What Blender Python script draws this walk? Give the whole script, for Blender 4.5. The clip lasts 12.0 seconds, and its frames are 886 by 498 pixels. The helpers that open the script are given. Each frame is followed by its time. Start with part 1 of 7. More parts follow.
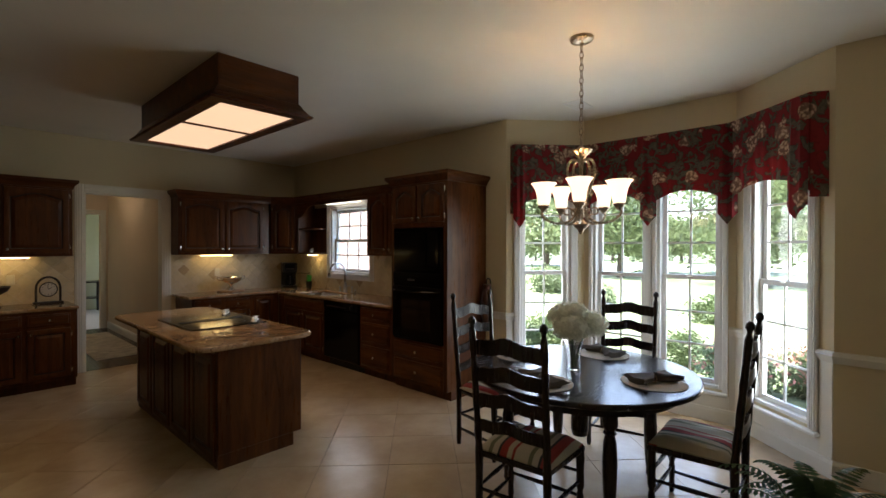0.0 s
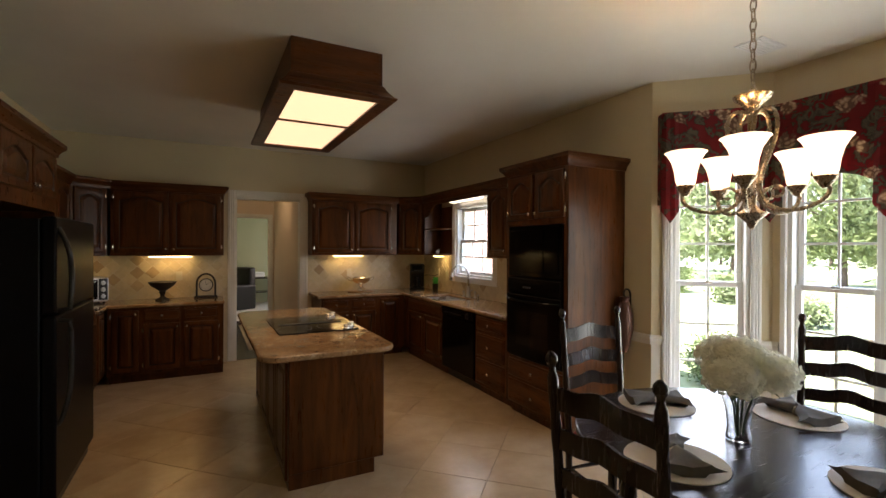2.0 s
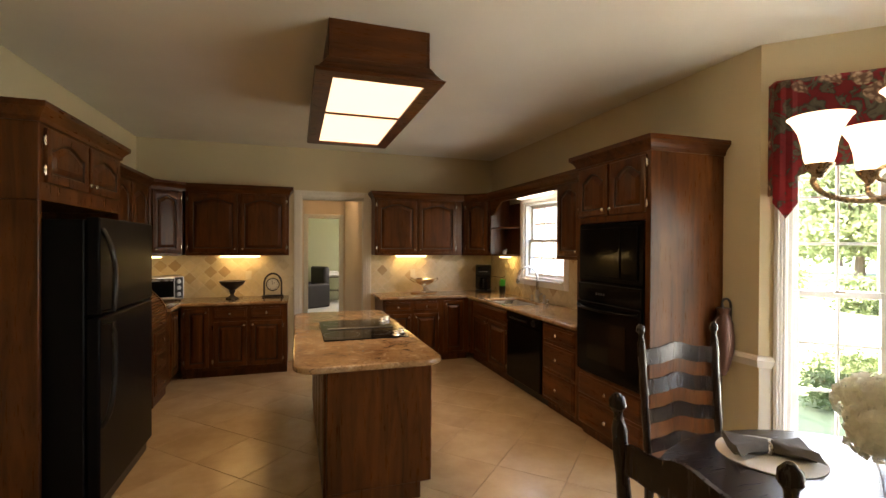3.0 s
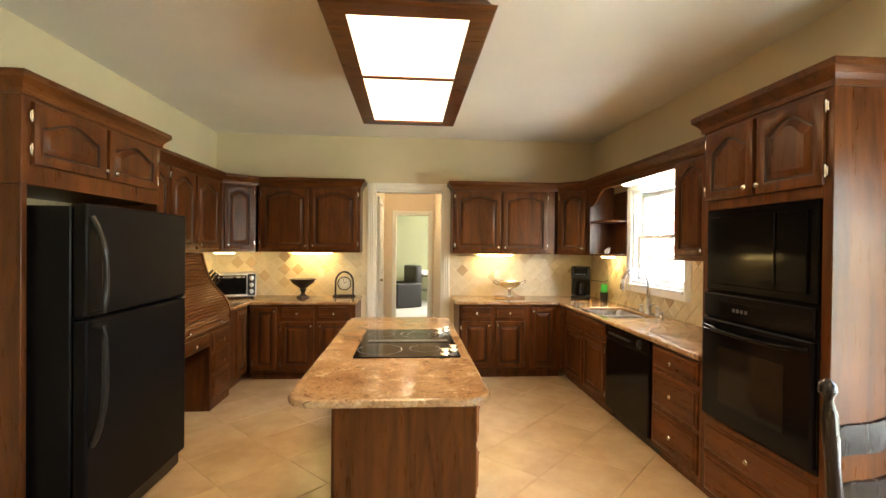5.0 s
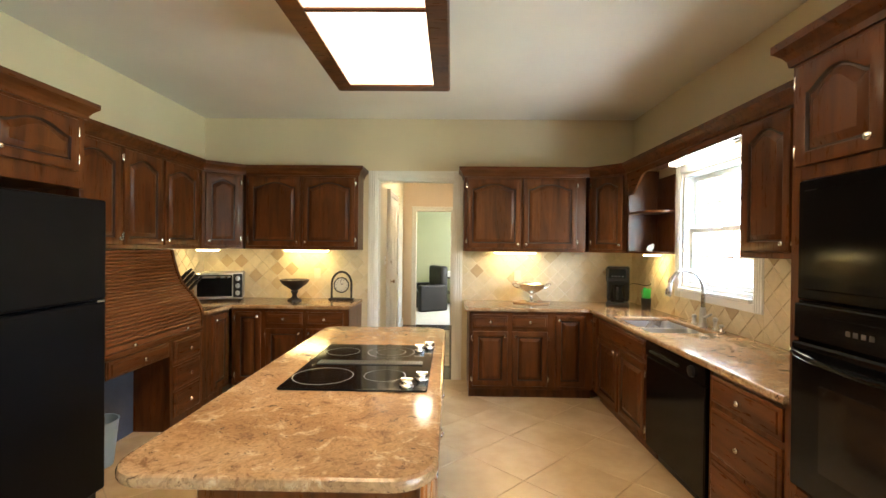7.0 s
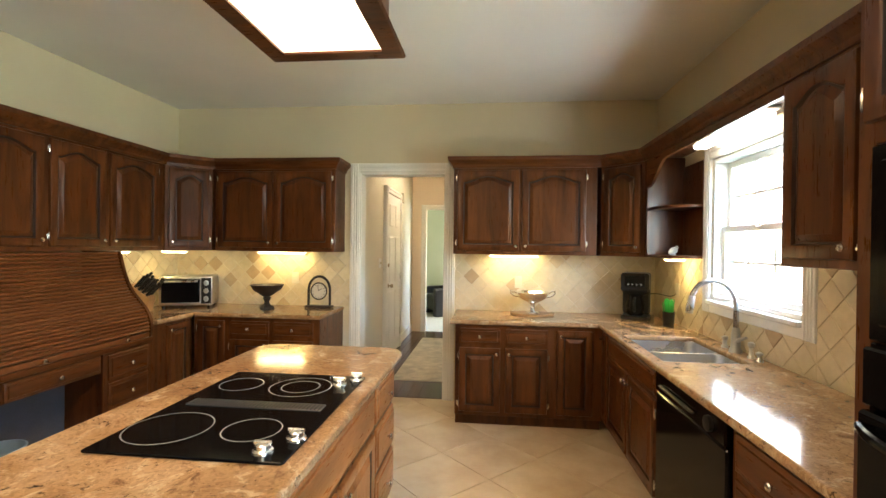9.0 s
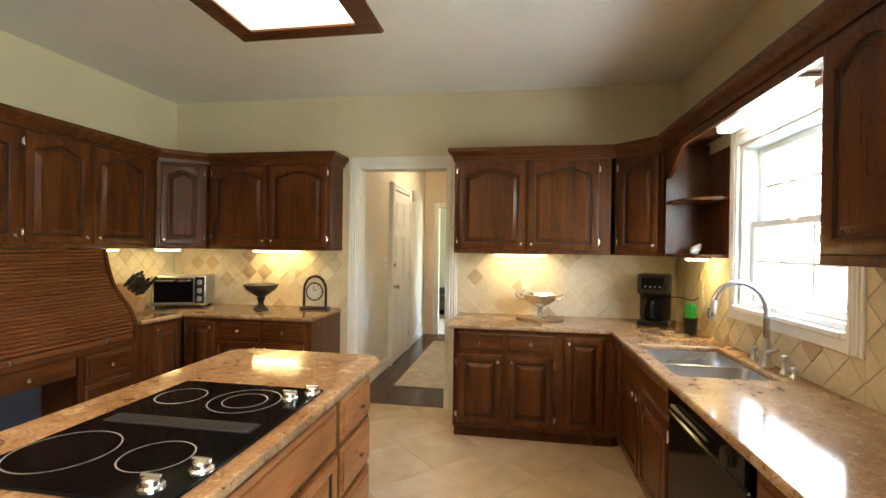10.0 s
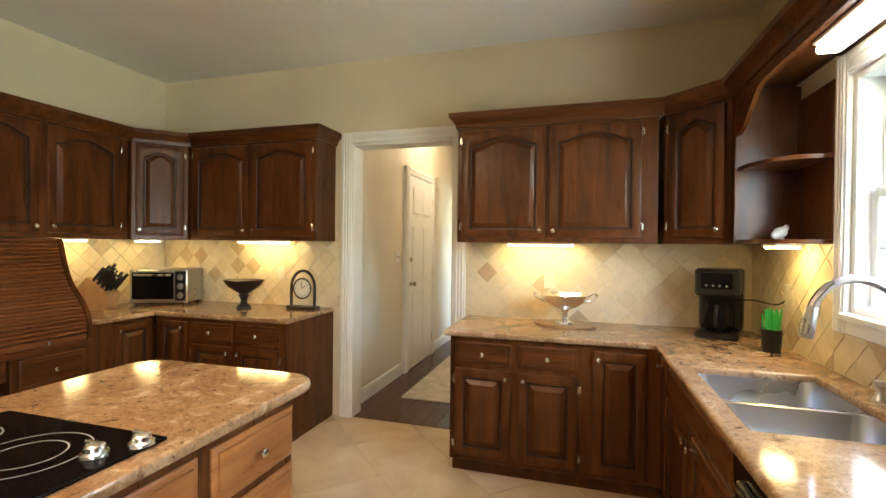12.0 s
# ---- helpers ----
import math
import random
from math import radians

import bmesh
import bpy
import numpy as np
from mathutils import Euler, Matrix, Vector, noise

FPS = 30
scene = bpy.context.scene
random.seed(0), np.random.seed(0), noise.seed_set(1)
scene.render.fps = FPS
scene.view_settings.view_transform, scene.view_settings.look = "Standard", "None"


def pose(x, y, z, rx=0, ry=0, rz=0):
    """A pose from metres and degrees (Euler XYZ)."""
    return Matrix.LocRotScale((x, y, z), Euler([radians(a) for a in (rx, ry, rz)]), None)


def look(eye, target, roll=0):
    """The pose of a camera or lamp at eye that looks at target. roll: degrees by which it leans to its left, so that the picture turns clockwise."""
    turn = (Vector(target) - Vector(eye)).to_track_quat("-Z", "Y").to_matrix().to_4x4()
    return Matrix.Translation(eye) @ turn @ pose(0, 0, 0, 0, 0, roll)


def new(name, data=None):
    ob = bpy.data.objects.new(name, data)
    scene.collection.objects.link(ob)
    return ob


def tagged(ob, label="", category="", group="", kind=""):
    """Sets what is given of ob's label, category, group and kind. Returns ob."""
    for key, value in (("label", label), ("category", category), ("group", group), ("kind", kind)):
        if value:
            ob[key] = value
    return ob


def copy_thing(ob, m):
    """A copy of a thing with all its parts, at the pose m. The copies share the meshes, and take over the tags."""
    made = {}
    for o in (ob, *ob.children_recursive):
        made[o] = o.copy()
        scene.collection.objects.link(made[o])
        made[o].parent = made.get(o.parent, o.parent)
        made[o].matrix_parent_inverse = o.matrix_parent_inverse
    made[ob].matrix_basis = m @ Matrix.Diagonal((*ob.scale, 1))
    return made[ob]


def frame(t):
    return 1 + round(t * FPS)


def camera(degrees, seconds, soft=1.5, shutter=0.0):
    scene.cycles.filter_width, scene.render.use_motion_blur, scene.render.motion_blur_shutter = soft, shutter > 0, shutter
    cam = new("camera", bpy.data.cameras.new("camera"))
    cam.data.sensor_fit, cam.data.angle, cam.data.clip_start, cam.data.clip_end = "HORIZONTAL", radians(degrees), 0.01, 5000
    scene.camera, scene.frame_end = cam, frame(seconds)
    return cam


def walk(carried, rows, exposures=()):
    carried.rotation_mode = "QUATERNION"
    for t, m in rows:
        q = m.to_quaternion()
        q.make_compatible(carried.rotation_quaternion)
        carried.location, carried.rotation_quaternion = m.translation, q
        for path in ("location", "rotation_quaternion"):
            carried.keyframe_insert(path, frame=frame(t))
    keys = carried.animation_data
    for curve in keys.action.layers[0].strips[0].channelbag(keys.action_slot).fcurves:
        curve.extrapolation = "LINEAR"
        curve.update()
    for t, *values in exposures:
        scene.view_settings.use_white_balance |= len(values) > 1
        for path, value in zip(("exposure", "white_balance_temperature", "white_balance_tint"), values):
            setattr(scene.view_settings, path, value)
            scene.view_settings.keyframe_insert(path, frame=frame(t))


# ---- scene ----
import collections

cam = camera(88.6, 12.0)
PATH = [
    (0, (1.462, 1.194, 1.597), (2.942, 2.539, 1.586), 0.1),
    (0.5, (1.655, 1.203, 1.582), (3.036, 2.65, 1.581), 0.2),
    (1, (1.877, 1.254, 1.592), (3.129, 2.813, 1.589), 0.15),
    (1.5, (2.106, 1.305, 1.594), (3.197, 2.981, 1.59), 0.2),
    (2, (2.287, 1.461, 1.598), (3.214, 3.233, 1.59), 0.3),
    (2.5, (2.406, 1.593, 1.586), (3.19, 3.433, 1.581), 0.4),
    (3, (2.594, 1.74, 1.609), (3.209, 3.643, 1.596), 0.3),
    (5, (3.104, 2.457, 1.575), (3.253, 4.452, 1.559), 0.6),
    (5.5, (3.17, 2.655, 1.559), (3.251, 4.654, 1.542), 0.6),
    (6, (3.272, 2.852, 1.543), (3.297, 4.852, 1.53), 0.7),
    (6.5, (3.381, 3.033, 1.54), (3.374, 5.033, 1.527), 0.6),
    (7, (3.508, 3.227, 1.522), (3.473, 5.227, 1.511), 0.6),
    (9, (3.99, 3.876, 1.542), (3.783, 5.865, 1.531), 0.7),
    (9.5, (4.103, 4.054, 1.526), (3.832, 6.036, 1.52), 0.7),
    (10, (4.193, 4.19, 1.517), (3.869, 6.164, 1.511), 0.8),
    (10.5, (4.318, 4.357, 1.497), (3.925, 6.318, 1.498), 0.8),
    (11, (4.357, 4.54, 1.495), (3.921, 6.492, 1.491), 0.8),
    (11.5, (4.424, 4.75, 1.472), (3.914, 6.684, 1.471), 0.7),
    (12, (4.472, 4.995, 1.45), (3.901, 6.912, 1.434), 0.6),
]
walk(cam, [(t, look(eye, target, roll)) for t, eye, target, roll in PATH],
     exposures=[(0.0, 3.16, 5950, 17), (1.0, 3.2, 6000, 18), (2.0, 3.62, 6500, 20), (3.0, 4.42, 7150, 20), (5.0, 5.77, 6500, 11), (6.0, 5.79, 5950, 8), (9.0, 5.58, 5750, 7), (12.0, 5.53, 5900, 8)])

# ---------------------------------------------------------------- light
world = bpy.data.worlds.new("sky")
scene.world = world
world.use_nodes = True
wn = world.node_tree
sky = wn.nodes.new("ShaderNodeTexSky")
sky.sky_type = "NISHITA"
sky.sun_disc = False
sky.sun_elevation, sky.sun_rotation = radians(62), radians(-100)
sky.air_density, sky.dust_density = 1.2, 1.6
wn.nodes["Background"].inputs["Strength"].default_value = 0.135
wn.links.new(sky.outputs[0], wn.nodes["Background"].inputs[0])
sun = new("sun", bpy.data.lights.new("sun", "SUN"))
sun.data.energy, sun.data.angle, sun.data.color = 4.3, radians(0.6), (1.0, 0.95, 0.86)
sun.matrix_world = look((-27, 5, 52), (0, 0, 0))


def area(name, eye, target, sx, sy, watts, color):
    ob = new(name, bpy.data.lights.new(name, "AREA"))
    ob.data.shape, ob.data.size, ob.data.size_y = "RECTANGLE", sx, sy
    ob.data.energy, ob.data.color = watts, color
    ob.matrix_world = look(eye, target)
    return ob


DAY = (0.95, 1.0, 0.93)
# sky light in the bay's three openings and the sink window
area("daylight", (6.32, 2.69, 1.3), (1.0, 2.9, 2.6), 1.15, 1.9, 1.6, DAY)
area("daylight", (6.02, 3.86, 1.3), (2.5, 0.5, 1.9), 0.5, 1.9, 1.8, DAY)
area("daylight", (6.02, 1.42, 1.3), (3.4, 7.0, 2.9), 0.5, 1.9, 2.3, DAY)

area("daylight", (5.66, 6.82, 1.65), (3.2, 6.3, 1.5), 0.9, 0.95, 0.8, (0.97, 1.0, 0.96))

# the tubes behind the ceiling box's two panels
area("panel_light", (3.09, 5.47, 2.62), (3.09, 5.471, 0.0), 0.57, 1.78, 0.74, (1.0, 0.68, 0.36))

# ---------------------------------------------------------------- materials
def material(name):
    m = bpy.data.materials.new(name)
    m.use_nodes = True
    return m, m.node_tree, m.node_tree.nodes["Principled BSDF"]


def node(nt, kind, **inputs):
    n = nt.nodes.new(kind)
    for k, v in inputs.items():
        n.inputs[k.replace("_", " ")].default_value = v
    return n


def ramp(nt, src, stops):
    r = nt.nodes.new("ShaderNodeValToRGB")
    els = r.color_ramp.elements
    while len(els) < len(stops):
        els.new(0.5)
    for e, (p, c) in zip(els, stops):
        e.position, e.color = p, (*c, 1)
    nt.links.new(src, r.inputs[0])
    return r


def coords(nt, scale=(1, 1, 1), jitter=7.0):
    """Object coordinates, shifted for each object by its random number."""
    tc = nt.nodes.new("ShaderNodeTexCoord")
    info = nt.nodes.new("ShaderNodeObjectInfo")
    mul = nt.nodes.new("ShaderNodeMath")
    mul.operation = "MULTIPLY"
    mul.inputs[1].default_value = jitter
    nt.links.new(info.outputs["Random"], mul.inputs[0])
    add = nt.nodes.new("ShaderNodeVectorMath")
    nt.links.new(tc.outputs["Object"], add.inputs[0])
    nt.links.new(mul.outputs[0], add.inputs[1])
    mp = nt.nodes.new("ShaderNodeMapping")
    mp.inputs["Scale"].default_value = scale
    nt.links.new(add.outputs[0], mp.inputs[0])
    return mp.outputs[0], info.outputs["Random"]


def bump(nt, bsdf, height, strength, distance=0.002):
    b = node(nt, "ShaderNodeBump", Strength=strength, Distance=distance)
    nt.links.new(height, b.inputs["Height"])
    nt.links.new(b.outputs[0], bsdf.inputs["Normal"])


def plain(name, color, rough=0.5, metal=0.0, vary=0.12, size=6.0, relief=0.05, spec=0.5, thin=0.0):
    """A paint, plastic or metal with slight blotches and fine relief."""
    m, nt, b = material(name)
    v, rnd = coords(nt)
    big = node(nt, "ShaderNodeTexNoise", Scale=size, Detail=4.0)
    fine = node(nt, "ShaderNodeTexNoise", Scale=size * 22, Detail=3.0)
    nt.links.new(v, big.inputs["Vector"])
    nt.links.new(v, fine.inputs["Vector"])
    lo = tuple(c * (1 - vary) for c in color)
    hi = tuple(min(1, c * (1 + vary)) for c in color)
    r = ramp(nt, big.outputs[0], [(0.3, lo), (0.7, hi)])
    nt.links.new(r.outputs[0], b.inputs["Base Color"])
    rr = ramp(nt, fine.outputs[0], [(0.3, (rough * 0.85,) * 3), (0.7, (min(1, rough * 1.15),) * 3)])
    nt.links.new(rr.outputs[0], b.inputs["Roughness"])
    b.inputs["Metallic"].default_value = metal
    b.inputs["Specular IOR Level"].default_value = spec
    if thin:
        tl = nt.nodes.new("ShaderNodeBsdfTranslucent")
        nt.links.new(r.outputs[0], tl.inputs[0])
        mx = nt.nodes.new("ShaderNodeMixShader")
        mx.inputs[0].default_value = thin
        nt.links.new(b.outputs[0], mx.inputs[1])
        nt.links.new(tl.outputs[0], mx.inputs[2])
        nt.links.new(mx.outputs[0], nt.nodes["Material Output"].inputs[0])
    if relief:
        bump(nt, b, fine.outputs[0], relief)
    return m


def wood(name, dark, light, rough=0.30, along="z", coat=0.04):
    m, nt, b = material(name)
    s = {"z": (5.5, 5.5, 0.6), "x": (0.6, 5.5, 5.5), "y": (5.5, 0.6, 5.5)}[along]
    v, rnd = coords(nt, s)
    n1 = node(nt, "ShaderNodeTexNoise", Scale=2.2, Detail=5.0, Roughness=0.55, Distortion=0.9)
    n2 = node(nt, "ShaderNodeTexNoise", Scale=14.0, Detail=4.0, Roughness=0.6)
    nt.links.new(v, n1.inputs["Vector"])
    nt.links.new(v, n2.inputs["Vector"])
    tc = nt.nodes.new("ShaderNodeTexCoord")
    n3 = node(nt, "ShaderNodeTexNoise", Scale=3.5, Detail=2.0)
    nt.links.new(tc.outputs["Object"], n3.inputs["Vector"])
    mid = tuple((a + c) / 2 for a, c in zip(dark, light))
    r = ramp(nt, n1.outputs[0], [(0.28, dark), (0.5, mid), (0.74, light)])
    mix = nt.nodes.new("ShaderNodeMix")
    mix.data_type, mix.blend_type = "RGBA", "MULTIPLY"
    mix.inputs["Factor"].default_value = 0.4
    r2 = ramp(nt, n2.outputs[0], [(0.3, (0.78, 0.75, 0.72)), (0.62, (1.0, 1.0, 1.0))])
    nt.links.new(r.outputs[0], mix.inputs["A"])
    nt.links.new(r2.outputs[0], mix.inputs["B"])
    mix2 = nt.nodes.new("ShaderNodeMix")
    mix2.data_type, mix2.blend_type = "RGBA", "MULTIPLY"
    mix2.inputs["Factor"].default_value = 0.6
    r3 = ramp(nt, n3.outputs[0], [(0.3, (0.7, 0.66, 0.62)), (0.7, (1.1, 1.08, 1.05))])
    nt.links.new(mix.outputs["Result"], mix2.inputs["A"])
    nt.links.new(r3.outputs[0], mix2.inputs["B"])
    nt.links.new(mix2.outputs["Result"], b.inputs["Base Color"])
    rr = ramp(nt, n2.outputs[0], [(0.3, (rough * 1.2,) * 3), (0.7, (rough * 0.85,) * 3)])
    nt.links.new(rr.outputs[0], b.inputs["Roughness"])
    b.inputs["Specular IOR Level"].default_value = 0.22
    b.inputs["Coat Weight"].default_value = coat
    b.inputs["Coat Roughness"].default_value = 0.16
    bump(nt, b, n2.outputs[0], 0.12, 0.001)
    return m


def wall_paint(name, color):
    m, nt, b = material(name)
    tc = nt.nodes.new("ShaderNodeTexCoord")
    n1 = node(nt, "ShaderNodeTexNoise", Scale=1.3, Detail=4.0)
    n2 = node(nt, "ShaderNodeTexNoise", Scale=260.0, Detail=2.0)
    for n in (n1, n2):
        nt.links.new(tc.outputs["Object"], n.inputs["Vector"])
    r = ramp(nt, n1.outputs[0], [(0.3, tuple(c * 0.95 for c in color)), (0.7, tuple(min(1, c * 1.03) for c in color))])
    nt.links.new(r.outputs[0], b.inputs["Base Color"])
    b.inputs["Roughness"].default_value = 0.62
    bump(nt, b, n2.outputs[0], 0.08, 0.001)
    return m


def granite():
    """Golden brown granite: soft clouds, cream patches, dark flecks and a fine grain."""
    m, nt, b = material("granite")
    tc = nt.nodes.new("ShaderNodeTexCoord")
    warp = node(nt, "ShaderNodeTexNoise", Scale=3.0, Detail=5.0, Roughness=0.6)
    nt.links.new(tc.outputs["Object"], warp.inputs["Vector"])
    add = nt.nodes.new("ShaderNodeVectorMath")
    add.operation = "MULTIPLY_ADD"
    add.inputs[1].default_value = (0.22, 0.22, 0.22)
    nt.links.new(warp.outputs["Color"], add.inputs[0])
    nt.links.new(tc.outputs["Object"], add.inputs[2])
    cloud = node(nt, "ShaderNodeTexNoise", Scale=3.2, Detail=4.0, Roughness=0.5)
    patch = node(nt, "ShaderNodeTexNoise", Scale=11.0, Detail=9.0, Roughness=0.68, Distortion=0.6)
    fleck = node(nt, "ShaderNodeTexNoise", Scale=34.0, Detail=6.0, Roughness=0.72, Distortion=0.4)
    speck = node(nt, "ShaderNodeTexVoronoi", Scale=120.0)
    for n in (cloud, patch, fleck, speck):
        nt.links.new(add.outputs[0], n.inputs["Vector"])
    base = ramp(nt, cloud.outputs[0], [(0.34, (0.255, 0.145, 0.068)), (0.52, (0.330, 0.200, 0.100)), (0.68, (0.390, 0.255, 0.145))])
    def over(lower, fac, colour):
        mx = nt.nodes.new("ShaderNodeMix")
        mx.data_type = "RGBA"
        nt.links.new(fac, mx.inputs["Factor"])
        nt.links.new(lower, mx.inputs["A"])
        mx.inputs["B"].default_value = (*colour, 1)
        return mx.outputs["Result"]
    pale = ramp(nt, patch.outputs[0], [(0.54, (0, 0, 0)), (0.64, (0.65, 0.65, 0.65))])
    dark = ramp(nt, fleck.outputs[0], [(0.345, (0.9, 0.9, 0.9)), (0.41, (0, 0, 0))])
    rust = ramp(nt, patch.outputs[0], [(0.34, (0.8, 0.8, 0.8)), (0.43, (0, 0, 0))])
    col = over(base.outputs[0], rust.outputs[0], (0.135, 0.066, 0.030))
    col = over(col, pale.outputs[0], (0.54, 0.41, 0.26))
    col = over(col, dark.outputs[0], (0.045, 0.025, 0.016))
    tone = ramp(nt, speck.outputs["Color"], [(0.0, (0.62, 0.58, 0.54)), (0.5, (1.0, 0.99, 0.97)), (1.0, (1.22, 1.2, 1.16))])
    mix2 = nt.nodes.new("ShaderNodeMix")
    mix2.data_type, mix2.blend_type = "RGBA", "MULTIPLY"
    mix2.inputs["Factor"].default_value = 0.8
    nt.links.new(col, mix2.inputs["A"])
    nt.links.new(tone.outputs[0], mix2.inputs["B"])
    nt.links.new(mix2.outputs["Result"], b.inputs["Base Color"])
    b.inputs["Roughness"].default_value = 0.11
    b.inputs["Specular IOR Level"].default_value = 0.36
    return m


def stone_tile(name, stops, rough, size, low=(0.86, 0.84, 0.80)):
    """Travertine or ceramic: each piece takes its own tone, with soft clouds and pits."""
    m, nt, b = material(name)
    v, rnd = coords(nt, jitter=23.0)
    n1 = node(nt, "ShaderNodeTexNoise", Scale=size, Detail=6.0, Roughness=0.62)
    n2 = node(nt, "ShaderNodeTexNoise", Scale=size * 16, Detail=3.0)
    nt.links.new(v, n1.inputs["Vector"])
    nt.links.new(v, n2.inputs["Vector"])
    tone = ramp(nt, rnd, stops)
    tone.color_ramp.interpolation = "LINEAR"
    cloud = ramp(nt, n1.outputs[0], [(0.3, low), (0.68, (1.06, 1.05, 1.03))])
    mix = nt.nodes.new("ShaderNodeMix")
    mix.data_type, mix.blend_type = "RGBA", "MULTIPLY"
    mix.inputs["Factor"].default_value = 0.75
    nt.links.new(tone.outputs[0], mix.inputs["A"])
    nt.links.new(cloud.outputs[0], mix.inputs["B"])
    nt.links.new(mix.outputs["Result"], b.inputs["Base Color"])
    rr = ramp(nt, n1.outputs[0], [(0.2, (rough * 1.06,) * 3), (0.8, (rough * 0.95,) * 3)])
    nt.links.new(rr.outputs[0], b.inputs["Roughness"])
    bump(nt, b, n2.outputs[0], 0.12, 0.001)
    return m


def glow(name, color, strength):
    m, nt, b = material(name)
    b.inputs["Base Color"].default_value = (*[min(0.8, c) for c in color], 1)
    b.inputs["Emission Color"].default_value = (*color, 1)
    b.inputs["Emission Strength"].default_value = strength
    b.inputs["Roughness"].default_value = 0.4
    return m


def pane_glass():
    m, nt, b = material("pane_glass")
    out = nt.nodes["Material Output"]
    tr = nt.nodes.new("ShaderNodeBsdfTransparent")
    gl = node(nt, "ShaderNodeBsdfGlossy", Roughness=0.02)
    mx = nt.nodes.new("ShaderNodeMixShader")
    mx.inputs[0].default_value = 0.05
    nt.links.new(tr.outputs[0], mx.inputs[1])
    nt.links.new(gl.outputs[0], mx.inputs[2])
    nt.links.new(mx.outputs[0], out.inputs[0])
    return m


def clear_glass():
    m, nt, b = material("clear_glass")
    b.inputs["Transmission Weight"].default_value = 1.0
    b.inputs["Roughness"].default_value = 0.02
    b.inputs["IOR"].default_value = 1.4
    return m


def floral():
    """Crimson cloth with olive leaves and cream blossoms."""
    m, nt, b = material("floral_cloth")
    tc = nt.nodes.new("ShaderNodeTexCoord")
    warp = node(nt, "ShaderNodeTexNoise", Scale=9.0, Detail=3.0)
    nt.links.new(tc.outputs["Object"], warp.inputs["Vector"])
    add = nt.nodes.new("ShaderNodeVectorMath")
    add.operation = "MULTIPLY_ADD"
    add.inputs[1].default_value = (0.10, 0.10, 0.10)
    nt.links.new(warp.outputs["Color"], add.inputs[0])
    nt.links.new(tc.outputs["Object"], add.inputs[2])
    leaf = node(nt, "ShaderNodeTexNoise", Scale=11.0, Detail=4.0, Distortion=0.7)
    spot = node(nt, "ShaderNodeTexVoronoi", Scale=5.2)
    vein = node(nt, "ShaderNodeTexVoronoi", Scale=34.0)
    fine = node(nt, "ShaderNodeTexNoise", Scale=500.0)
    for n in (leaf, spot, vein):
        nt.links.new(add.outputs[0], n.inputs["Vector"])
    nt.links.new(tc.outputs["Object"], fine.inputs["Vector"])
    base = ramp(nt, leaf.outputs[0], [(0.44, (0.26, 0.018, 0.022)), (0.50, (0.20, 0.013, 0.017)), (0.515, (0.075, 0.066, 0.045)), (0.585, (0.17, 0.15, 0.10)), (0.64, (0.10, 0.085, 0.06)), (0.655, (0.24, 0.016, 0.020))])
    bloom = ramp(nt, spot.outputs["Distance"], [(0.0, (1, 1, 1)), (0.30, (1, 1, 1)), (0.35, (0, 0, 0))])
    petal = ramp(nt, vein.outputs["Distance"], [(0.0, (0.78, 0.66, 0.48)), (0.35, (0.62, 0.42, 0.28)), (0.62, (0.22, 0.12, 0.08))])
    mix = nt.nodes.new("ShaderNodeMix")
    mix.data_type = "RGBA"
    nt.links.new(bloom.outputs[0], mix.inputs["Factor"])
    nt.links.new(base.outputs[0], mix.inputs["A"])
    nt.links.new(petal.outputs[0], mix.inputs["B"])
    nt.links.new(mix.outputs["Result"], b.inputs["Base Color"])
    b.inputs["Roughness"].default_value = 0.85
    bump(nt, b, fine.outputs[0], 0.2, 0.001)
    return m


def striped():
    """Woven seat cloth in cream, red, green and black stripes."""
    m, nt, b = material("striped_cloth")
    tc = nt.nodes.new("ShaderNodeTexCoord")
    sep = nt.nodes.new("ShaderNodeSeparateXYZ")
    nt.links.new(tc.outputs["Object"], sep.inputs[0])
    mod = nt.nodes.new("ShaderNodeMath")
    mod.operation = "MODULO"
    mod.inputs[1].default_value = 0.24
    off = nt.nodes.new("ShaderNodeMath")
    off.inputs[1].default_value = 5.0
    nt.links.new(sep.outputs["X"], off.inputs[0])
    nt.links.new(off.outputs[0], mod.inputs[0])
    sc = nt.nodes.new("ShaderNodeMath")
    sc.operation = "MULTIPLY"
    sc.inputs[1].default_value = 1 / 0.24
    nt.links.new(mod.outputs[0], sc.inputs[0])
    cream, red, green, black = (0.48, 0.42, 0.30), (0.30, 0.035, 0.03), (0.16, 0.16, 0.09), (0.03, 0.03, 0.03)
    r = ramp(nt, sc.outputs[0], [(0.0, cream), (0.2, green), (0.3, cream), (0.44, black), (0.5, red), (0.68, cream), (0.8, red), (0.86, cream)])
    r.color_ramp.interpolation = "CONSTANT"
    n = node(nt, "ShaderNodeTexNoise", Scale=180.0, Detail=3.0)
    nt.links.new(tc.outputs["Object"], n.inputs["Vector"])
    nt.links.new(r.outputs[0], b.inputs["Base Color"])
    b.inputs["Roughness"].default_value = 0.9
    bump(nt, b, n.outputs[0], 0.4, 0.002)
    return m


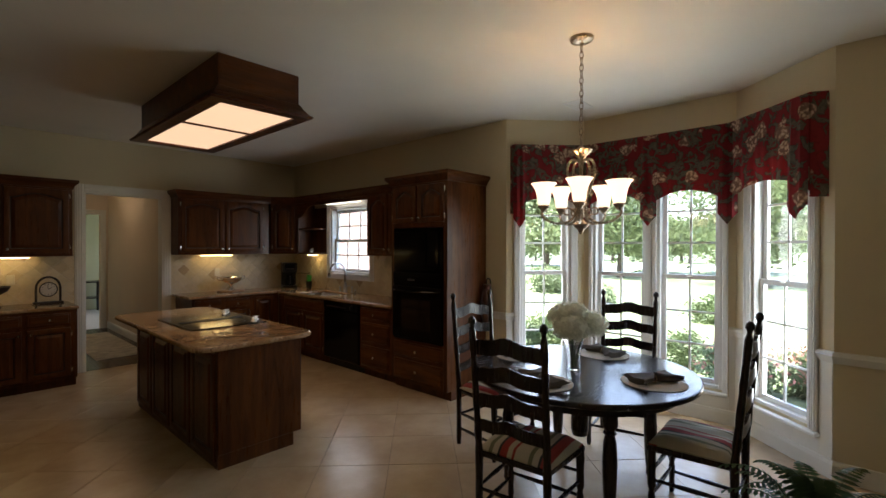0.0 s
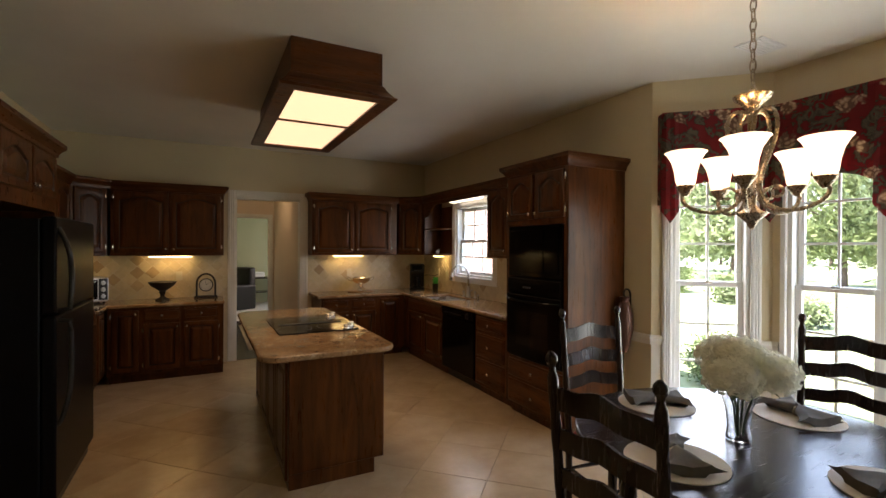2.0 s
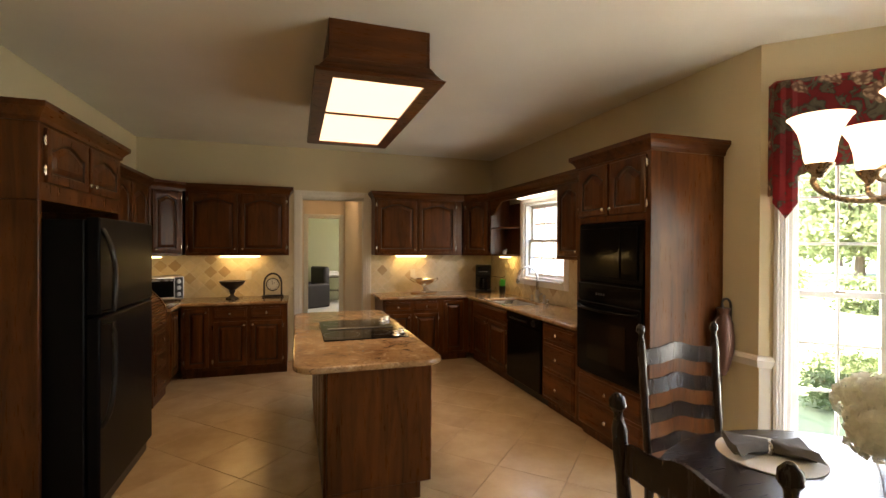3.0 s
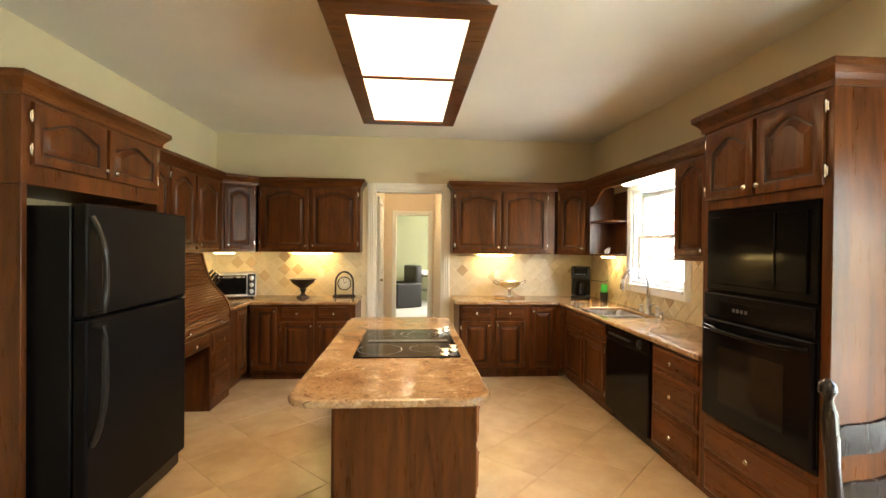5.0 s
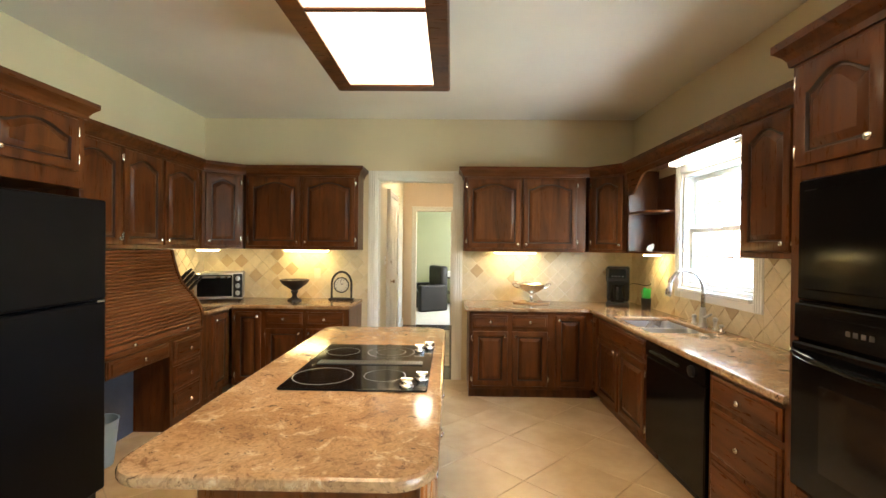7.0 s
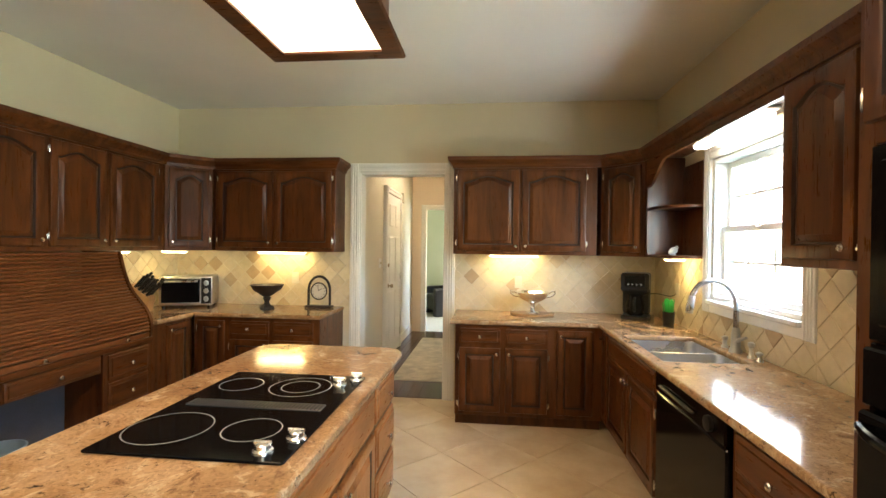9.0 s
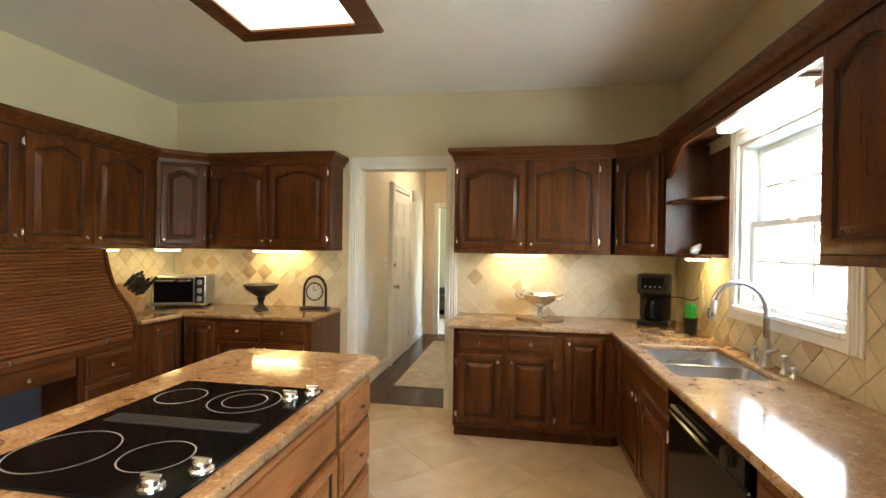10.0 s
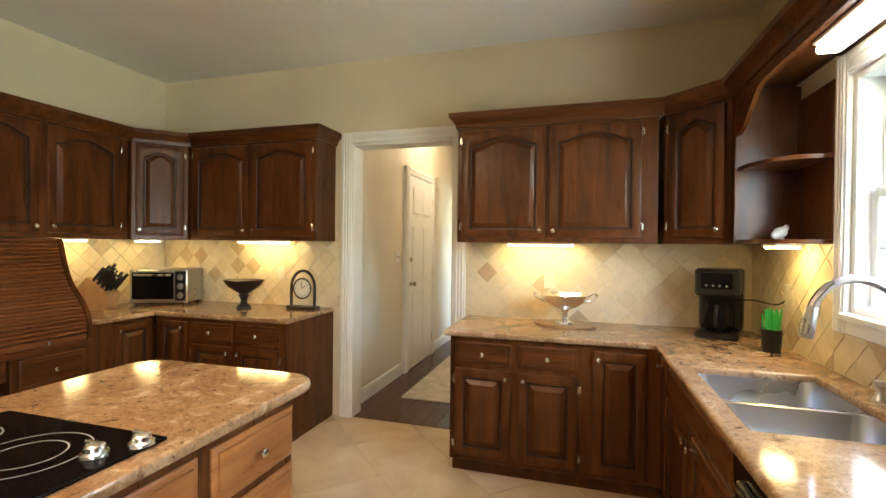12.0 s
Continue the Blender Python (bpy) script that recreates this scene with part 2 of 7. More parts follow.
WOOD = wood("cabinet_wood", (0.040, 0.0112, 0.0029), (0.142, 0.048, 0.0112))
WOOD_X = wood("cabinet_wood_cross", (0.040, 0.0112, 0.0029), (0.142, 0.048, 0.0112), along="x")
WOOD_Y = wood("cabinet_wood_deep", (0.040, 0.0112, 0.0029), (0.142, 0.048, 0.0112), along="y")
SLAT = wood("tambour_wood", (0.105, 0.036, 0.011), (0.20, 0.074, 0.022), along="x", rough=0.34)
PALEWOOD = wood("pale_block_wood", (0.30, 0.17, 0.07), (0.46, 0.28, 0.13), rough=0.4)
DARKWOOD = wood("chair_wood", (0.010, 0.006, 0.005), (0.030, 0.016, 0.011), rough=0.25, coat=0.4)
TABLEWOOD = wood("table_wood", (0.009, 0.006, 0.006), (0.024, 0.015, 0.013), rough=0.24, along="x", coat=0.3)
HALLWOOD = wood("hall_floor_wood", (0.055, 0.022, 0.011), (0.105, 0.046, 0.023), along="y", rough=0.22)
DECKWOOD = wood("deck_wood", (0.16, 0.13, 0.10), (0.30, 0.25, 0.20), along="x", rough=0.8, coat=0.0)
BARK = wood("bark", (0.05, 0.04, 0.03), (0.13, 0.10, 0.08), rough=0.95, coat=0.0)
GRANITE = granite()
WALL = wall_paint("wall_paint", (0.66, 0.56, 0.36))
CEIL = wall_paint("ceiling_paint", (0.82, 0.79, 0.70))
GREENWALL = wall_paint("green_paint", (0.46, 0.47, 0.29))
HALLCREAM = wall_paint("hall_cream_paint", (0.72, 0.66, 0.52))
ORANGE = wall_paint("hall_paint", (0.70, 0.57, 0.41))
TRIM = plain("trim_paint", (0.74, 0.71, 0.63), 0.35, vary=0.03, relief=0.02)
WHITE = plain("white_paint", (0.80, 0.79, 0.75), 0.35, vary=0.03, relief=0.02)
FLOOR = stone_tile("floor_tile", [(0.0, (0.59, 0.45, 0.275)), (0.5, (0.64, 0.49, 0.31)), (1.0, (0.61, 0.465, 0.29))], 0.26, 3.0, (0.74, 0.68, 0.60))
SPLASH = stone_tile("travertine", [(0.0, (0.62, 0.53, 0.35)), (0.35, (0.58, 0.48, 0.305)), (0.6, (0.64, 0.55, 0.37)), (0.90, (0.60, 0.50, 0.32)), (0.965, (0.45, 0.33, 0.185)), (1.0, (0.42, 0.30, 0.165))], 0.42, 14.0)
GROUT = plain("grout", (0.42, 0.32, 0.20), 0.9)
SPLASHGROUT = plain("splash_grout", (0.62, 0.55, 0.41), 0.85)
BLACK = plain("black_enamel", (0.003, 0.003, 0.0035), 0.12, vary=0.2, relief=0.0, spec=0.16)
FRIDGE = plain("black_textured", (0.0035, 0.0036, 0.0045), 0.34, vary=0.15, relief=0.25, spec=0.07)
BLACKGLASS = plain("black_glass", (0.004, 0.004, 0.0045), 0.09, vary=0.1, relief=0.0, spec=0.12)
OVENGLASS = plain("oven_glass", (0.012, 0.009, 0.007), 0.08, vary=0.1, relief=0.0, spec=0.3)
RING = plain("burner_ring", (0.22, 0.22, 0.22), 0.35)
GREYMETAL = plain("vent_metal", (0.10, 0.10, 0.105), 0.35, metal=0.6)
NICKEL = plain("nickel", (0.72, 0.69, 0.64), 0.24, metal=1.0, size=0.3, relief=0.0)
STEEL = plain("brushed_steel", (0.56, 0.56, 0.56), 0.30, metal=1.0, size=0.3, relief=0.0)
SINKSTEEL = plain("sink_steel", (0.50, 0.51, 0.53), 0.30, metal=1.0, vary=0.05, size=0.2, relief=0.0)
SILVER = plain("silver", (0.86, 0.84, 0.80), 0.24, metal=1.0, size=0.3, relief=0.0)
BRASS = plain("aged_nickel", (0.46, 0.38, 0.29), 0.28, metal=1.0)
IRON = plain("dark_iron", (0.035, 0.028, 0.024), 0.5, metal=0.5, relief=0.2)
COPPER = plain("aged_copper", (0.10, 0.045, 0.03), 0.4, metal=0.5)
PLASTIC = plain("black_plastic", (0.010, 0.010, 0.010), 0.32, spec=0.35)
IVORY = plain("ivory_plastic", (0.62, 0.56, 0.42), 0.4, vary=0.04)
GREENPL = plain("green_bristle", (0.05, 0.42, 0.06), 0.5)
FABRIC = plain("napkin_cloth", (0.10, 0.09, 0.075), 0.9, vary=0.3, size=14, relief=0.6)
MATCLOTH = plain("placemat_cloth", (0.62, 0.58, 0.50), 0.9, vary=0.06, size=20, relief=0.5)
RUG = plain("rug_wool", (0.52, 0.47, 0.38), 0.95, vary=0.25, size=9, relief=0.7)
CARPET = plain("pale_carpet", (0.60, 0.56, 0.48), 0.95, vary=0.08, size=20, relief=0.6)
LEATHER = plain("black_leather", (0.016, 0.013, 0.012), 0.4, relief=0.4)
PETAL = plain("hydrangea_petal", (0.88, 0.88, 0.76), 0.7, vary=0.08, size=30, relief=0.0, thin=0.4)
STEM = plain("plant_stem", (0.06, 0.12, 0.03), 0.6)
LEAF = plain("leaf", (0.06, 0.11, 0.035), 0.5, vary=0.4, size=2.5, thin=0.35)
TREELEAF = plain("tree_leaf", (0.16, 0.20, 0.09), 0.6, vary=0.35, size=1.2, thin=0.5)
FLOWER = plain("red_flower", (0.42, 0.15, 0.12), 0.7)
SHRUBLEAF = plain("shrub_leaf", (0.11, 0.15, 0.055), 0.6, vary=0.4, size=1.6, thin=0.45)
GRASS = plain("lawn_grass", (0.12, 0.15, 0.065), 0.9, vary=0.3, size=0.25, relief=0.5)
ASPHALT = plain("pale_road", (0.28, 0.27, 0.26), 0.9)
BRICK = stone_tile("brick", [(0.0, (0.27, 0.19, 0.165)), (0.5, (0.34, 0.25, 0.22)), (1.0, (0.22, 0.155, 0.14))], 0.9, 12.0)
MORTAR = plain("mortar", (0.45, 0.42, 0.38), 0.95)
GLAZE = plain("dark_glaze", (0.026, 0.0085, 0.003), 0.4, vary=0.3)
GLASS = pane_glass()
VASEGLASS = clear_glass()
FLORAL = floral()
STRIPED = striped()
PANEL_GLOW = glow("light_panel", (1.0, 0.64, 0.36), 0.115)
BULB_GLOW = glow("lit_bulb", (1.0, 0.68, 0.36), 7.0)
SHADE_GLOW = glow("lit_shade", (1.0, 0.68, 0.38), 0.24)
UNDER_GLOW = glow("under_cabinet_tube", (1.0, 0.70, 0.26), 1.44)
TUBE_GLOW = glow("sink_tube", (1.0, 0.86, 0.62), 0.25)
HALL_GLOW = glow("hall_lamp", (1.0, 0.78, 0.5), 2.1)

# ---------------------------------------------------------------- mesh helpers
def keep_flat(me):
    """Creases where a broad flat face meets its narrow rounded rim, so that its gloss stays level."""
    sides = collections.defaultdict(list)
    for p in me.polygons:
        for k in p.edge_keys:
            sides[k].append(p)
    flags = me.attributes.get("sharp_edge") or me.attributes.new("sharp_edge", "BOOLEAN", "EDGE")
    for ed in me.edges:
        ps = sides[ed.key]
        if len(ps) == 2:
            a, b = sorted(ps, key=lambda p: p.area)
            if b.area > 0.004 and a.area < b.area / 6 and a.normal.dot(b.normal) < 0.999:
                flags.data[ed.index].value = True


def link_mesh(name, bm, mat, smooth=True):
    me = bpy.data.meshes.new(name)
    bmesh.ops.recalc_face_normals(bm, faces=bm.faces)
    bm.to_mesh(me)
    bm.free()
    me.materials.append(mat)
    if any(p.material_index for p in me.polygons):
        me.materials.append(WHITE if mat is WHITE else GLAZE)
    if smooth:
        for p in me.polygons:
            p.use_smooth = True
        me.set_sharp_from_angle(angle=radians(35))
        keep_flat(me)
    return new(name, me)


def part(name, bm, mat, parent=None, label="", smooth=True):
    """One bmesh as one mesh object under a thing or a part, in that thing's own space."""
    ob = link_mesh(name, bm, mat, smooth)
    if parent is not None:
        ob.parent = parent
    if label:
        ob["label"] = label
    return ob


def thing(name, m, label, category, group=""):
    ob = new(name)
    ob.empty_display_size = 0.1
    ob.matrix_world = m
    return tagged(ob, label, category, group)


def setting(name, bm, mat, label, category="structure", smooth=False):
    return tagged(link_mesh(name, bm, mat, smooth), label, category, "", "structure")


def box(bm, x0, x1, y0, y1, z0, z1, bevel=0.0, seg=1):
    vs = [bm.verts.new((x, y, z)) for z in (z0, z1) for y in (y0, y1) for x in (x0, x1)]
    fs = [bm.faces.new([vs[i] for i in q]) for q in ((0, 2, 3, 1), (4, 5, 7, 6), (0, 1, 5, 4), (2, 6, 7, 3), (0, 4, 6, 2), (1, 3, 7, 5))]
    if bevel:
        es = {e for f in fs for e in f.edges}
        bmesh.ops.bevel(bm, geom=list(es), offset=bevel, segments=seg, affect="EDGES", profile=0.5)
    return bm


def boxm(*a, **k):
    return box(bmesh.new(), *a, **k)


def lathe(bm, prof, seg=20, at=(0, 0, 0), m=None):
    rows = []
    for r, z in prof:
        ring = []
        for i in range(seg):
            a = 2 * math.pi * i / seg
            p = Vector((r * math.cos(a), r * math.sin(a), z))
            if m is not None:
                p = m @ p
            ring.append(bm.verts.new(p + Vector(at)))
        rows.append(ring)
    for a, b in zip(rows, rows[1:]):
        for i in range(seg):
            bm.faces.new((a[i], a[(i + 1) % seg], b[(i + 1) % seg], b[i]))
    for ring in (rows[0], rows[-1]):
        bm.faces.new(ring)
    return bm


def tube(bm, pts, r, seg=8, closed=False):
    """A round bar along points; r is a radius or one for each point."""
    pts = [Vector(p) for p in pts]
    n = len(pts)
    rs = r if isinstance(r, (list, tuple)) else [r] * n
    rows, up = [], Vector((0.31, 0.17, 0.93))
    for i, p in enumerate(pts):
        a = pts[(i - 1) % n] if closed or i else p
        b = pts[(i + 1) % n] if closed or i < n - 1 else p
        d = (b - a).normalized()
        s = d.cross(up)
        if s.length < 0.05:
            s = d.cross(Vector((1, 0, 0)))
        s.normalize()
        t = s.cross(d)
        rows.append([bm.verts.new(p + rs[i] * (math.cos(q) * s + math.sin(q) * t)) for q in (2 * math.pi * k / seg for k in range(seg))])
    for i in range(n if closed else n - 1):
        a, b = rows[i], rows[(i + 1) % n]
        for k in range(seg):
            bm.faces.new((a[k], a[(k + 1) % seg], b[(k + 1) % seg], b[k]))
    if not closed:
        bm.faces.new(rows[0])
        bm.faces.new(rows[-1])
    return bm


def bezier(p, n=12):
    out = []
    for i in range(n + 1):
        t = i / n
        q = [Vector(v) for v in p]
        while len(q) > 1:
            q = [a.lerp(b, t) for a, b in zip(q, q[1:])]
        out.append(q[0])
    return out


def prism(bm, poly, h0, h1, axis="z"):
    """A polygon in two axes, drawn out along the third."""
    def at(u, v, h):
        return {"z": (u, v, h), "y": (u, h, v), "x": (h, u, v)}[axis]
    a = [bm.verts.new(at(u, v, h0)) for u, v in poly]
    b = [bm.verts.new(at(u, v, h1)) for u, v in poly]
    bm.faces.new(a)
    bm.faces.new(b)
    for i in range(len(poly)):
        j = (i + 1) % len(poly)
        bm.faces.new((a[i], a[j], b[j], b[i]))
    return bm


def rounded(x0, x1, y0, y1, r, n=6):
    out = []
    for cx, cy, a0 in ((x1 - r, y1 - r, 0), (x0 + r, y1 - r, 90), (x0 + r, y0 + r, 180), (x1 - r, y0 + r, 270)):
        for i in range(n + 1):
            a = radians(a0 + 90 * i / n)
            out.append((cx + r * math.cos(a), cy + r * math.sin(a)))
    return out


def slab(bm, poly, z0, z1, e=0.012):
    """A plate with a rounded rim: the outline drawn in at top and bottom."""
    n = len(poly)
    c = Vector((sum(p[0] for p in poly) / n, sum(p[1] for p in poly) / n))
    rings = []
    for inset, z in ((e, z0), (e * 0.3, z0 + e * 0.35), (0, z0 + e), (0, z1 - e), (e * 0.3, z1 - e * 0.35), (e, z1)):
        ring = []
        for i in range(n):
            a, p, b = Vector(poly[i - 1]), Vector(poly[i]), Vector(poly[(i + 1) % n])
            t = (b - a).normalized()
            q = p + Vector((-t.y, t.x)) * inset
            ring.append(bm.verts.new((q.x, q.y, z)))
        rings.append(ring)
    bm.faces.new(rings[0])
    bm.faces.new(rings[-1])
    for a, b in zip(rings, rings[1:]):
        for i in range(n):
            bm.faces.new((a[i], a[(i + 1) % n], b[(i + 1) % n], b[i]))
    return bm


def sweep(bm, path, prof, closed=False):
    """A moulding: the profile (out, z) along a plan line, mitred; out is to the line's right."""
    n = len(path)
    rows = []
    for i in range(n):
        p = Vector(path[i])
        d = []
        if i or closed:
            d.append((p - Vector(path[i - 1])).normalized())
        if i < n - 1 or closed:
            d.append((Vector(path[(i + 1) % n]) - p).normalized())
        t = sum(d, Vector((0, 0))).normalized()
        nrm = Vector((t.y, -t.x))
        k = 1 / max(0.3, nrm.dot(Vector((d[0].y, -d[0].x))))
        rows.append([bm.verts.new((p.x + nrm.x * o * k, p.y + nrm.y * o * k, z)) for o, z in prof])
    m = len(prof)
    for i in range(n if closed else n - 1):
        a, b = rows[i], rows[(i + 1) % n]
        for k in range(m):
            bm.faces.new((a[k], a[(k + 1) % m], b[(k + 1) % m], b[k]))
    if not closed:
        bm.faces.new(rows[0])
        bm.faces.new(rows[-1])
    return bm


# ---------------------------------------------------------------- the shell
CEILING, BACK, RIGHT, LEFT, FRONT = 2.975, 8.42, 5.57, 0.66, -0.9
BAY = [(5.57, 4.0), (6.2, 3.40), (6.2, 1.98), (5.57, 1.30)]
DOOR = (2.66, 3.54, 2.28)          # the hall doorway: x, x, height
SINKWIN = (6.33, 7.31, 1.185, 2.185)  # y, y, z, z
T = 0.14


def wall_slab(a, b, holes, z0, z1, thick, mat_name, name, label):
    """A wall from a to b with its room face on the line's left; holes (s0, s1, z0, z1) go through it."""
    a, b = Vector(a), Vector(b)
    t = (b - a).normalized()
    n = Vector((t.y, -t.x))
    ln = (b - a).length
    ss = sorted({0.0, ln, *[h[0] for h in holes], *[h[1] for h in holes]})
    zs = sorted({z0, z1, *[h[2] for h in holes], *[h[3] for h in holes]})
    bm = bmesh.new()
    solid = lambda i, j: 0 <= i < len(ss) - 1 and 0 <= j < len(zs) - 1 and not any(h[0] <= (ss[i] + ss[i + 1]) / 2 <= h[1] and h[2] <= (zs[j] + zs[j + 1]) / 2 <= h[3] for h in holes)
    P = lambda s, d, z: (a.x + t.x * s + n.x * d, a.y + t.y * s + n.y * d, z)
    quad = lambda *ps: bm.faces.new([bm.verts.new(p) for p in ps])
    for i in range(len(ss) - 1):
        for j in range(len(zs) - 1):
            if not solid(i, j):
                continue
            s0, s1, u0, u1 = ss[i], ss[i + 1], zs[j], zs[j + 1]
            for d in (0, thick):
                quad(P(s0, d, u0), P(s1, d, u0), P(s1, d, u1), P(s0, d, u1))
            for di, dj, p, q in ((-1, 0, (s0, u0), (s0, u1)), (1, 0, (s1, u0), (s1, u1)), (0, -1, (s0, u0), (s1, u0)), (0, 1, (s0, u1), (s1, u1))):
                if not solid(i + di, j + dj):
                    quad(P(p[0], 0, p[1]), P(q[0], 0, q[1]), P(q[0], thick, q[1]), P(p[0], thick, p[1]))
    bmesh.ops.remove_doubles(bm, verts=bm.verts, dist=1e-4)
    return setting(name, bm, mat_name, label, "wall")


wall_slab((RIGHT, BACK), (LEFT, BACK), [(RIGHT - DOOR[1], RIGHT - DOOR[0], -0.1, DOOR[2])], 0, CEILING, T, WALL, "wall_north", "cream painted kitchen wall with the hall doorway")
wall_slab((RIGHT, BAY[0][1]), (RIGHT, BACK + T), [(SINKWIN[0] - BAY[0][1], SINKWIN[1] - BAY[0][1], SINKWIN[2], SINKWIN[3])], 0, CEILING, T, WALL, "wall_east_1", "cream painted wall behind the sink and wall ovens")
wall_slab((RIGHT, FRONT), (RIGHT, BAY[3][1]), [], 0, CEILING, T, WALL, "wall_east_2", "cream painted wall beside the bay window")
wall_slab((LEFT, BACK + T), (LEFT, FRONT), [], 0, CEILING, T, WALL, "wall_west", "cream painted wall behind the refrigerator")
wall_slab((LEFT - T, FRONT), (RIGHT + T, FRONT), [], 0, CEILING, T, WALL, "wall_south", "cream painted wall closing the dining area")

WZ = (0.30, 2.32)
def wainscot(a, b, spans):
    """White painted boarding below the chair rail, on the stretches beside the windows."""
    a, b = Vector(a), Vector(b)
    t = (b - a).normalized()
    n = Vector((-t.y, t.x)) * 0.007
    for s0, s1, u0, u1 in spans:
        p, q = a + t * s0, a + t * s1
        bm = prism(bmesh.new(), [(p.x, p.y), (q.x, q.y), (q.x + n.x, q.y + n.y), (p.x + n.x, p.y + n.y)], u0, u1)
        setting("trim", bm, TRIM, "white painted wainscot below the bay rail", "trim")


bay_names = ("wall_bay_1", "wall_bay_2", "wall_bay_3")
BAYWIN = []
for k, (a, b) in enumerate(zip(BAY[1:], BAY)):
    ln = (Vector(b) - Vector(a)).length
    if k == 1:
        holes = [(0.10, 0.665), (0.755, 1.32)]
    else:
        holes = [(ln / 2 - 0.28, ln / 2 + 0.28)]
    BAYWIN.append((a, b, holes))
    wall_slab(a, b, [(s0, s1, *WZ) for s0, s1 in holes], 0, CEILING, 0.12, WALL, bay_names[k], "cream painted bay wall around a tall sash window")
    ends = [(0.003, holes[0][0] - 0.05 - 0.03 * (k != 1), 0.131, 0.80), (holes[-1][1] + 0.05 + 0.03 * (k != 1), ln - 0.003, 0.131, 0.80)]
    wainscot(a, b, ends + [(ends[0][1] + 0.001, ends[1][0] - 0.001, 0.131, 0.248)])

bm = bmesh.new()
prism(bm, [(LEFT - T, FRONT - T), (RIGHT + T, FRONT - T), (RIGHT + T, 1.2), (6.4, 1.9), (6.4, 3.5), (RIGHT + T, 4.1), (RIGHT + T, BACK + T), (LEFT - T, BACK + T)], CEILING, CEILING + 0.2)
# unseen wall, added only to keep direct sun off the brick wing
setting("wall_upper_storey", boxm(RIGHT, RIGHT + T, FRONT - T, BACK + 6.0, CEILING + 0.21, 6.4), CEIL, "added unseen wall above the kitchen that shades the brick wing", "wall")
setting("ceiling", bm, CEIL, "smooth off-white painted ceiling", "ceiling")
bm = bmesh.new()
prism(bm, [(LEFT - T, FRONT - T), (RIGHT + T, FRONT - T), (RIGHT + T, 1.2), (6.4, 1.9), (6.4, 3.5), (RIGHT + T, 4.1), (RIGHT + T, BACK + 0.02), (LEFT - T, BACK + 0.02)], -0.2, -0.004)
floor = setting("floor", bm, GROUT, "diagonal cream ceramic tile floor with thin grout", "floor")

# the hall and the room at its end
HX0, HX1, HEND = 2.58, 3.62, 12.0
bm = boxm(HX0 - 0.1, HX1 + 0.1, BACK + 0.02, HEND + 0.05, -0.2, -0.012)
hall_floor = setting("floor_hall", bm, GROUT, "dark stained hardwood hall floor", "floor")
wall_slab((HX0, HEND), (HX0, BACK + T), [], 0, CEILING, 0.1, HALLCREAM, "wall_hall_1", "pale hall wall with a white door")
wall_slab((HX1, BACK + T), (HX1, HEND), [], 0, CEILING, 0.1, ORANGE, "wall_hall_2", "pale hall wall")
wall_slab((HX1 + 1.6, HEND), (HX0 - 1.6, HEND), [(HX1 + 1.6 - 3.50, HX1 + 1.6 - 2.84, -0.1, 2.20)], 0, CEILING, 0.1, ORANGE, "wall_hall_3", "warm lit hall end wall with a doorway")
setting("ceiling_hall", boxm(HX0 - 0.1, HX1 + 0.1, BACK + T, HEND, CEILING, CEILING + 0.1), CEIL, "hall ceiling", "ceiling")
setting("floor_study", boxm(0.9, 5.3, HEND + 0.05, 15.6, -0.2, -0.006), CARPET, "pale carpet of the far room", "floor")
wall_slab((5.2, 15.4), (1.0, 15.4), [], 0, CEILING, 0.1, GREENWALL, "wall_study_1", "soft green painted wall of the far room")
wall_slab((1.0, 15.5), (1.0, HEND), [], 0, CEILING, 0.1, GREENWALL, "wall_study_2", "soft green painted side wall of the far room")
wall_slab((5.2, HEND), (5.2, 15.5), [(0.8, 2.2, 0.9, 2.2)], 0, CEILING, 0.1, GREENWALL, "wall_study_3", "soft green painted window wall of the far room")
setting("ceiling_study", boxm(0.9, 5.3, HEND, 15.5, CEILING, CEILING + 0.1), CEIL, "ceiling of the far room", "ceiling")
area("daylight", (5.1, 13.5, 1.55), (1, 13.5, 1.2), 1.3, 1.2, 1.5, DAY)


# ---------------------------------------------------------------- trim
def casing(bm, m, w, z0, z1, cw=0.10, d=0.022):
    """Fluted casing round an opening, in a frame whose x runs along the wall and -y into the room."""
    bits = [(-cw, 0, z0, z1 + cw), (w, w + cw, z0, z1 + cw)]
    for x0, x1, u0, u1 in bits:
        box(bm, x0, x1, -d, 0, u0, u1, 0.004)
        for k in range(3):
            c = x0 + cw * (0.25 + 0.25 * k)
            box(bm, c - 0.008, c + 0.008, -d - 0.007, -d + 0.002, u0 + 0.002, u1 - 0.002, 0.003)
    box(bm, 0.001, w - 0.001, -d, 0, z1, z1 + cw, 0.004)
    box(bm, 0.001, w - 0.001, -d - 0.008, -d + 0.002, z1 + cw * 0.55, z1 + cw * 0.85, 0.003)
    box(bm, 0.001, w - 0.001, -d - 0.006, -d + 0.002, z1 + cw * 0.12, z1 + cw * 0.3, 0.003)
    bm.transform(m)
    return bm


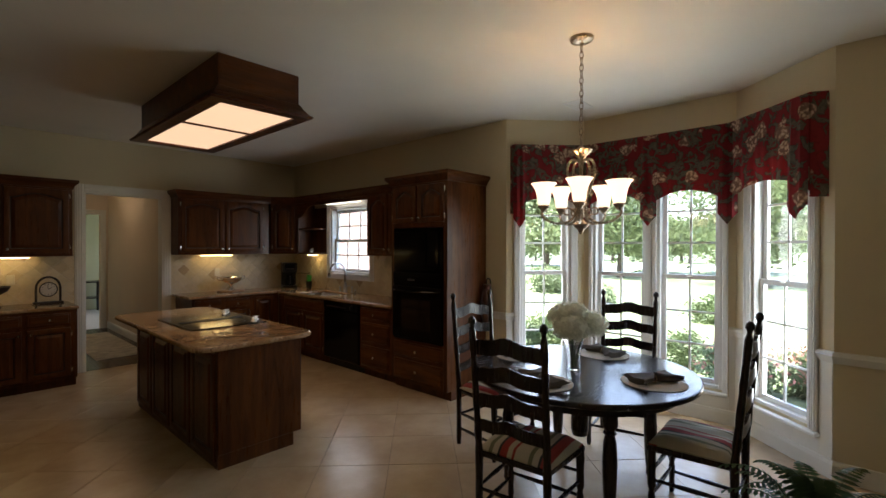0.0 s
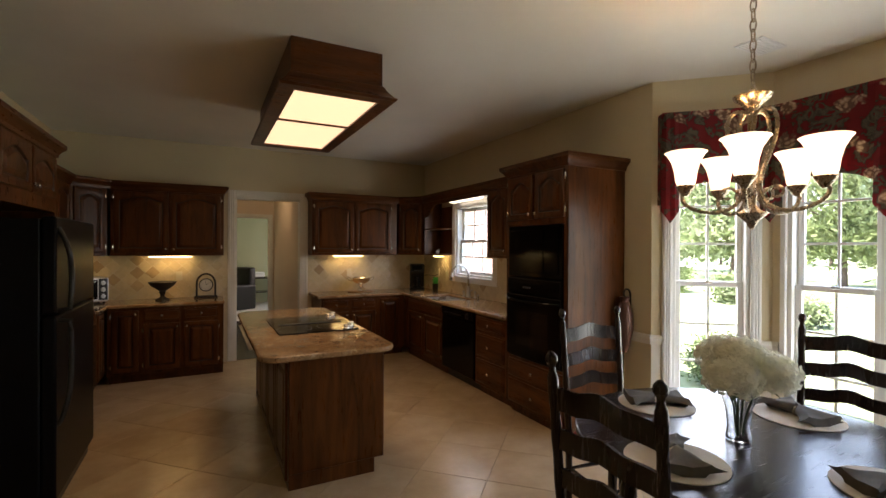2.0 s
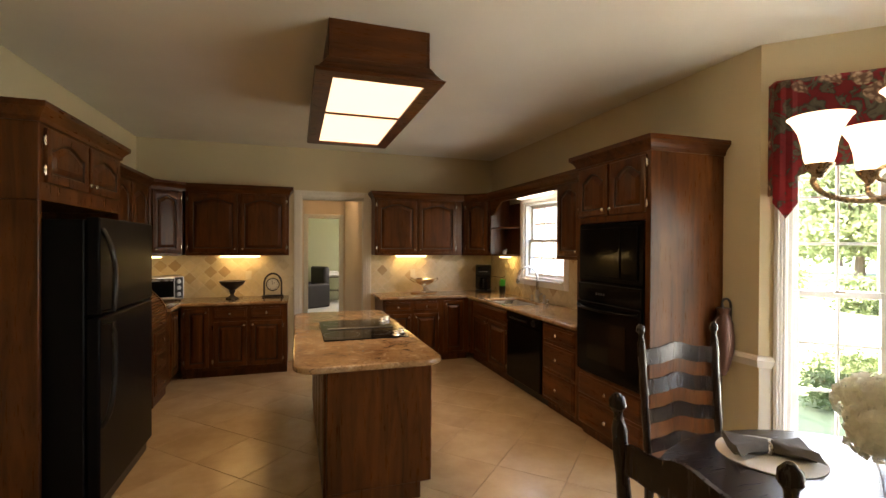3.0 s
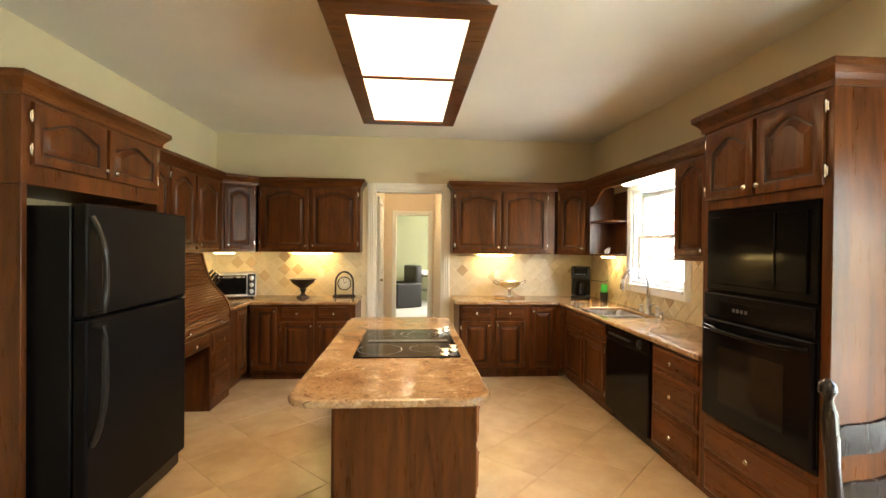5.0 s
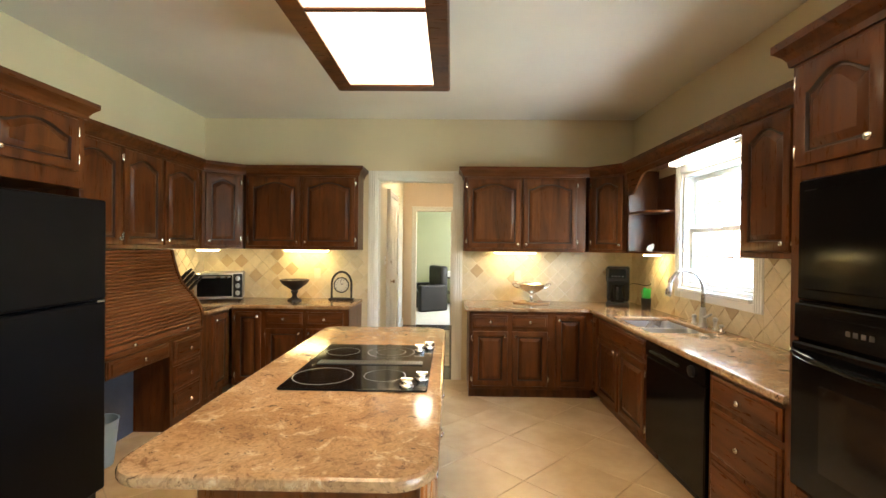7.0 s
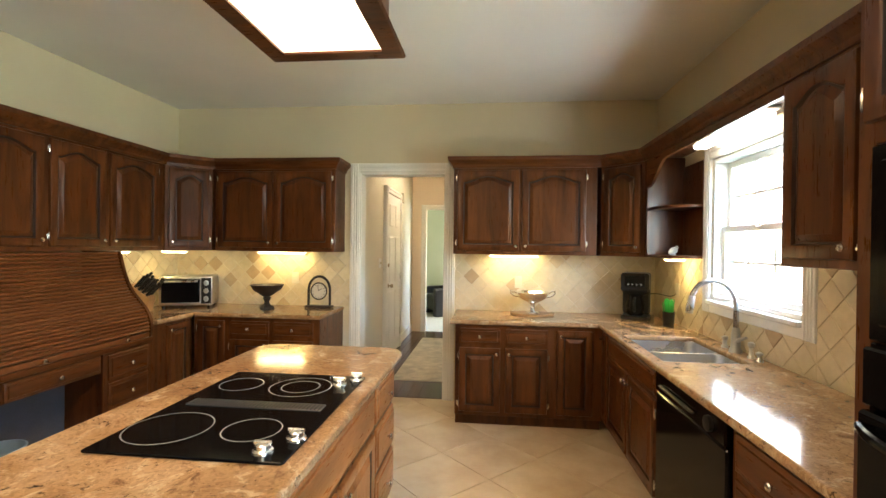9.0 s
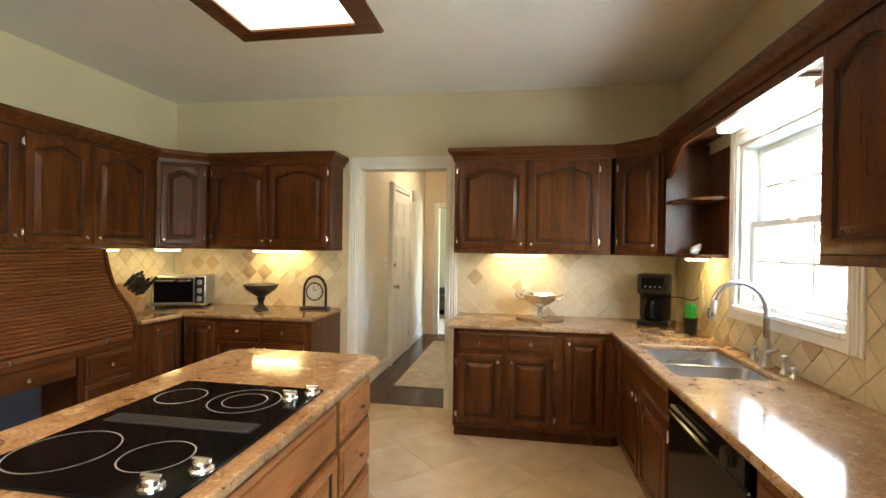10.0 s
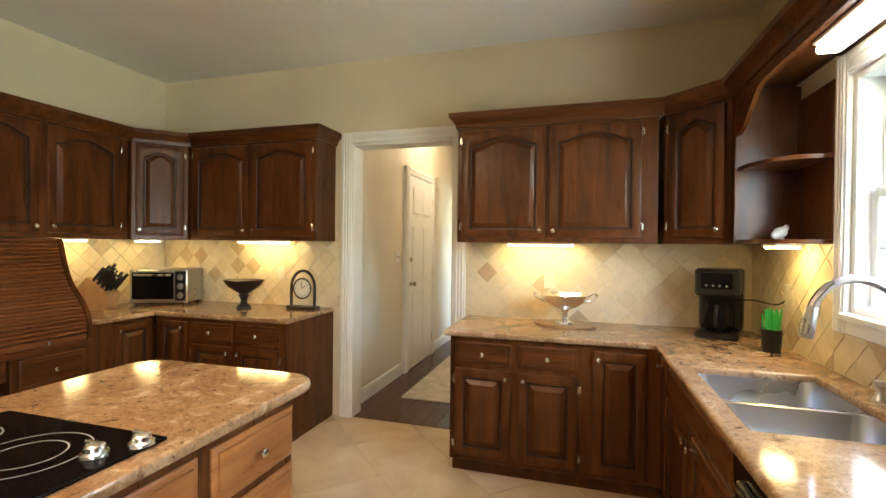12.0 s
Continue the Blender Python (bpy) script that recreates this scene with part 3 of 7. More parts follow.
bm = casing(bmesh.new(), pose(DOOR[0], BACK, 0), DOOR[1] - DOOR[0], 0.0, DOOR[2])
for x0, x1 in ((DOOR[0] - 0.002, DOOR[0] + 0.015), (DOOR[1] - 0.015, DOOR[1] + 0.002)):
    box(bm, x0, x1, BACK - 0.015, BACK + T + 0.015, 0, DOOR[2], 0.003)
box(bm, DOOR[0] + 0.016, DOOR[1] - 0.016, BACK - 0.015, BACK + T + 0.015, DOOR[2] - 0.016, DOOR[2] + 0.002, 0.003)
setting("trim", bm, TRIM, "cream fluted door casing of the hall doorway", "trim")
bm = casing(bmesh.new(), pose(2.84, HEND, 0), 0.66, 0.0, 2.2, 0.09)
setting("trim", bm, TRIM, "cream casing of the far doorway", "trim")


def sash_window(name, m, w, z0, z1, depth, cols, rows, label, sill=True):
    """A white double-hung window: jamb, two sashes with bars and panes, and a stool. x along the wall, -y into the room."""
    win = tagged(new(name), label, "window", "", "structure")
    win.matrix_world = m
    bm = bmesh.new()
    for x0, x1 in ((0, 0.03), (w - 0.03, w)):
        box(bm, x0, x1, 0.0, depth, z0, z1, 0.003)
    box(bm, 0.031, w - 0.031, 0.0, depth, z1 - 0.03, z1, 0.003)
    box(bm, 0.031, w - 0.031, 0.0, depth, z0, z0 + 0.03, 0.003)
    part("window_frame", bm, WHITE, win)
    mid = (z0 + z1) / 2
    for u0, u1, yy in ((mid - 0.02, z1 - 0.031, depth * 0.62), (z0 + 0.031, mid + 0.02, depth * 0.36)):
        x0, x1, s, th = 0.032, w - 0.032, 0.042, 0.032
        bm = bmesh.new()
        box(bm, x0, x0 + s, yy, yy + th, u0, u1, 0.004)
        box(bm, x1 - s, x1, yy, yy + th, u0, u1, 0.004)
        box(bm, x0 + s, x1 - s, yy + 0.001, yy + th - 0.001, u0, u0 + s, 0.004)
        box(bm, x0 + s, x1 - s, yy + 0.001, yy + th - 0.001, u1 - s, u1, 0.004)
        sash = part("sash", bm, WHITE, win)
        gx0, gx1, gz0, gz1 = x0 + s, x1 - s, u0 + s, u1 - s
        bm = bmesh.new()
        for i in range(1, cols):
            c = gx0 + (gx1 - gx0) * i / cols
            box(bm, c - 0.009, c + 0.009, yy + 0.006, yy + 0.024, gz0 - 0.002, gz1 + 0.002, 0.003)
        for j in range(1, rows):
            c = gz0 + (gz1 - gz0) * j / rows
            box(bm, gx0 - 0.002, gx1 + 0.002, yy + 0.007, yy + 0.023, c - 0.009, c + 0.009, 0.003)
        part("muntin", bm, WHITE, sash)
        p = part("pane", boxm(gx0 - 0.004, gx1 + 0.004, yy + 0.0125, yy + 0.0165, gz0 - 0.004, gz1 + 0.004), GLASS, sash, smooth=False)
        p.visible_shadow = False
    part("sash_lock", boxm(w / 2 - 0.03, w / 2 + 0.03, depth * 0.36 - 0.012, depth * 0.36 + 0.002, mid + 0.005, mid + 0.022, 0.004), NICKEL, win)
    return win


count = 0
for k, (a, b, holes) in enumerate(BAYWIN):
    a, b = Vector(a), Vector(b)
    t = (b - a).normalized()
    # seen from inside, the line runs from right to left: turn the frame about
    yaw = math.degrees(math.atan2(-t.y, -t.x))
    for s0, s1 in holes:
        count += 1
        o = a + t * s1
        m = pose(o.x, o.y, 0, 0, 0, yaw)
        sash_window(f"window_{count}", m, s1 - s0, WZ[0], WZ[1], 0.12, 2, 3, "white double-hung bay window with divided panes")
        bm = casing(bmesh.new(), m, s1 - s0, WZ[0] - 0.02, WZ[1], 0.042 if k == 1 else 0.075)
        box(bm2 := bmesh.new(), -0.09 if k != 1 else -0.044, s1 - s0 + (0.09 if k != 1 else 0.044), -0.05, 0.0, WZ[0] - 0.05, WZ[0] - 0.021, 0.006)
        bm2.transform(m)
        setting("trim", bm, WHITE, "white fluted casing of a bay window", "trim")
        setting("trim", bm2, WHITE, "white window stool of the bay", "trim")
sw = sash_window("window_5", pose(RIGHT, SINKWIN[1], 0, 0, 0, -90), SINKWIN[1] - SINKWIN[0], SINKWIN[2], SINKWIN[3], T, 3, 2, "white double-hung window over the sink")
bm = casing(bmesh.new(), pose(RIGHT, SINKWIN[1], 0, 0, 0, -90), SINKWIN[1] - SINKWIN[0], SINKWIN[2] - 0.09, SINKWIN[3], 0.095)
setting("trim", bm, WHITE, "white fluted casing of the sink window", "trim")
bm = boxm(RIGHT - 0.045, RIGHT, SINKWIN[0] - 0.0, SINKWIN[1] + 0.0, SINKWIN[2] - 0.03, SINKWIN[2] + 0.0, 0.005)
box(bm, RIGHT - 0.018, RIGHT, SINKWIN[0] + 0.001, SINKWIN[1] - 0.001, SINKWIN[2] - 0.09, SINKWIN[2] - 0.031, 0.004)
setting("trim", bm, WHITE, "white stool and apron of the sink window", "trim")

BASEPROF = [(0, 0), (0.016, 0), (0.016, 0.10), (0.010, 0.125), (0.0, 0.13)]
RAILPROF = [(0, 0.80), (0.012, 0.80), (0.02, 0.825), (0.028, 0.85), (0.018, 0.872), (0, 0.88)]
bayline = [(RIGHT, 4.30), BAY[0], BAY[1], BAY[2], BAY[3], (RIGHT, FRONT)]
off = [(x - 0.001, y) for x, y in bayline]
setting("baseboard", sweep(bmesh.new(), off, BASEPROF), TRIM, "white painted baseboard round the bay", "trim")
for seg in ([off[0], off[1], (5.57 + 0.63 * 0.16, 4.0 - 0.6 * 0.16)], [(5.57 + 0.63 * 0.84, 3.4 + 0.6 * 0.16), off[2], (6.199, 3.35)], [(6.199, 2.03), off[3], (5.57 + 0.63 * 0.84, 1.98 - 0.68 * 0.16)], [(5.57 + 0.63 * 0.16, 1.30 + 0.68 * 0.16), off[4], off[5]]):
    setting("trim", sweep(bmesh.new(), seg, RAILPROF), TRIM, "white chair rail on the bay wall", "trim")
setting("baseboard", sweep(bmesh.new(), [(HX0, BACK + T + 0.02), (HX0, 9.72)], BASEPROF), TRIM, "white hall baseboard", "trim")
setting("baseboard", sweep(bmesh.new(), [(HX0, 10.86), (HX0, HEND)], BASEPROF), TRIM, "white hall baseboard", "trim")
setting("baseboard", sweep(bmesh.new(), [(HX1, HEND), (HX1, BACK + T + 0.02)], BASEPROF), TRIM, "white hall baseboard", "trim")

# ---------------------------------------------------------------- cabinets
def panel_front(bm, x0, x1, z0, z1, rise=0.0, margin=0.058, th=0.02, y=0.0, n=18):
    """A raised-panel door or drawer front; its face looks to -y. rise: how far the panel's top arches up."""
    w, h = x1 - x0, z1 - z0
    def loop(mg, d, arch, inset=0.0):
        pts = [(mg, mg), (w - mg, mg)]
        for i in range(n + 1):
            u = i / n
            x = (w - mg) + (2 * mg - w) * u
            f = (0.5 - 0.5 * math.cos(2 * math.pi * min(1, max(0, (u - 0.04) / 0.92)))) ** 0.62
            z = h - mg - (arch * rise * (1 - f))
            pts.append((x, z))
        return [bm.verts.new((x0 + px, y - d, z0 + pz)) for px, pz in pts]
    wide = margin > 0.04
    if wide:
        steps = [(0.0, 0.0, 0), (0.0, th - 0.007, 0), (0.003, th - 0.002, 0), (0.009, th, 0), (margin - 0.012, th, 1), (margin - 0.003, th - 0.004, 1), (margin + 0.002, th - 0.015, 1), (margin + 0.010, th - 0.015, 1), (margin + 0.014, th - 0.011, 1), (margin + 0.036, th - 0.003, 1), (margin + 0.040, th, 1)]
    else:
        steps = [(0.0, 0.0, 0), (0.0, th - 0.012, 0), (0.004, th - 0.009, 0), (margin - 0.007, th - 0.007, 0), (margin - 0.001, th - 0.0075, 0), (margin + 0.002, th - 0.001, 0), (margin + 0.005, th, 0)]
    rings = [loop(*q) for q in steps]
    for k, (a, b) in enumerate(zip(rings, rings[1:])):
        for i in range(len(a)):
            j = (i + 1) % len(a)
            bm.faces.new((a[i], a[j], b[j], b[i])).material_index = 1 if wide and k in (5, 6) else 0
    bm.faces.new(rings[-1])
    bm.faces.new(rings[0])
    return bm


def knob_mesh():
    bm = bmesh.new()
    lathe(bm, [(0.006, 0), (0.005, 0.010), (0.008, 0.014), (0.0145, 0.018), (0.0155, 0.023), (0.012, 0.028), (0.004, 0.030)], 12, m=Matrix.Rotation(radians(90), 4, "X"))
    return bm


KNOB = None
HINGE = None


def shared(name, kind, parent, loc):
    """A knob or hinge on the one shared mesh."""
    global KNOB, HINGE
    if kind == "knob":
        if KNOB is None:
            ob = part(name, knob_mesh(), NICKEL)
            KNOB = ob.data
        else:
            ob = new(name, KNOB)
    else:
        if HINGE is None:
            bm = bmesh.new()
            lathe(bm, [(0.0025, -0.030), (0.0045, -0.026), (0.0045, 0.026), (0.0025, 0.030)], 8)
            box(bm, -0.012, 0.012, 0.001, 0.005, -0.02, 0.02, 0.001)
            ob = part(name, bm, NICKEL)
            HINGE = ob.data
        else:
            ob = new(name, HINGE)
    ob.parent = parent
    ob.location = loc
    return ob


def cabinet(name, m, w, d, z0, z1, fronts, label, toe=0.0, group="", mat=None, hollow=False):
    """A cabinet unit: carcass with face frame, and its fronts.
    fronts: (x0, x1, z0, z1, kind, knob, hinge) with kind door/arch/drawer, knob corner or 'c', hinge side l/r or ''."""
    cab = thing(name, m, label, "cabinet", group)
    bm = bmesh.new()
    if toe:
        box(bm, 0, w, 0.0, d, z0 + toe, 0.69 if hollow else z1, 0.003)
        if hollow:
            box(bm, 0, w, 0.0, 0.024, 0.6901, z1)
            box(bm, 0, 0.018, 0.0241, d, 0.6901, z1)
        box(bm, 0.002, w - 0.002, 0.07, d, z0, z0 + toe + 0.002)
    else:
        box(bm, 0, w, 0.0, d, z0, z1, 0.003)
    part("body", bm, mat or WOOD, cab)
    for x0, x1, u0, u1, kind, knob, hinge in fronts:
        bm = bmesh.new()
        if kind == "drawer":
            panel_front(bm, x0, x1, u0, u1, 0, 0.022, n=1)
        else:
            panel_front(bm, x0, x1, u0, u1, 0.055 * min(1.0, (x1 - x0) / 0.4) if kind == "arch" else 0.0)
        f = part("drawer" if kind == "drawer" else "door", bm, WOOD_X if kind == "drawer" else (mat or WOOD), cab)
        if knob == "c":
            shared("knob", "knob", f, ((x0 + x1) / 2, -0.020, (u0 + u1) / 2))
        elif knob:
            kx = x0 + 0.03 if "l" in knob else x1 - 0.03
            kz = u0 + 0.045 if "b" in knob else u1 - 0.045
            shared("knob", "knob", f, (kx, -0.020, kz))
        if hinge:
            hx = x0 - 0.006 if hinge == "l" else x1 + 0.006
            for hz in (u0 + 0.07, u1 - 0.07):
                shared("hinge", "hinge", f, (hx, -0.012, hz))
    return cab


def doors(w, z0, z1, n, kind="arch", up=True, edge=0.035, gap=0.028):
    """n equal doors across a unit, knobs towards the pairs' middles."""
    out = []
    dw = (w - 2 * edge - gap * (n - 1)) / n
    for i in range(n):
        x0 = edge + i * (dw + gap)
        left = i % 2 == 0
        out.append((x0, x0 + dw, z0, z1, kind, ("r" if left else "l") + ("b" if up else "t"), "l" if left else "r"))
    return out


UB, UT = 1.475, 2.31   # bottom and top of the wall cabinets, crown above
UF = 0.30              # their depth
CROWN = [(0.0, UT - 0.035), (0.012, UT - 0.035), (0.016, UT - 0.01), (0.030, UT + 0.012), (0.048, UT + 0.030), (0.056, UT + 0.036), (0.056, UT + 0.068), (0.0, UT + 0.068)]
DZ0, DZ1 = UB + 0.035, UT - 0.055

# wall cabinets, back wall
yb = BACK - UF
cabinet("wall_cabinet", pose(1.275, yb, 0), 1.225, UF - 0.002, UB, UT, doors(1.225, DZ0, DZ1, 2), "dark cherry wall cabinet with two arched raised-panel doors", group="wall cabinets")
cabinet("wall_cabinet", pose(3.645, yb, 0), 1.305, UF - 0.002, UB, UT, doors(1.24, DZ0, DZ1, 2), "cherry wall cabinet with two arched doors beside the doorway", group="wall cabinets")
# diagonal corners
s2 = math.sqrt(2)
dl = 0.285 * s2
def corner_cabinet(m, label):
    cab = thing("corner_cabinet", m, label, "cabinet", "wall cabinets")
    bm = bmesh.new()
    prism(bm, [(0, 0), (dl, 0), (dl + UF / s2, UF / s2), (dl / 2, UF / s2 + (dl + 2 * UF / s2) / 2 - 0.01), (-UF / s2, UF / s2)], UB, UT)
    part("body", bm, WOOD, cab)
    f = part("door", panel_front(bmesh.new(), 0.03, dl - 0.03, DZ0, DZ1, 0.045), WOOD, cab)
    shared("knob", "knob", f, (0.06 if m.translation.x < 3 else dl - 0.06, -0.02, DZ0 + 0.045))
    for hz in (DZ0 + 0.07, DZ1 - 0.07):
        shared("hinge", "hinge", f, (dl - 0.024 if m.translation.x < 3 else 0.024, -0.012, hz))
    return cab
corner_cabinet(pose(LEFT + UF - 0.002, yb - 0.287, 0, 0, 0, 45), "dark cherry diagonal corner wall cabinet, single arched door")
corner_cabinet(pose(RIGHT - UF - 0.283, yb - 0.002, 0, 0, 0, -45), "dark cherry diagonal corner wall cabinet beside the open shelves")
# left wall
cabinet("wall_cabinet", pose(LEFT + UF, 6.00, 0, 0, 0, 90), 1.80, UF - 0.002, UB, UT, [(0.18, 0.66, DZ0, DZ1, "arch", "rb", "l"), (0.705, 1.16, DZ0, DZ1, "arch", "rb", "l"), (1.205, 1.73, DZ0, DZ1, "arch", "lb", "r")], "dark cherry wall cabinet with three arched doors above the desk", group="wall cabinets")
# right wall, between window and ovens
cabinet("wall_cabinet", pose(RIGHT - UF, 6.03, 0, 0, 0, -90), 0.885, UF - 0.002, UB, UT, doors(0.885, DZ0, DZ1, 2), "dark cherry wall cabinet between window and wall ovens", group="wall cabinets")

# over the refrigerator
FX = LEFT + 0.60
fc = cabinet("fridge_surround", pose(FX, 4.763, 0, 0, 0, 90), 1.207, 0.595, 1.85, UT, [(0.055, 0.585, 1.95, DZ1, "arch", "rb", "l"), (0.615, 1.145, 1.95, DZ1, "arch", "lb", "r")], "cherry cabinet above the refrigerator with tall side panels")
part("side_panel", boxm(0.0, 0.035, 0.0, 0.595, 0.0, 1.849, 0.003), WOOD, fc)
part("side_panel", boxm(1.172, 1.207, 0.0, 0.595, 0.0, 1.849, 0.003), WOOD, fc)

# crowns, each in one mitred run
e = 0.0
bm = sweep(bmesh.new(), [(2.50, BACK), (2.50, yb), (1.275, yb), (LEFT + UF, yb - 0.285), (LEFT + UF, 6.032)][::-1], CROWN)
setting("trim", bm, WOOD_X, "dark wooden crown moulding along the cabinets", "trim")
bm = sweep(bmesh.new(), [(LEFT + 0.002, 4.763), (FX, 4.763), (FX, 5.97), (LEFT + 0.002, 5.97)], CROWN)
setting("trim", bm, WOOD_Y, "dark wooden crown over the refrigerator cabinet", "trim")
bm = sweep(bmesh.new(), [(3.645, BACK - 0.002), (3.645, yb), (RIGHT - UF - 0.285, yb), (RIGHT - UF, yb - 0.285), (RIGHT - UF, 5.143)], CROWN)
setting("trim", bm, WOOD_X, "dark wooden crown moulding along the cabinets", "trim")

# base cabinets
CT, CB = 0.914, 0.876
DT0, DT1, BD0, BD1 = 0.71, 0.845, 0.135, 0.68
yf = 7.775
cabinet("base_cabinet", pose(1.30, yf, 0), 1.19, BACK - yf - 0.002, 0, CB,
        [(0.04, 0.30, BD0, DT1, "door", "rt", "l"), (0.35, 0.72, DT0, DT1, "drawer", "c", ""), (0.76, 1.13, DT0, DT1, "drawer", "c", ""), (0.35, 0.72, BD0, BD1, "door", "rt", "l"), (0.76, 1.13, BD0, BD1, "door", "lt", "r")],
        "dark cherry base cabinet with two drawers over doors", 0.1, "base cabinets")
cabinet("base_cabinet", pose(3.70, yf, 0), 1.235, BACK - yf - 0.002, 0, CB,
        [(0.035, 0.385, DT0, DT1, "drawer", "c", ""), (0.43, 0.78, DT0, DT1, "drawer", "c", ""), (0.035, 0.385, BD0, BD1, "door", "rt", "l"), (0.43, 0.78, BD0, BD1, "door", "lt", "r"), (0.86, 1.15, BD0, DT1, "door", "lt", "")],
        "cherry base cabinet with two drawers over doors beside the doorway", 0.1, "base cabinets")
XR = 4.94
D = RIGHT - XR - 0.002
cabinet("sink_cabinet", pose(XR, 7.775, 0, 0, 0, -90), 1.25, D, 0, CB,
        [(0.02, 0.15, BD0, DT1, "door", "lt", ""), (0.185, 1.22, DT0, DT1, "drawer", "", ""), (0.185, 0.69, BD0, BD1, "door", "rt", "l"), (0.72, 1.22, BD0, BD1, "door", "lt", "r")],
        "dark cherry sink cabinet with false front and two doors", 0.1, "base cabinets", None, True)
cabinet("drawer_cabinet", pose(XR, 5.747, 0, 0, 0, -90), 0.602, D, 0, CB,
        [(0.035, 0.56, 0.70, 0.845, "drawer", "c", ""), (0.035, 0.56, 0.42, 0.67, "drawer", "c", ""), (0.035, 0.56, 0.135, 0.39, "drawer", "c", "")],
        "dark cherry cabinet with three drawers beside the dishwasher", 0.1, "base cabinets")
# tall oven cabinet
TX, TY0, TY1 = 4.91, 4.27, 5.125
TW = TY1 - TY0
oc = thing("oven_cabinet", pose(TX, TY1, 0, 0, 0, -90), "tall cherry cabinet holding black microwave and wall oven", "cabinet")
TD = RIGHT - TX - 0.002
bm = bmesh.new()
box(bm, 0, 0.05, 0, TD, 0.1, UT, 0.003)
box(bm, TW - 0.05, TW, 0, TD, 0.1, UT, 0.003)
box(bm, 0.05, TW - 0.05, 0.0, TD - 0.01, 1.80, UT - 0.001, 0.002)
box(bm, 0.05, TW - 0.05, 0.0, TD - 0.01, 0.1, 0.565, 0.002)
box(bm, 0.05, TW - 0.05, TD - 0.03, TD - 0.001, 0.566, 1.799)
box(bm, 0.003, TW - 0.003, 0.07, TD, 0.0, 0.102)
part("body", bm, WOOD, oc)
for x0, x1, u0, u1, kind, knob, hinge in doors(TW, 1.855, DZ1, 2) + [(0.05, TW - 0.05, 0.37, 0.54, "drawer", "c", ""), (0.05, TW - 0.05, 0.125, 0.345, "drawer", "c", "")]:
    bm = panel_front(bmesh.new(), x0, x1, u0, u1, 0.06 if kind == "arch" else 0, 0.055 if kind == "arch" else 0.022)
    f = part("door" if kind == "arch" else "drawer", bm, WOOD if kind == "arch" else WOOD_X, oc)
    if knob == "c":
        shared("knob", "knob", f, ((x0 + x1) / 2, -0.02, (u0 + u1) / 2))
    else:
        shared("knob", "knob", f, (x0 + 0.03 if knob[0] == "l" else x1 - 0.03, -0.02, u0 + 0.045))
        for hz in (u0 + 0.06, u1 - 0.06):
            shared("hinge", "hinge", f, (x0 - 0.006 if hinge == "l" else x1 + 0.006, -0.012, hz))
bm = sweep(bmesh.new(), [(RIGHT - UF - 0.058, TY1), (TX, TY1), (TX, TY0), (RIGHT - 0.002, TY0)], CROWN)
setting("trim", bm, WOOD_X, "dark wooden crown over the oven cabinet", "trim")

# microwave and oven
mw = thing("microwave", pose(TX, TY1, 0, 0, 0, -90), "black built-in microwave with dark glass front", "microwave")
part("body", boxm(0.055, TW - 0.055, -0.012, 0.45, 1.33, 1.795, 0.004), BLACK, mw)
part("door", boxm(0.10, TW - 0.28, -0.028, -0.013, 1.37, 1.755, 0.004), BLACKGLASS, mw)
part("control_panel", boxm(TW - 0.27, TW - 0.10, -0.026, -0.013, 1.37, 1.755, 0.004), BLACKGLASS, mw)
ov = thing("wall_oven", pose(TX, TY1, 0, 0, 0, -90), "black wall oven with curved bar handle", "oven")
part("body", boxm(0.052, TW - 0.052, -0.006, 0.5, 0.57, 1.325, 0.004), BLACK, ov)
part("control_panel", boxm(0.055, TW - 0.055, -0.026, -0.007, 1.175, 1.315, 0.006), BLACK, ov)
part("display", boxm(0.20, TW - 0.28, -0.029, -0.0265, 1.205, 1.275, 0.001), BLACKGLASS, ov)
od = part("door", boxm(0.055, TW - 0.055, -0.036, -0.007, 0.59, 1.165, 0.008), BLACK, ov)
part("door_glass", boxm(0.20, TW - 0.20, -0.039, -0.0365, 0.70, 1.02, 0.001), OVENGLASS, od, "dark oven window")
bm = tube(bmesh.new(), bezier([(0.07, -0.036, 1.125), (0.12, -0.085, 1.12), (TW / 2, -0.10, 1.10), (TW - 0.12, -0.085, 1.12), (TW - 0.07, -0.036, 1.125)], 16), 0.013, 10)
part("handle", bm, BLACK, od)
bm = bmesh.new()
for k in range(4):
    box(bm, 0.30 + k * 0.03, 0.318 + k * 0.03, -0.0305, -0.0292, 1.225, 1.243)
part("marking", bm, GREYMETAL, ov, "pale unreadable control marks")

# dishwasher
dw = thing("dishwasher", pose(XR, 6.52, 0, 0, 0, -90), "black dishwasher under the granite counter", "dishwasher")
part("body", boxm(0.005, 0.765, 0.02, D, 0.10, 0.872, 0.003), BLACK, dw)
part("toe_panel", boxm(0.005, 0.765, 0.075, 0.12, 0.0, 0.099), PLASTIC, dw)
part("door", boxm(0.008, 0.762, -0.02, 0.019, 0.12, 0.755, 0.008), BLACK, dw)
cp = part("control_panel", boxm(0.008, 0.762, -0.026, 0.019, 0.762, 0.870, 0.008), BLACK, dw)
part("handle", boxm(0.10, 0.50, -0.045, -0.0262, 0.80, 0.815, 0.005), PLASTIC, cp)
bm = bmesh.new()
lathe(bm, [(0.034, 0.0), (0.032, 0.016), (0.012, 0.018)], 18, (0.64, -0.0262, 0.815), Matrix.Rotation(radians(90), 4, "X"))
part("dial", bm, PLASTIC, cp)


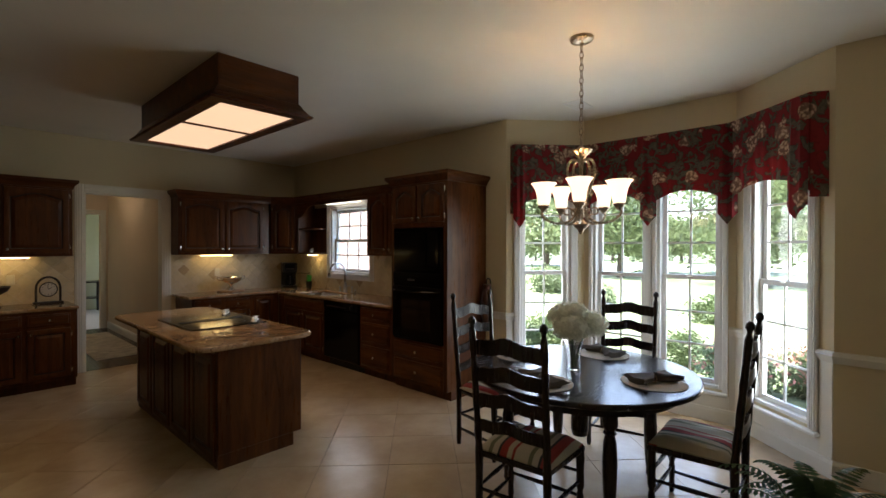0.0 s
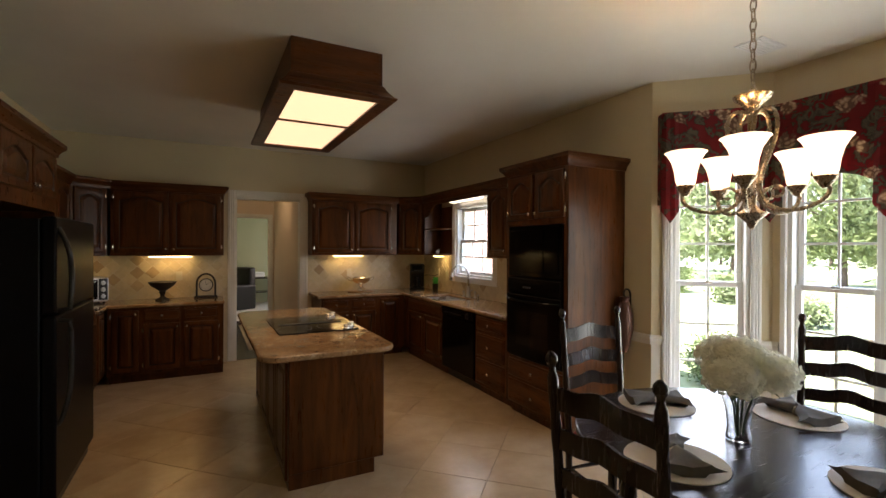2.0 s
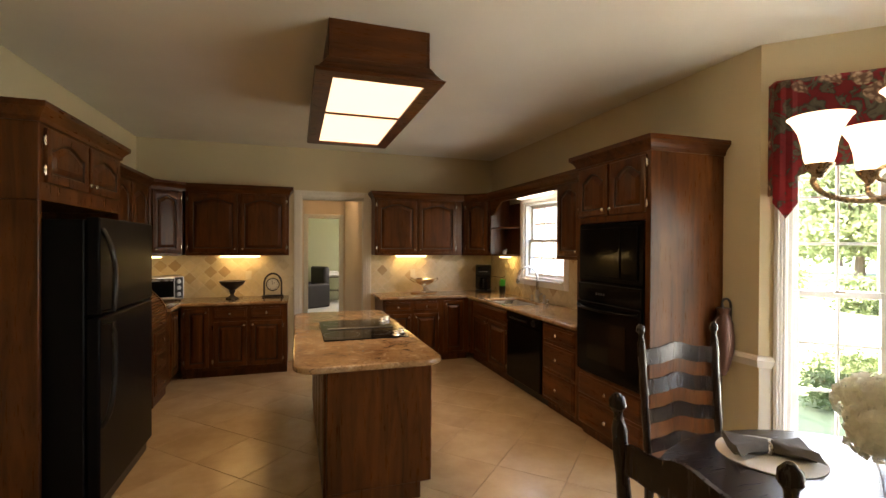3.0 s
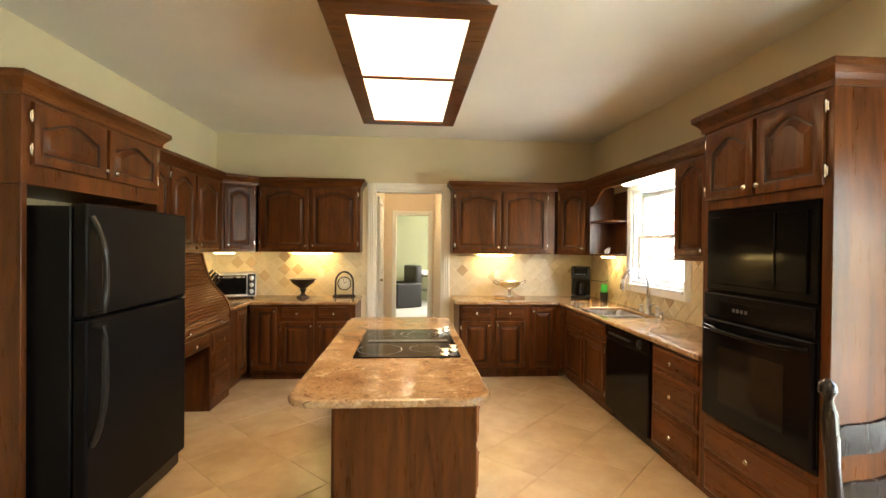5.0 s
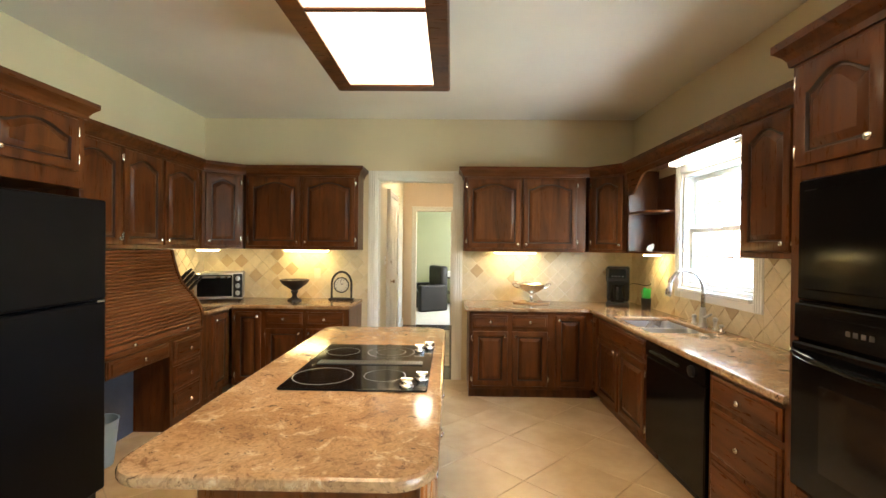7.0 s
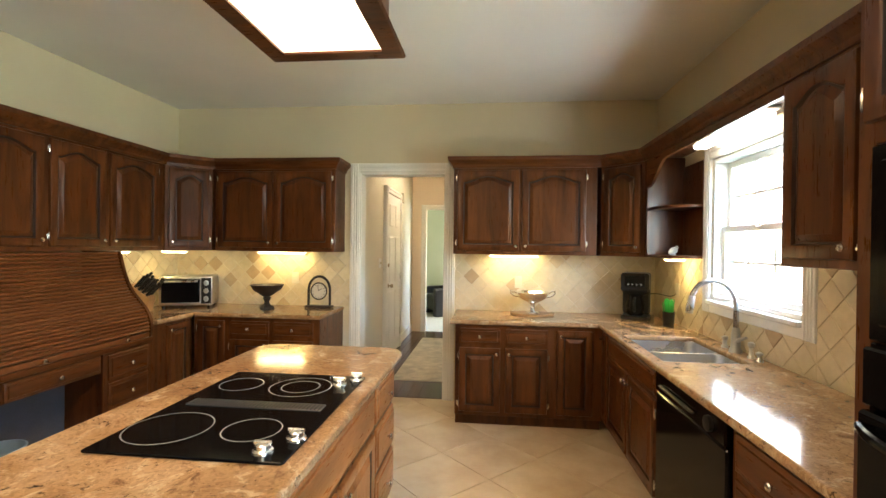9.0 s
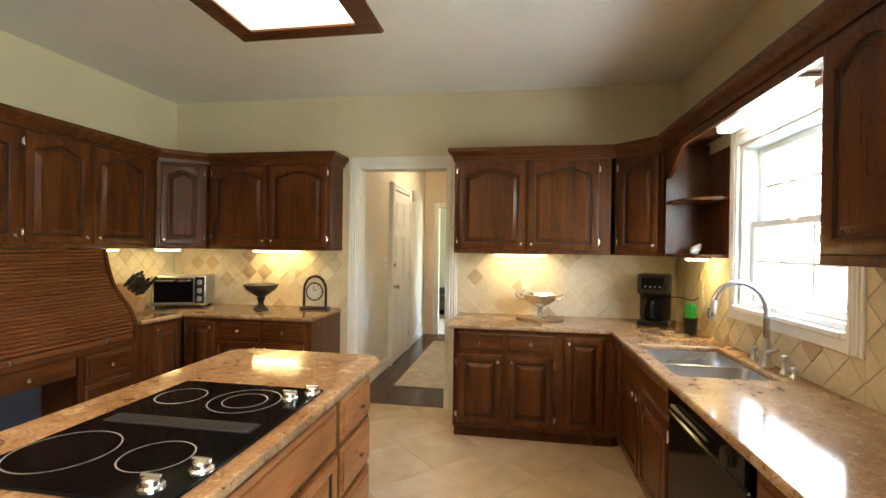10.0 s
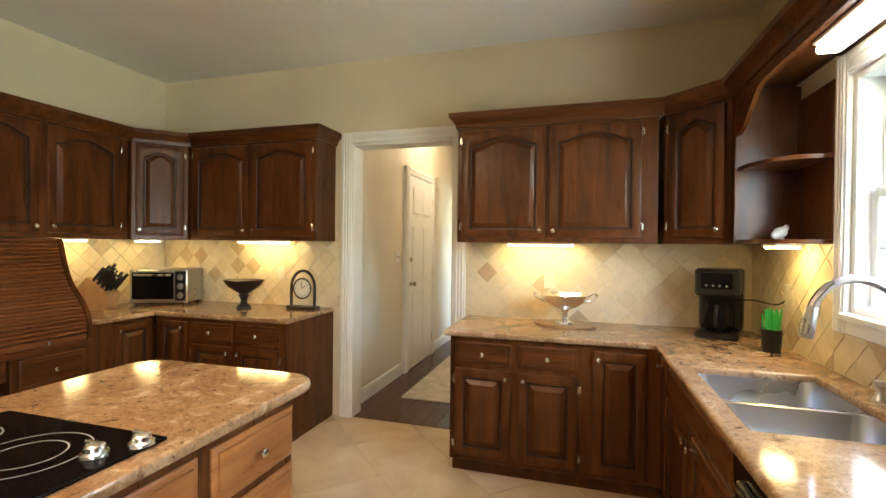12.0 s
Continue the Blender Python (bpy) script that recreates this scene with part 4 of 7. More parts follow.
# countertops
def cell_slab(xs, ys, keep, z0, z1, e):
    bm = bmesh.new()
    quad = lambda *ps: bm.faces.new([bm.verts.new(p) for p in ps])
    ok = lambda i, j: 0 <= i < len(xs) - 1 and 0 <= j < len(ys) - 1 and keep((xs[i] + xs[i + 1]) / 2, (ys[j] + ys[j + 1]) / 2)
    for i in range(len(xs) - 1):
        for j in range(len(ys) - 1):
            if not ok(i, j):
                continue
            a, b, c, d = xs[i], xs[i + 1], ys[j], ys[j + 1]
            for z in (z0, z1):
                quad((a, c, z), (b, c, z), (b, d, z), (a, d, z))
            for di, dj, p, q in ((-1, 0, (a, c), (a, d)), (1, 0, (b, c), (b, d)), (0, -1, (a, c), (b, c)), (0, 1, (a, d), (b, d))):
                if not ok(i + di, j + dj):
                    quad((*p, z0), (*q, z0), (*q, z1), (*p, z1))
    bmesh.ops.remove_doubles(bm, verts=bm.verts, dist=1e-4)
    bmesh.ops.recalc_face_normals(bm, faces=bm.faces)
    es = [ed for ed in bm.edges if len(ed.link_faces) == 2 and ed.calc_face_angle(0) > 1.0 and abs(ed.verts[0].co.z - ed.verts[1].co.z) < 1e-4]
    bmesh.ops.bevel(bm, geom=es, offset=e, segments=3, affect="EDGES", profile=0.5)
    return bm


SX0, SX1, SY0, SY1 = 4.975, 5.44, 6.545, 7.29
xs = [3.655, 4.89, SX0, SX1, RIGHT - 0.002]
ys = [5.128, SY0, SY1, 7.75, BACK - 0.002]
bm = cell_slab(xs, ys, lambda x, y: (y > 7.75 or x > 4.89) and not (SX0 < x < SX1 and SY0 < y < SY1), CB + 0.001, CT, 0.012)
tagged(link_mesh("countertop", bm, GRANITE), "polished golden brown granite counter with sink cut-out", "countertop")
bm = cell_slab([LEFT + 0.002, 1.31, 2.50], [7.30, 7.75, BACK - 0.002], lambda x, y: y > 7.75 or x < 1.31, CB + 0.001, CT, 0.012)
tagged(link_mesh("countertop", bm, GRANITE), "polished golden brown granite counter in the corner", "countertop")

# sink
sk = thing("sink", pose(0, 0, 0), "stainless double-bowl sink set under granite", "sink")
def bowl(y0, y1, depth):
    bm = bmesh.new()
    rings = []
    for ins, z, r in ((-0.012, CT - 0.030, 0.05), (0.0, CT - 0.032, 0.06), (0.006, CT - 0.06, 0.06), (0.018, CT - depth + 0.03, 0.06), (0.05, CT - depth, 0.05)):
        rings.append([bm.verts.new((x, y, z)) for x, y in rounded(SX0 - 0.004 + ins, SX1 + 0.004 - ins, y0 + ins, y1 - ins, r, 5)])
    for a, b in zip(rings, rings[1:]):
        for i in range(len(a)):
            bm.faces.new((a[i], a[(i + 1) % len(a)], b[(i + 1) % len(a)], b[i]))
    bm.faces.new(rings[-1])
    return bm
b1 = part("bowl", bowl(SY0 - 0.004, 6.895, 0.2), SINKSTEEL, sk)
b2 = part("bowl", bowl(6.925, SY1 + 0.004, 0.2), SINKSTEEL, sk)
part("divider", boxm(SX0 - 0.004, SX1 + 0.004, 6.896, 6.924, CT - 0.14, CT - 0.036, 0.008), SINKSTEEL, sk)
for b0, y in ((b1, 6.72), (b2, 7.11)):
    part("drain", lathe(bmesh.new(), [(0.02, 0.004), (0.042, 0.006), (0.045, 0.001)], 18, (5.22, y, CT - 0.2)), NICKEL, b0)
fa = thing("faucet", pose(5.50, 6.84, CT) @ Matrix.Diagonal((1.12, 1.12, 1.08, 1)), "brushed nickel gooseneck faucet with side lever", "faucet")
part("base", lathe(bmesh.new(), [(0.034, 0), (0.032, 0.012), (0.024, 0.03), (0.022, 0.10), (0.016, 0.14)], 18), STEEL, fa)
part("spout", tube(bmesh.new(), [(0, 0, 0.12), (0, 0, 0.27)] + bezier([(0, 0, 0.27), (-0.01, 0, 0.43), (-0.20, 0, 0.46), (-0.235, 0, 0.30)], 14), 0.0135, 12), STEEL, fa)
part("spray_head", tube(bmesh.new(), [(-0.232, 0, 0.315), (-0.243, 0, 0.25), (-0.247, 0, 0.215)], [0.016, 0.021, 0.019], 12), STEEL, fa)
part("lever", tube(bmesh.new(), [(0, -0.02, 0.07), (0.0, -0.06, 0.085), (-0.01, -0.12, 0.105)], [0.011, 0.009, 0.007], 10), STEEL, fa)
for yy, hh, nm, lab in ((-0.17, 0.09, "soap_dispenser", "nickel soap dispenser beside the sink"), (0.13, 0.07, "sprayer", "nickel side sprayer beside the faucet"), (-0.25, 0.05, "air_gap", "nickel air gap cap beside the sink")):
    t2 = lathe(bmesh.new(), [(0.022, 0), (0.020, 0.01), (0.013, 0.02), (0.012, hh * 0.7), (0.019, hh * 0.78), (0.018, hh), (0.006, hh + 0.006)], 14, (5.505, 6.85 + yy, CT))
    tagged(link_mesh(nm, t2, STEEL), lab, nm.replace("_", " "))

# island
IX0, IX1, IY0, IY1 = 2.575, 3.48, 4.39, 6.63
# cabinet cherry made lighter: the sink window's light is put into the colour
LITWOOD = wood("window_lit_cherry_upright", (0.22, 0.080, 0.022), (0.46, 0.185, 0.055))
isl = thing("kitchen_island", pose(3.1, 5.5, 0), "cherry kitchen island with panelled sides and drawers", "island")
BX0, BX1, BY0, BY1 = 2.77 - 3.1, 3.425 - 3.1, 4.54 - 5.5, 6.50 - 5.5
bm = boxm(BX0, BX1, BY0, BY1, 0.10, CB, 0.004)
box(bm, BX0, BX1 - 0.07, BY0 + 0.001, BY1 - 0.001, 0.0, 0.101)
part("body", bm, WOOD, isl)
# panels on the seating side
for k in range(4):
    y0 = BY0 + 0.04 + k * 0.485
    bm = panel_front(bmesh.new(), y0, y0 + 0.45, 0.05, CB - 0.05, 0, 0.06, 0.018)
    bm.transform(Matrix(((0, 1, 0, BX0), (1, 0, 0, 0), (0, 0, 1, 0), (0, 0, 0, 1))))
    part("panel", bm, WOOD, isl)
# drawers and doors on the working side
iw = BY1 - BY0
# the same window-brightened cherry, grain along the drawers
LITWOOD_X = wood("window_lit_cherry_cross", (0.22, 0.080, 0.022), (0.44, 0.175, 0.052), along="y")
cells = [(0.03, 0.42, True), (0.47, 1.50, False), (1.55, 1.95, True)]
toM = pose(BX1, BY0, 0, 0, 0, 90)
for c0, c1, stack in cells:
    rows_ = [(0.135, 0.37), (0.40, 0.62), (0.65, 0.835)] if stack else [(0.65, 0.835)]
    fr = [(c0, c1, a, b, "c") for a, b in rows_]
    if not stack:
        half = (c1 - c0 - 0.03) / 2
        fr += [(c0, c0 + half, 0.135, 0.62, "rt"), (c1 - half, c1, 0.135, 0.62, "lt")]
    for x0, x1, u0, u1, kn in fr:
        bm = panel_front(bmesh.new(), x0, x1, u0, u1, 0, 0.022 if kn == "c" else 0.055)
        bm.transform(toM)
        f = part("drawer" if kn == "c" else "door", bm, LITWOOD_X if kn == "c" else LITWOOD, isl)
        if kn == "c" and not stack:
            continue
        kx = (x0 + x1) / 2 if kn == "c" else (x0 + 0.03 if kn[0] == "l" else x1 - 0.03)
        kz = (u0 + u1) / 2 if kn == "c" else u1 - 0.045
        k = shared("knob", "knob", f, (0, 0, 0))
        k.matrix_local = toM @ pose(kx, -0.02, kz)
bm = slab(bmesh.new(), rounded(IX0, IX1, IY0, IY1, 0.13, 8), CB + 0.001, CT + 0.002, 0.014)
tagged(link_mesh("island_top", bm, GRANITE), "polished golden brown granite island top with rounded corners", "countertop")

# cooktop
ck = thing("cooktop", pose(3.10, 5.53, CT + 0.002), "black glass downdraft cooktop with four burners", "cooktop")
CW, CL = 0.315, 0.43
part("glass", slab(bmesh.new(), rounded(-CW, CW, -CL, CL, 0.01, 2), 0.0, 0.009, 0.003), BLACKGLASS, ck)
def ring(r, w, at):
    bm = bmesh.new()
    a = []
    for rr in (r - w, r + w):
        a.append([bm.verts.new((at[0] + rr * math.cos(q), at[1] + rr * math.sin(q), 0.0098)) for q in (2 * math.pi * i / 48 for i in range(48))])
    for i in range(48):
        bm.faces.new((a[0][i], a[0][(i + 1) % 48], a[1][(i + 1) % 48], a[1][i]))
    return bm
for x, y, r in ((-0.17, -0.24, 0.135), (0.11, -0.22, 0.095), (-0.19, 0.24, 0.09), (0.08, 0.24, 0.13), (0.08, 0.24, 0.08)):
    part("burner", ring(r, 0.0022, (x, y)), RING, ck, smooth=False)
bm = boxm(-0.26, 0.27, -0.035, 0.035, 0.009, 0.0135, 0.004)
vent = part("vent_grille", bm, GREYMETAL, ck, "dark downdraft vent grille")
bm = bmesh.new()
for k in range(34):
    x = -0.245 + k * 0.0153
    box(bm, x, x + 0.006, -0.028, 0.028, 0.0133, 0.0155)
part("grille", bm, PLASTIC, vent)
for x, y in ((0.225, -0.37), (0.285, -0.27), (0.235, 0.29), (0.29, 0.37)):
    bm = lathe(bmesh.new(), [(0.032, 0.009), (0.031, 0.016), (0.024, 0.020), (0.023, 0.032), (0.018, 0.036)], 18, (x, y, 0))
    box(bm, x - 0.028, x + 0.028, y - 0.006, y + 0.006, 0.030, 0.044, 0.003)
    part("knob", bm, SILVER, ck, "chrome burner knob")

# ceiling light box
lf = thing("ceiling_light", pose(3.09, 5.47, 2.64), "large wooden ceiling light box with two lit panels", "ceiling light")
lx, ly = 0.315, 0.925
bm = bmesh.new()
for x0, x1, y0, y1 in ((-lx, -lx + 0.02, -ly, ly), (lx - 0.02, lx, -ly, ly), (-lx + 0.02, lx - 0.02, -ly, -ly + 0.02), (-lx + 0.02, lx - 0.02, ly - 0.02, ly)):
    box(bm, x0, x1, y0, y1, 0.0, CEILING - 2.64, 0.002)
part("housing", bm, WOOD_X, lf)
bm = sweep(bmesh.new(), [(-lx, -ly), (lx, -ly), (lx, ly), (-lx, ly)], [(-0.028, -0.012), (0.075, -0.012), (0.085, 0.004), (0.062, 0.02), (0.03, 0.06), (0.008, 0.10), (0.0, 0.105), (-0.001, 0.0), (-0.028, 0.0)], closed=True)
part("flared_frame", bm, WOOD_X, lf)
part("divider", boxm(-lx + 0.028, lx - 0.028, -0.11, -0.085, -0.010, 0.012, 0.003), WOOD_X, lf)
part("light_panel", boxm(-lx + 0.021, lx - 0.021, -ly + 0.021, -0.111, 0.003, 0.010), PANEL_GLOW, lf, "glowing frosted panel", smooth=False)
part("light_panel", boxm(-lx + 0.021, lx - 0.021, -0.084, ly - 0.021, 0.003, 0.010), PANEL_GLOW, lf, "glowing frosted panel", smooth=False)

# refrigerator
FF = 1.525
fr = thing("refrigerator", pose(FF, 4.81, 0, 0, 0, 90), "black textured top-freezer refrigerator with curved handles", "refrigerator")
FWD = 1.0
part("body", boxm(0, FWD, 0.075, 0.80, 0.03, 1.75, 0.006), FRIDGE, fr)
for z0, z1 in ((0.11, 1.185), (1.20, 1.765)):
    d0 = part("door", boxm(0.0, FWD, 0.0, 0.068, z0, z1, 0.014, seg=3), FRIDGE, fr)
    if z0 < 1:
        pts = [(0.045, 0.0, 1.16)] + bezier([(0.045, -0.055, 1.15), (0.055, -0.06, 0.95), (0.045, -0.075, 0.75), (0.04, -0.04, 0.60), (0.035, 0.0, 0.55)], 14)
    else:
        pts = [(0.045, 0.0, 1.215)] + bezier([(0.045, -0.055, 1.225), (0.055, -0.065, 1.42), (0.045, -0.075, 1.55), (0.04, -0.03, 1.64), (0.035, 0.0, 1.70)], 14)
    part("handle", tube(bmesh.new(), pts, 0.015, 10), PLASTIC, d0)
part("toe_grille", boxm(0.03, FWD - 0.03, 0.03, 0.074, 0.02, 0.10, 0.004), PLASTIC, fr)
part("hinge", boxm(FWD - 0.07, FWD - 0.01, -0.004, 0.05, 1.1855, 1.1995, 0.002), NICKEL, fr)

# ---------------------------------------------------------------- desk with roll top, left wall
DY0, DY1 = 6.105, 7.295
dk = thing("rolltop_desk", pose(FX, DY0, 0, 0, 0, 90), "cherry built-in desk with closed tambour roll top", "desk")
DWD, DD = DY1 - DY0, FX - LEFT - 0.002
bm = boxm(0.0, DWD, -0.02, DD, 0.745, 0.785, 0.006)
part("desktop", bm, WOOD_X, dk)
part("body", boxm(0.73, DWD, 0.0, DD, 0.0, 0.744, 0.003), WOOD, dk)
part("side_panel", boxm(0.0, 0.03, 0.0, DD, 0.0, 0.744, 0.003), WOOD, dk)
part("back_panel", boxm(0.031, 0.729, DD - 0.30, DD - 0.28, 0.0, 0.744), plain("slate_paint", (0.06, 0.062, 0.075), 0.7), dk, "dark slate knee-hole panel")
f = part("drawer", panel_front(bmesh.new(), 0.06, 0.70, 0.62, 0.735, 0, 0.02), WOOD_X, dk)
shared("knob", "knob", f, (0.38, -0.02, 0.68))
part("drawer_box", boxm(0.05, 0.71, 0.0, DD - 0.06, 0.615, 0.743), WOOD_X, dk)
for u0, u1 in ((0.545, 0.725), (0.33, 0.52), (0.10, 0.305)):
    f = part("drawer", panel_front(bmesh.new(), 0.77, DWD - 0.04, u0, u1, 0, 0.022), WOOD_X, dk)
    shared("knob", "knob", f, ((0.77 + DWD - 0.04) / 2, -0.02, (u0 + u1) / 2))
# the S-shaped side and the slats that follow it
curve = bezier([(-0.005, 0.80), (-0.03, 1.02), (0.10, 1.08), (0.19, 1.12), (0.22, 1.22), (0.28, 1.47)], 30)
cv = [(p.x, p.y) for p in curve]
for x0, x1 in ((0.0, 0.025), (DWD - 0.028, DWD)):
    bm = prism(bmesh.new(), [(y - 0.014, z) for y, z in cv] + [(DD, 1.47), (DD, 0.786), (-0.014, 0.786)], x0, x1, "x")
    part("curved_side", bm, WOOD, dk)
length = [0.0]
for a, b in zip(curve, curve[1:]):
    length.append(length[-1] + (b - a).length)
NS = 26
bar = part("bottom_rail", boxm(0.027, DWD - 0.03, -0.012, 0.02, 0.787, 0.825, 0.005), SLAT, dk)
shared("knob", "knob", bar, (0.28, -0.012, 0.806))
shared("knob", "knob", bar, (0.92, -0.012, 0.806))
pitch = (length[-1] - 0.03) / NS
slat_mesh = None
for i in range(NS):
    s = 0.03 + pitch * (i + 0.5)
    k = max(j for j in range(len(length)) if length[j] <= s)
    k = min(k, len(curve) - 2)
    u = (s - length[k]) / (length[k + 1] - length[k])
    p = curve[k].lerp(curve[k + 1], u)
    d = (curve[k + 1] - curve[k]).normalized()
    if slat_mesh is None:
        w2 = pitch * 0.44
        prof = [(0.010, -w2), (0.002, -w2), (-0.006, -w2 * 0.55), (-0.009, 0), (-0.006, w2 * 0.55), (0.002, w2), (0.010, w2)]
        slat_mesh = part("slat", prism(bmesh.new(), prof, 0.027, DWD - 0.03, "x"), SLAT)
        sl = slat_mesh
    else:
        sl = new("slat", slat_mesh.data)
    sl.parent = dk
    sl.matrix_local = pose(0, p.x + 0.004, p.y, math.degrees(math.atan2(d.y, d.x)) - 90)
# narrow cabinet between desk and corner
cabinet("base_cabinet", pose(FX, 7.297, 0, 0, 0, 90), 0.51, DD, 0, CB, [(0.16, 0.46, BD0, DT1, "door", "lt", "")], "cherry corner base cabinet with one door", 0.1, "base cabinets")

# ---------------------------------------------------------------- sink window dressing
vb = thing("window_valance", pose(RIGHT - UF, 7.80, 0, 0, 0, -90), "dark wooden scalloped valance above the sink window", "valance")
L = 7.80 - 6.031
low, high = 2.05, 2.225
pts = [(0.0, UT)]
bot = []
for i in range(25):
    u = i / 24
    x = L * u
    edge = u * L
    z = low + (high - low) * (0 if edge < 0.06 else 1 if edge > 0.40 else 0.5 - 0.5 * math.cos(math.pi * (edge - 0.06) / 0.34))
    bot.append((x, z))
bm = prism(bmesh.new(), [(L, UT), (0.0, UT)] + bot, 0.0, 0.022, "y")
part("board", bm, WOOD_X, vb)
part("back_board", boxm(0.40, L, UF - 0.024, UF - 0.002, 2.297, UT, 0.002), WOOD_X, vb)
part("top_board", boxm(0.0, L, 0.023, UF - 0.03, UT - 0.02, UT, 0.002), WOOD_X, vb)
# open shelves with rounded fronts
sh = thing("open_shelf_unit", pose(RIGHT, 7.79, 0, 0, 0, 180), "dark wooden open shelf unit with rounded shelves", "shelf")
part("side_panel", boxm(0.002, UF - 0.001, 0.0, 0.015, UB, UT - 0.02, 0.002), WOOD, sh)
part("back_panel", boxm(0.002, 0.016, 0.016, 0.36, UB, UT - 0.10, 0.002), WOOD, sh)
for z in (UB, 1.86):
    pr = [(0.017, 0.016)] + [(0.017 + (UF - 0.03) * math.cos(radians(a)) ** 0.6, 0.016 + 0.35 * math.sin(radians(a)) ** 0.8) for a in range(0, 91, 9)]
    part("shelf", prism(bmesh.new(), pr, z, z + 0.02), WOOD_X, sh)
fig = thing("bird_figurine", pose(5.44, 7.66, UB + 0.02, 0, 0, 40), "small pale ceramic bird on the lower shelf", "figurine")
bm = lathe(bmesh.new(), [(0.004, -0.06), (0.018, -0.045), (0.028, -0.01), (0.026, 0.02), (0.012, 0.045), (0.003, 0.055)], 12, (0, 0, 0.035), Matrix.Rotation(radians(70), 4, "Y"))
part("body", bm, WHITE, fig)
part("head", lathe(bmesh.new(), [(0.003, -0.015), (0.013, -0.008), (0.014, 0.005), (0.004, 0.015)], 10, (0.05, 0, 0.062)), WHITE, fig)
part("base", lathe(bmesh.new(), [(0.022, 0.0), (0.020, 0.006), (0.008, 0.016)], 12), WHITE, fig)
tb = thing("sink_light", pose(5.42, 6.79, 2.272), "white fluorescent strip light above the sink", "light fixture")
part("housing", boxm(-0.05, 0.05, -0.42, 0.40, 0.0, 0.017, 0.004), WHITE, tb)
part("diffuser", boxm(-0.045, 0.045, -0.39, 0.395, -0.042, -0.001, 0.018, seg=3), TUBE_GLOW, tb, "glowing white diffuser")

# under-cabinet lights
def under_light(x0, x1, y0, y1):
    u = thing("under_cabinet_light", pose((x0 + x1) / 2, (y0 + y1) / 2, UB), "slim lit strip light under a wall cabinet", "light fixture", "under-cabinet lights")
    w, d = (x1 - x0) / 2, (y1 - y0) / 2
    part("housing", boxm(-w, w, -d, d, -0.014, -0.001, 0.002), WHITE, u)
    part("tube", boxm(-w + 0.01, w - 0.01, -d + 0.008, d - 0.008, -0.024, -0.0145, 0.004), UNDER_GLOW, u, "glowing tube")
under_light(1.64, 2.14, BACK - 0.17, BACK - 0.11)
under_light(3.98, 4.45, BACK - 0.17, BACK - 0.11)
under_light(0.80, 1.05, 7.98, 8.04)
under_light(5.38, 5.50, 7.55, 7.72)
under_light(LEFT + 0.10, LEFT + 0.16, 7.33, 7.60)

# ---------------------------------------------------------------- things on the counters
def outlet(m, label, plug=False):
    o = thing("outlet", m, label, "outlet")
    part("plate", boxm(-0.036, 0.036, -0.006, 0.0, -0.058, 0.058, 0.002), IVORY, o)
    for z in (-0.024, 0.024):
        part("socket", boxm(-0.017, 0.017, -0.0085, -0.006, z - 0.014, z + 0.014, 0.002), IVORY, o)
    return o
SP = 0.013
outlet(pose(4.27, BACK - SP, 1.20), "ivory outlet plate on the tile backsplash")
outlet(pose(1.98, BACK - SP, 1.20), "ivory outlet plate on the tile backsplash")
outlet(pose(RIGHT - SP, 7.86, 1.20, 0, 0, -90), "ivory outlet plate with a plugged cord")
outlet(pose(RIGHT - SP, 7.56, 1.20, 0, 0, -90), "ivory switch plate beside the sink window")

tr = thing("serving_bowl", pose(4.39, 8.19, CT), "footed silver bowl with handles on a wooden board", "bowl")
part("bowl", lathe(bmesh.new(), [(0.02, 0.055), (0.018, 0.085), (0.03, 0.11), (0.09, 0.135), (0.135, 0.165), (0.15, 0.20), (0.158, 0.212), (0.150, 0.213), (0.13, 0.185), (0.08, 0.155), (0.02, 0.14)], 28), SILVER, tr)
part("foot", lathe(bmesh.new(), [(0.066, 0.018), (0.060, 0.028), (0.03, 0.036), (0.016, 0.055)], 22), SILVER, tr)
for s in (-1, 1):
    part("handle", tube(bmesh.new(), bezier([(0.145 * s, 0, 0.195), (0.21 * s, 0, 0.26), (0.24 * s, 0, 0.20), (0.18 * s, 0, 0.165), (0.13 * s, 0, 0.165)], 14), 0.006, 8), SILVER, tr)
bd = slab(bmesh.new(), [(4.39 + 0.20 * math.cos(a), 8.19 + 0.14 * math.sin(a)) for a in (2 * math.pi * i / 32 for i in range(32))], CT, CT + 0.018, 0.004)
tagged(link_mesh("wooden_board", bd, PALEWOOD), "round wooden board under the silver bowl", "board")

bw = thing("compote_bowl", pose(1.81, 8.14, CT), "dark bronze footed bowl on the counter", "bowl")
part("bowl", lathe(bmesh.new(), [(0.03, 0.115), (0.06, 0.135), (0.13, 0.185), (0.155, 0.225), (0.158, 0.232), (0.148, 0.232), (0.10, 0.19), (0.03, 0.15)], 28), IRON, bw)
part("stem", lathe(bmesh.new(), [(0.03, 0.04), (0.022, 0.06), (0.03, 0.085), (0.042, 0.10), (0.03, 0.114)], 20), IRON, bw)
part("foot", lathe(bmesh.new(), [(0.078, 0), (0.075, 0.014), (0.055, 0.025), (0.03, 0.04)], 4), IRON, bw)

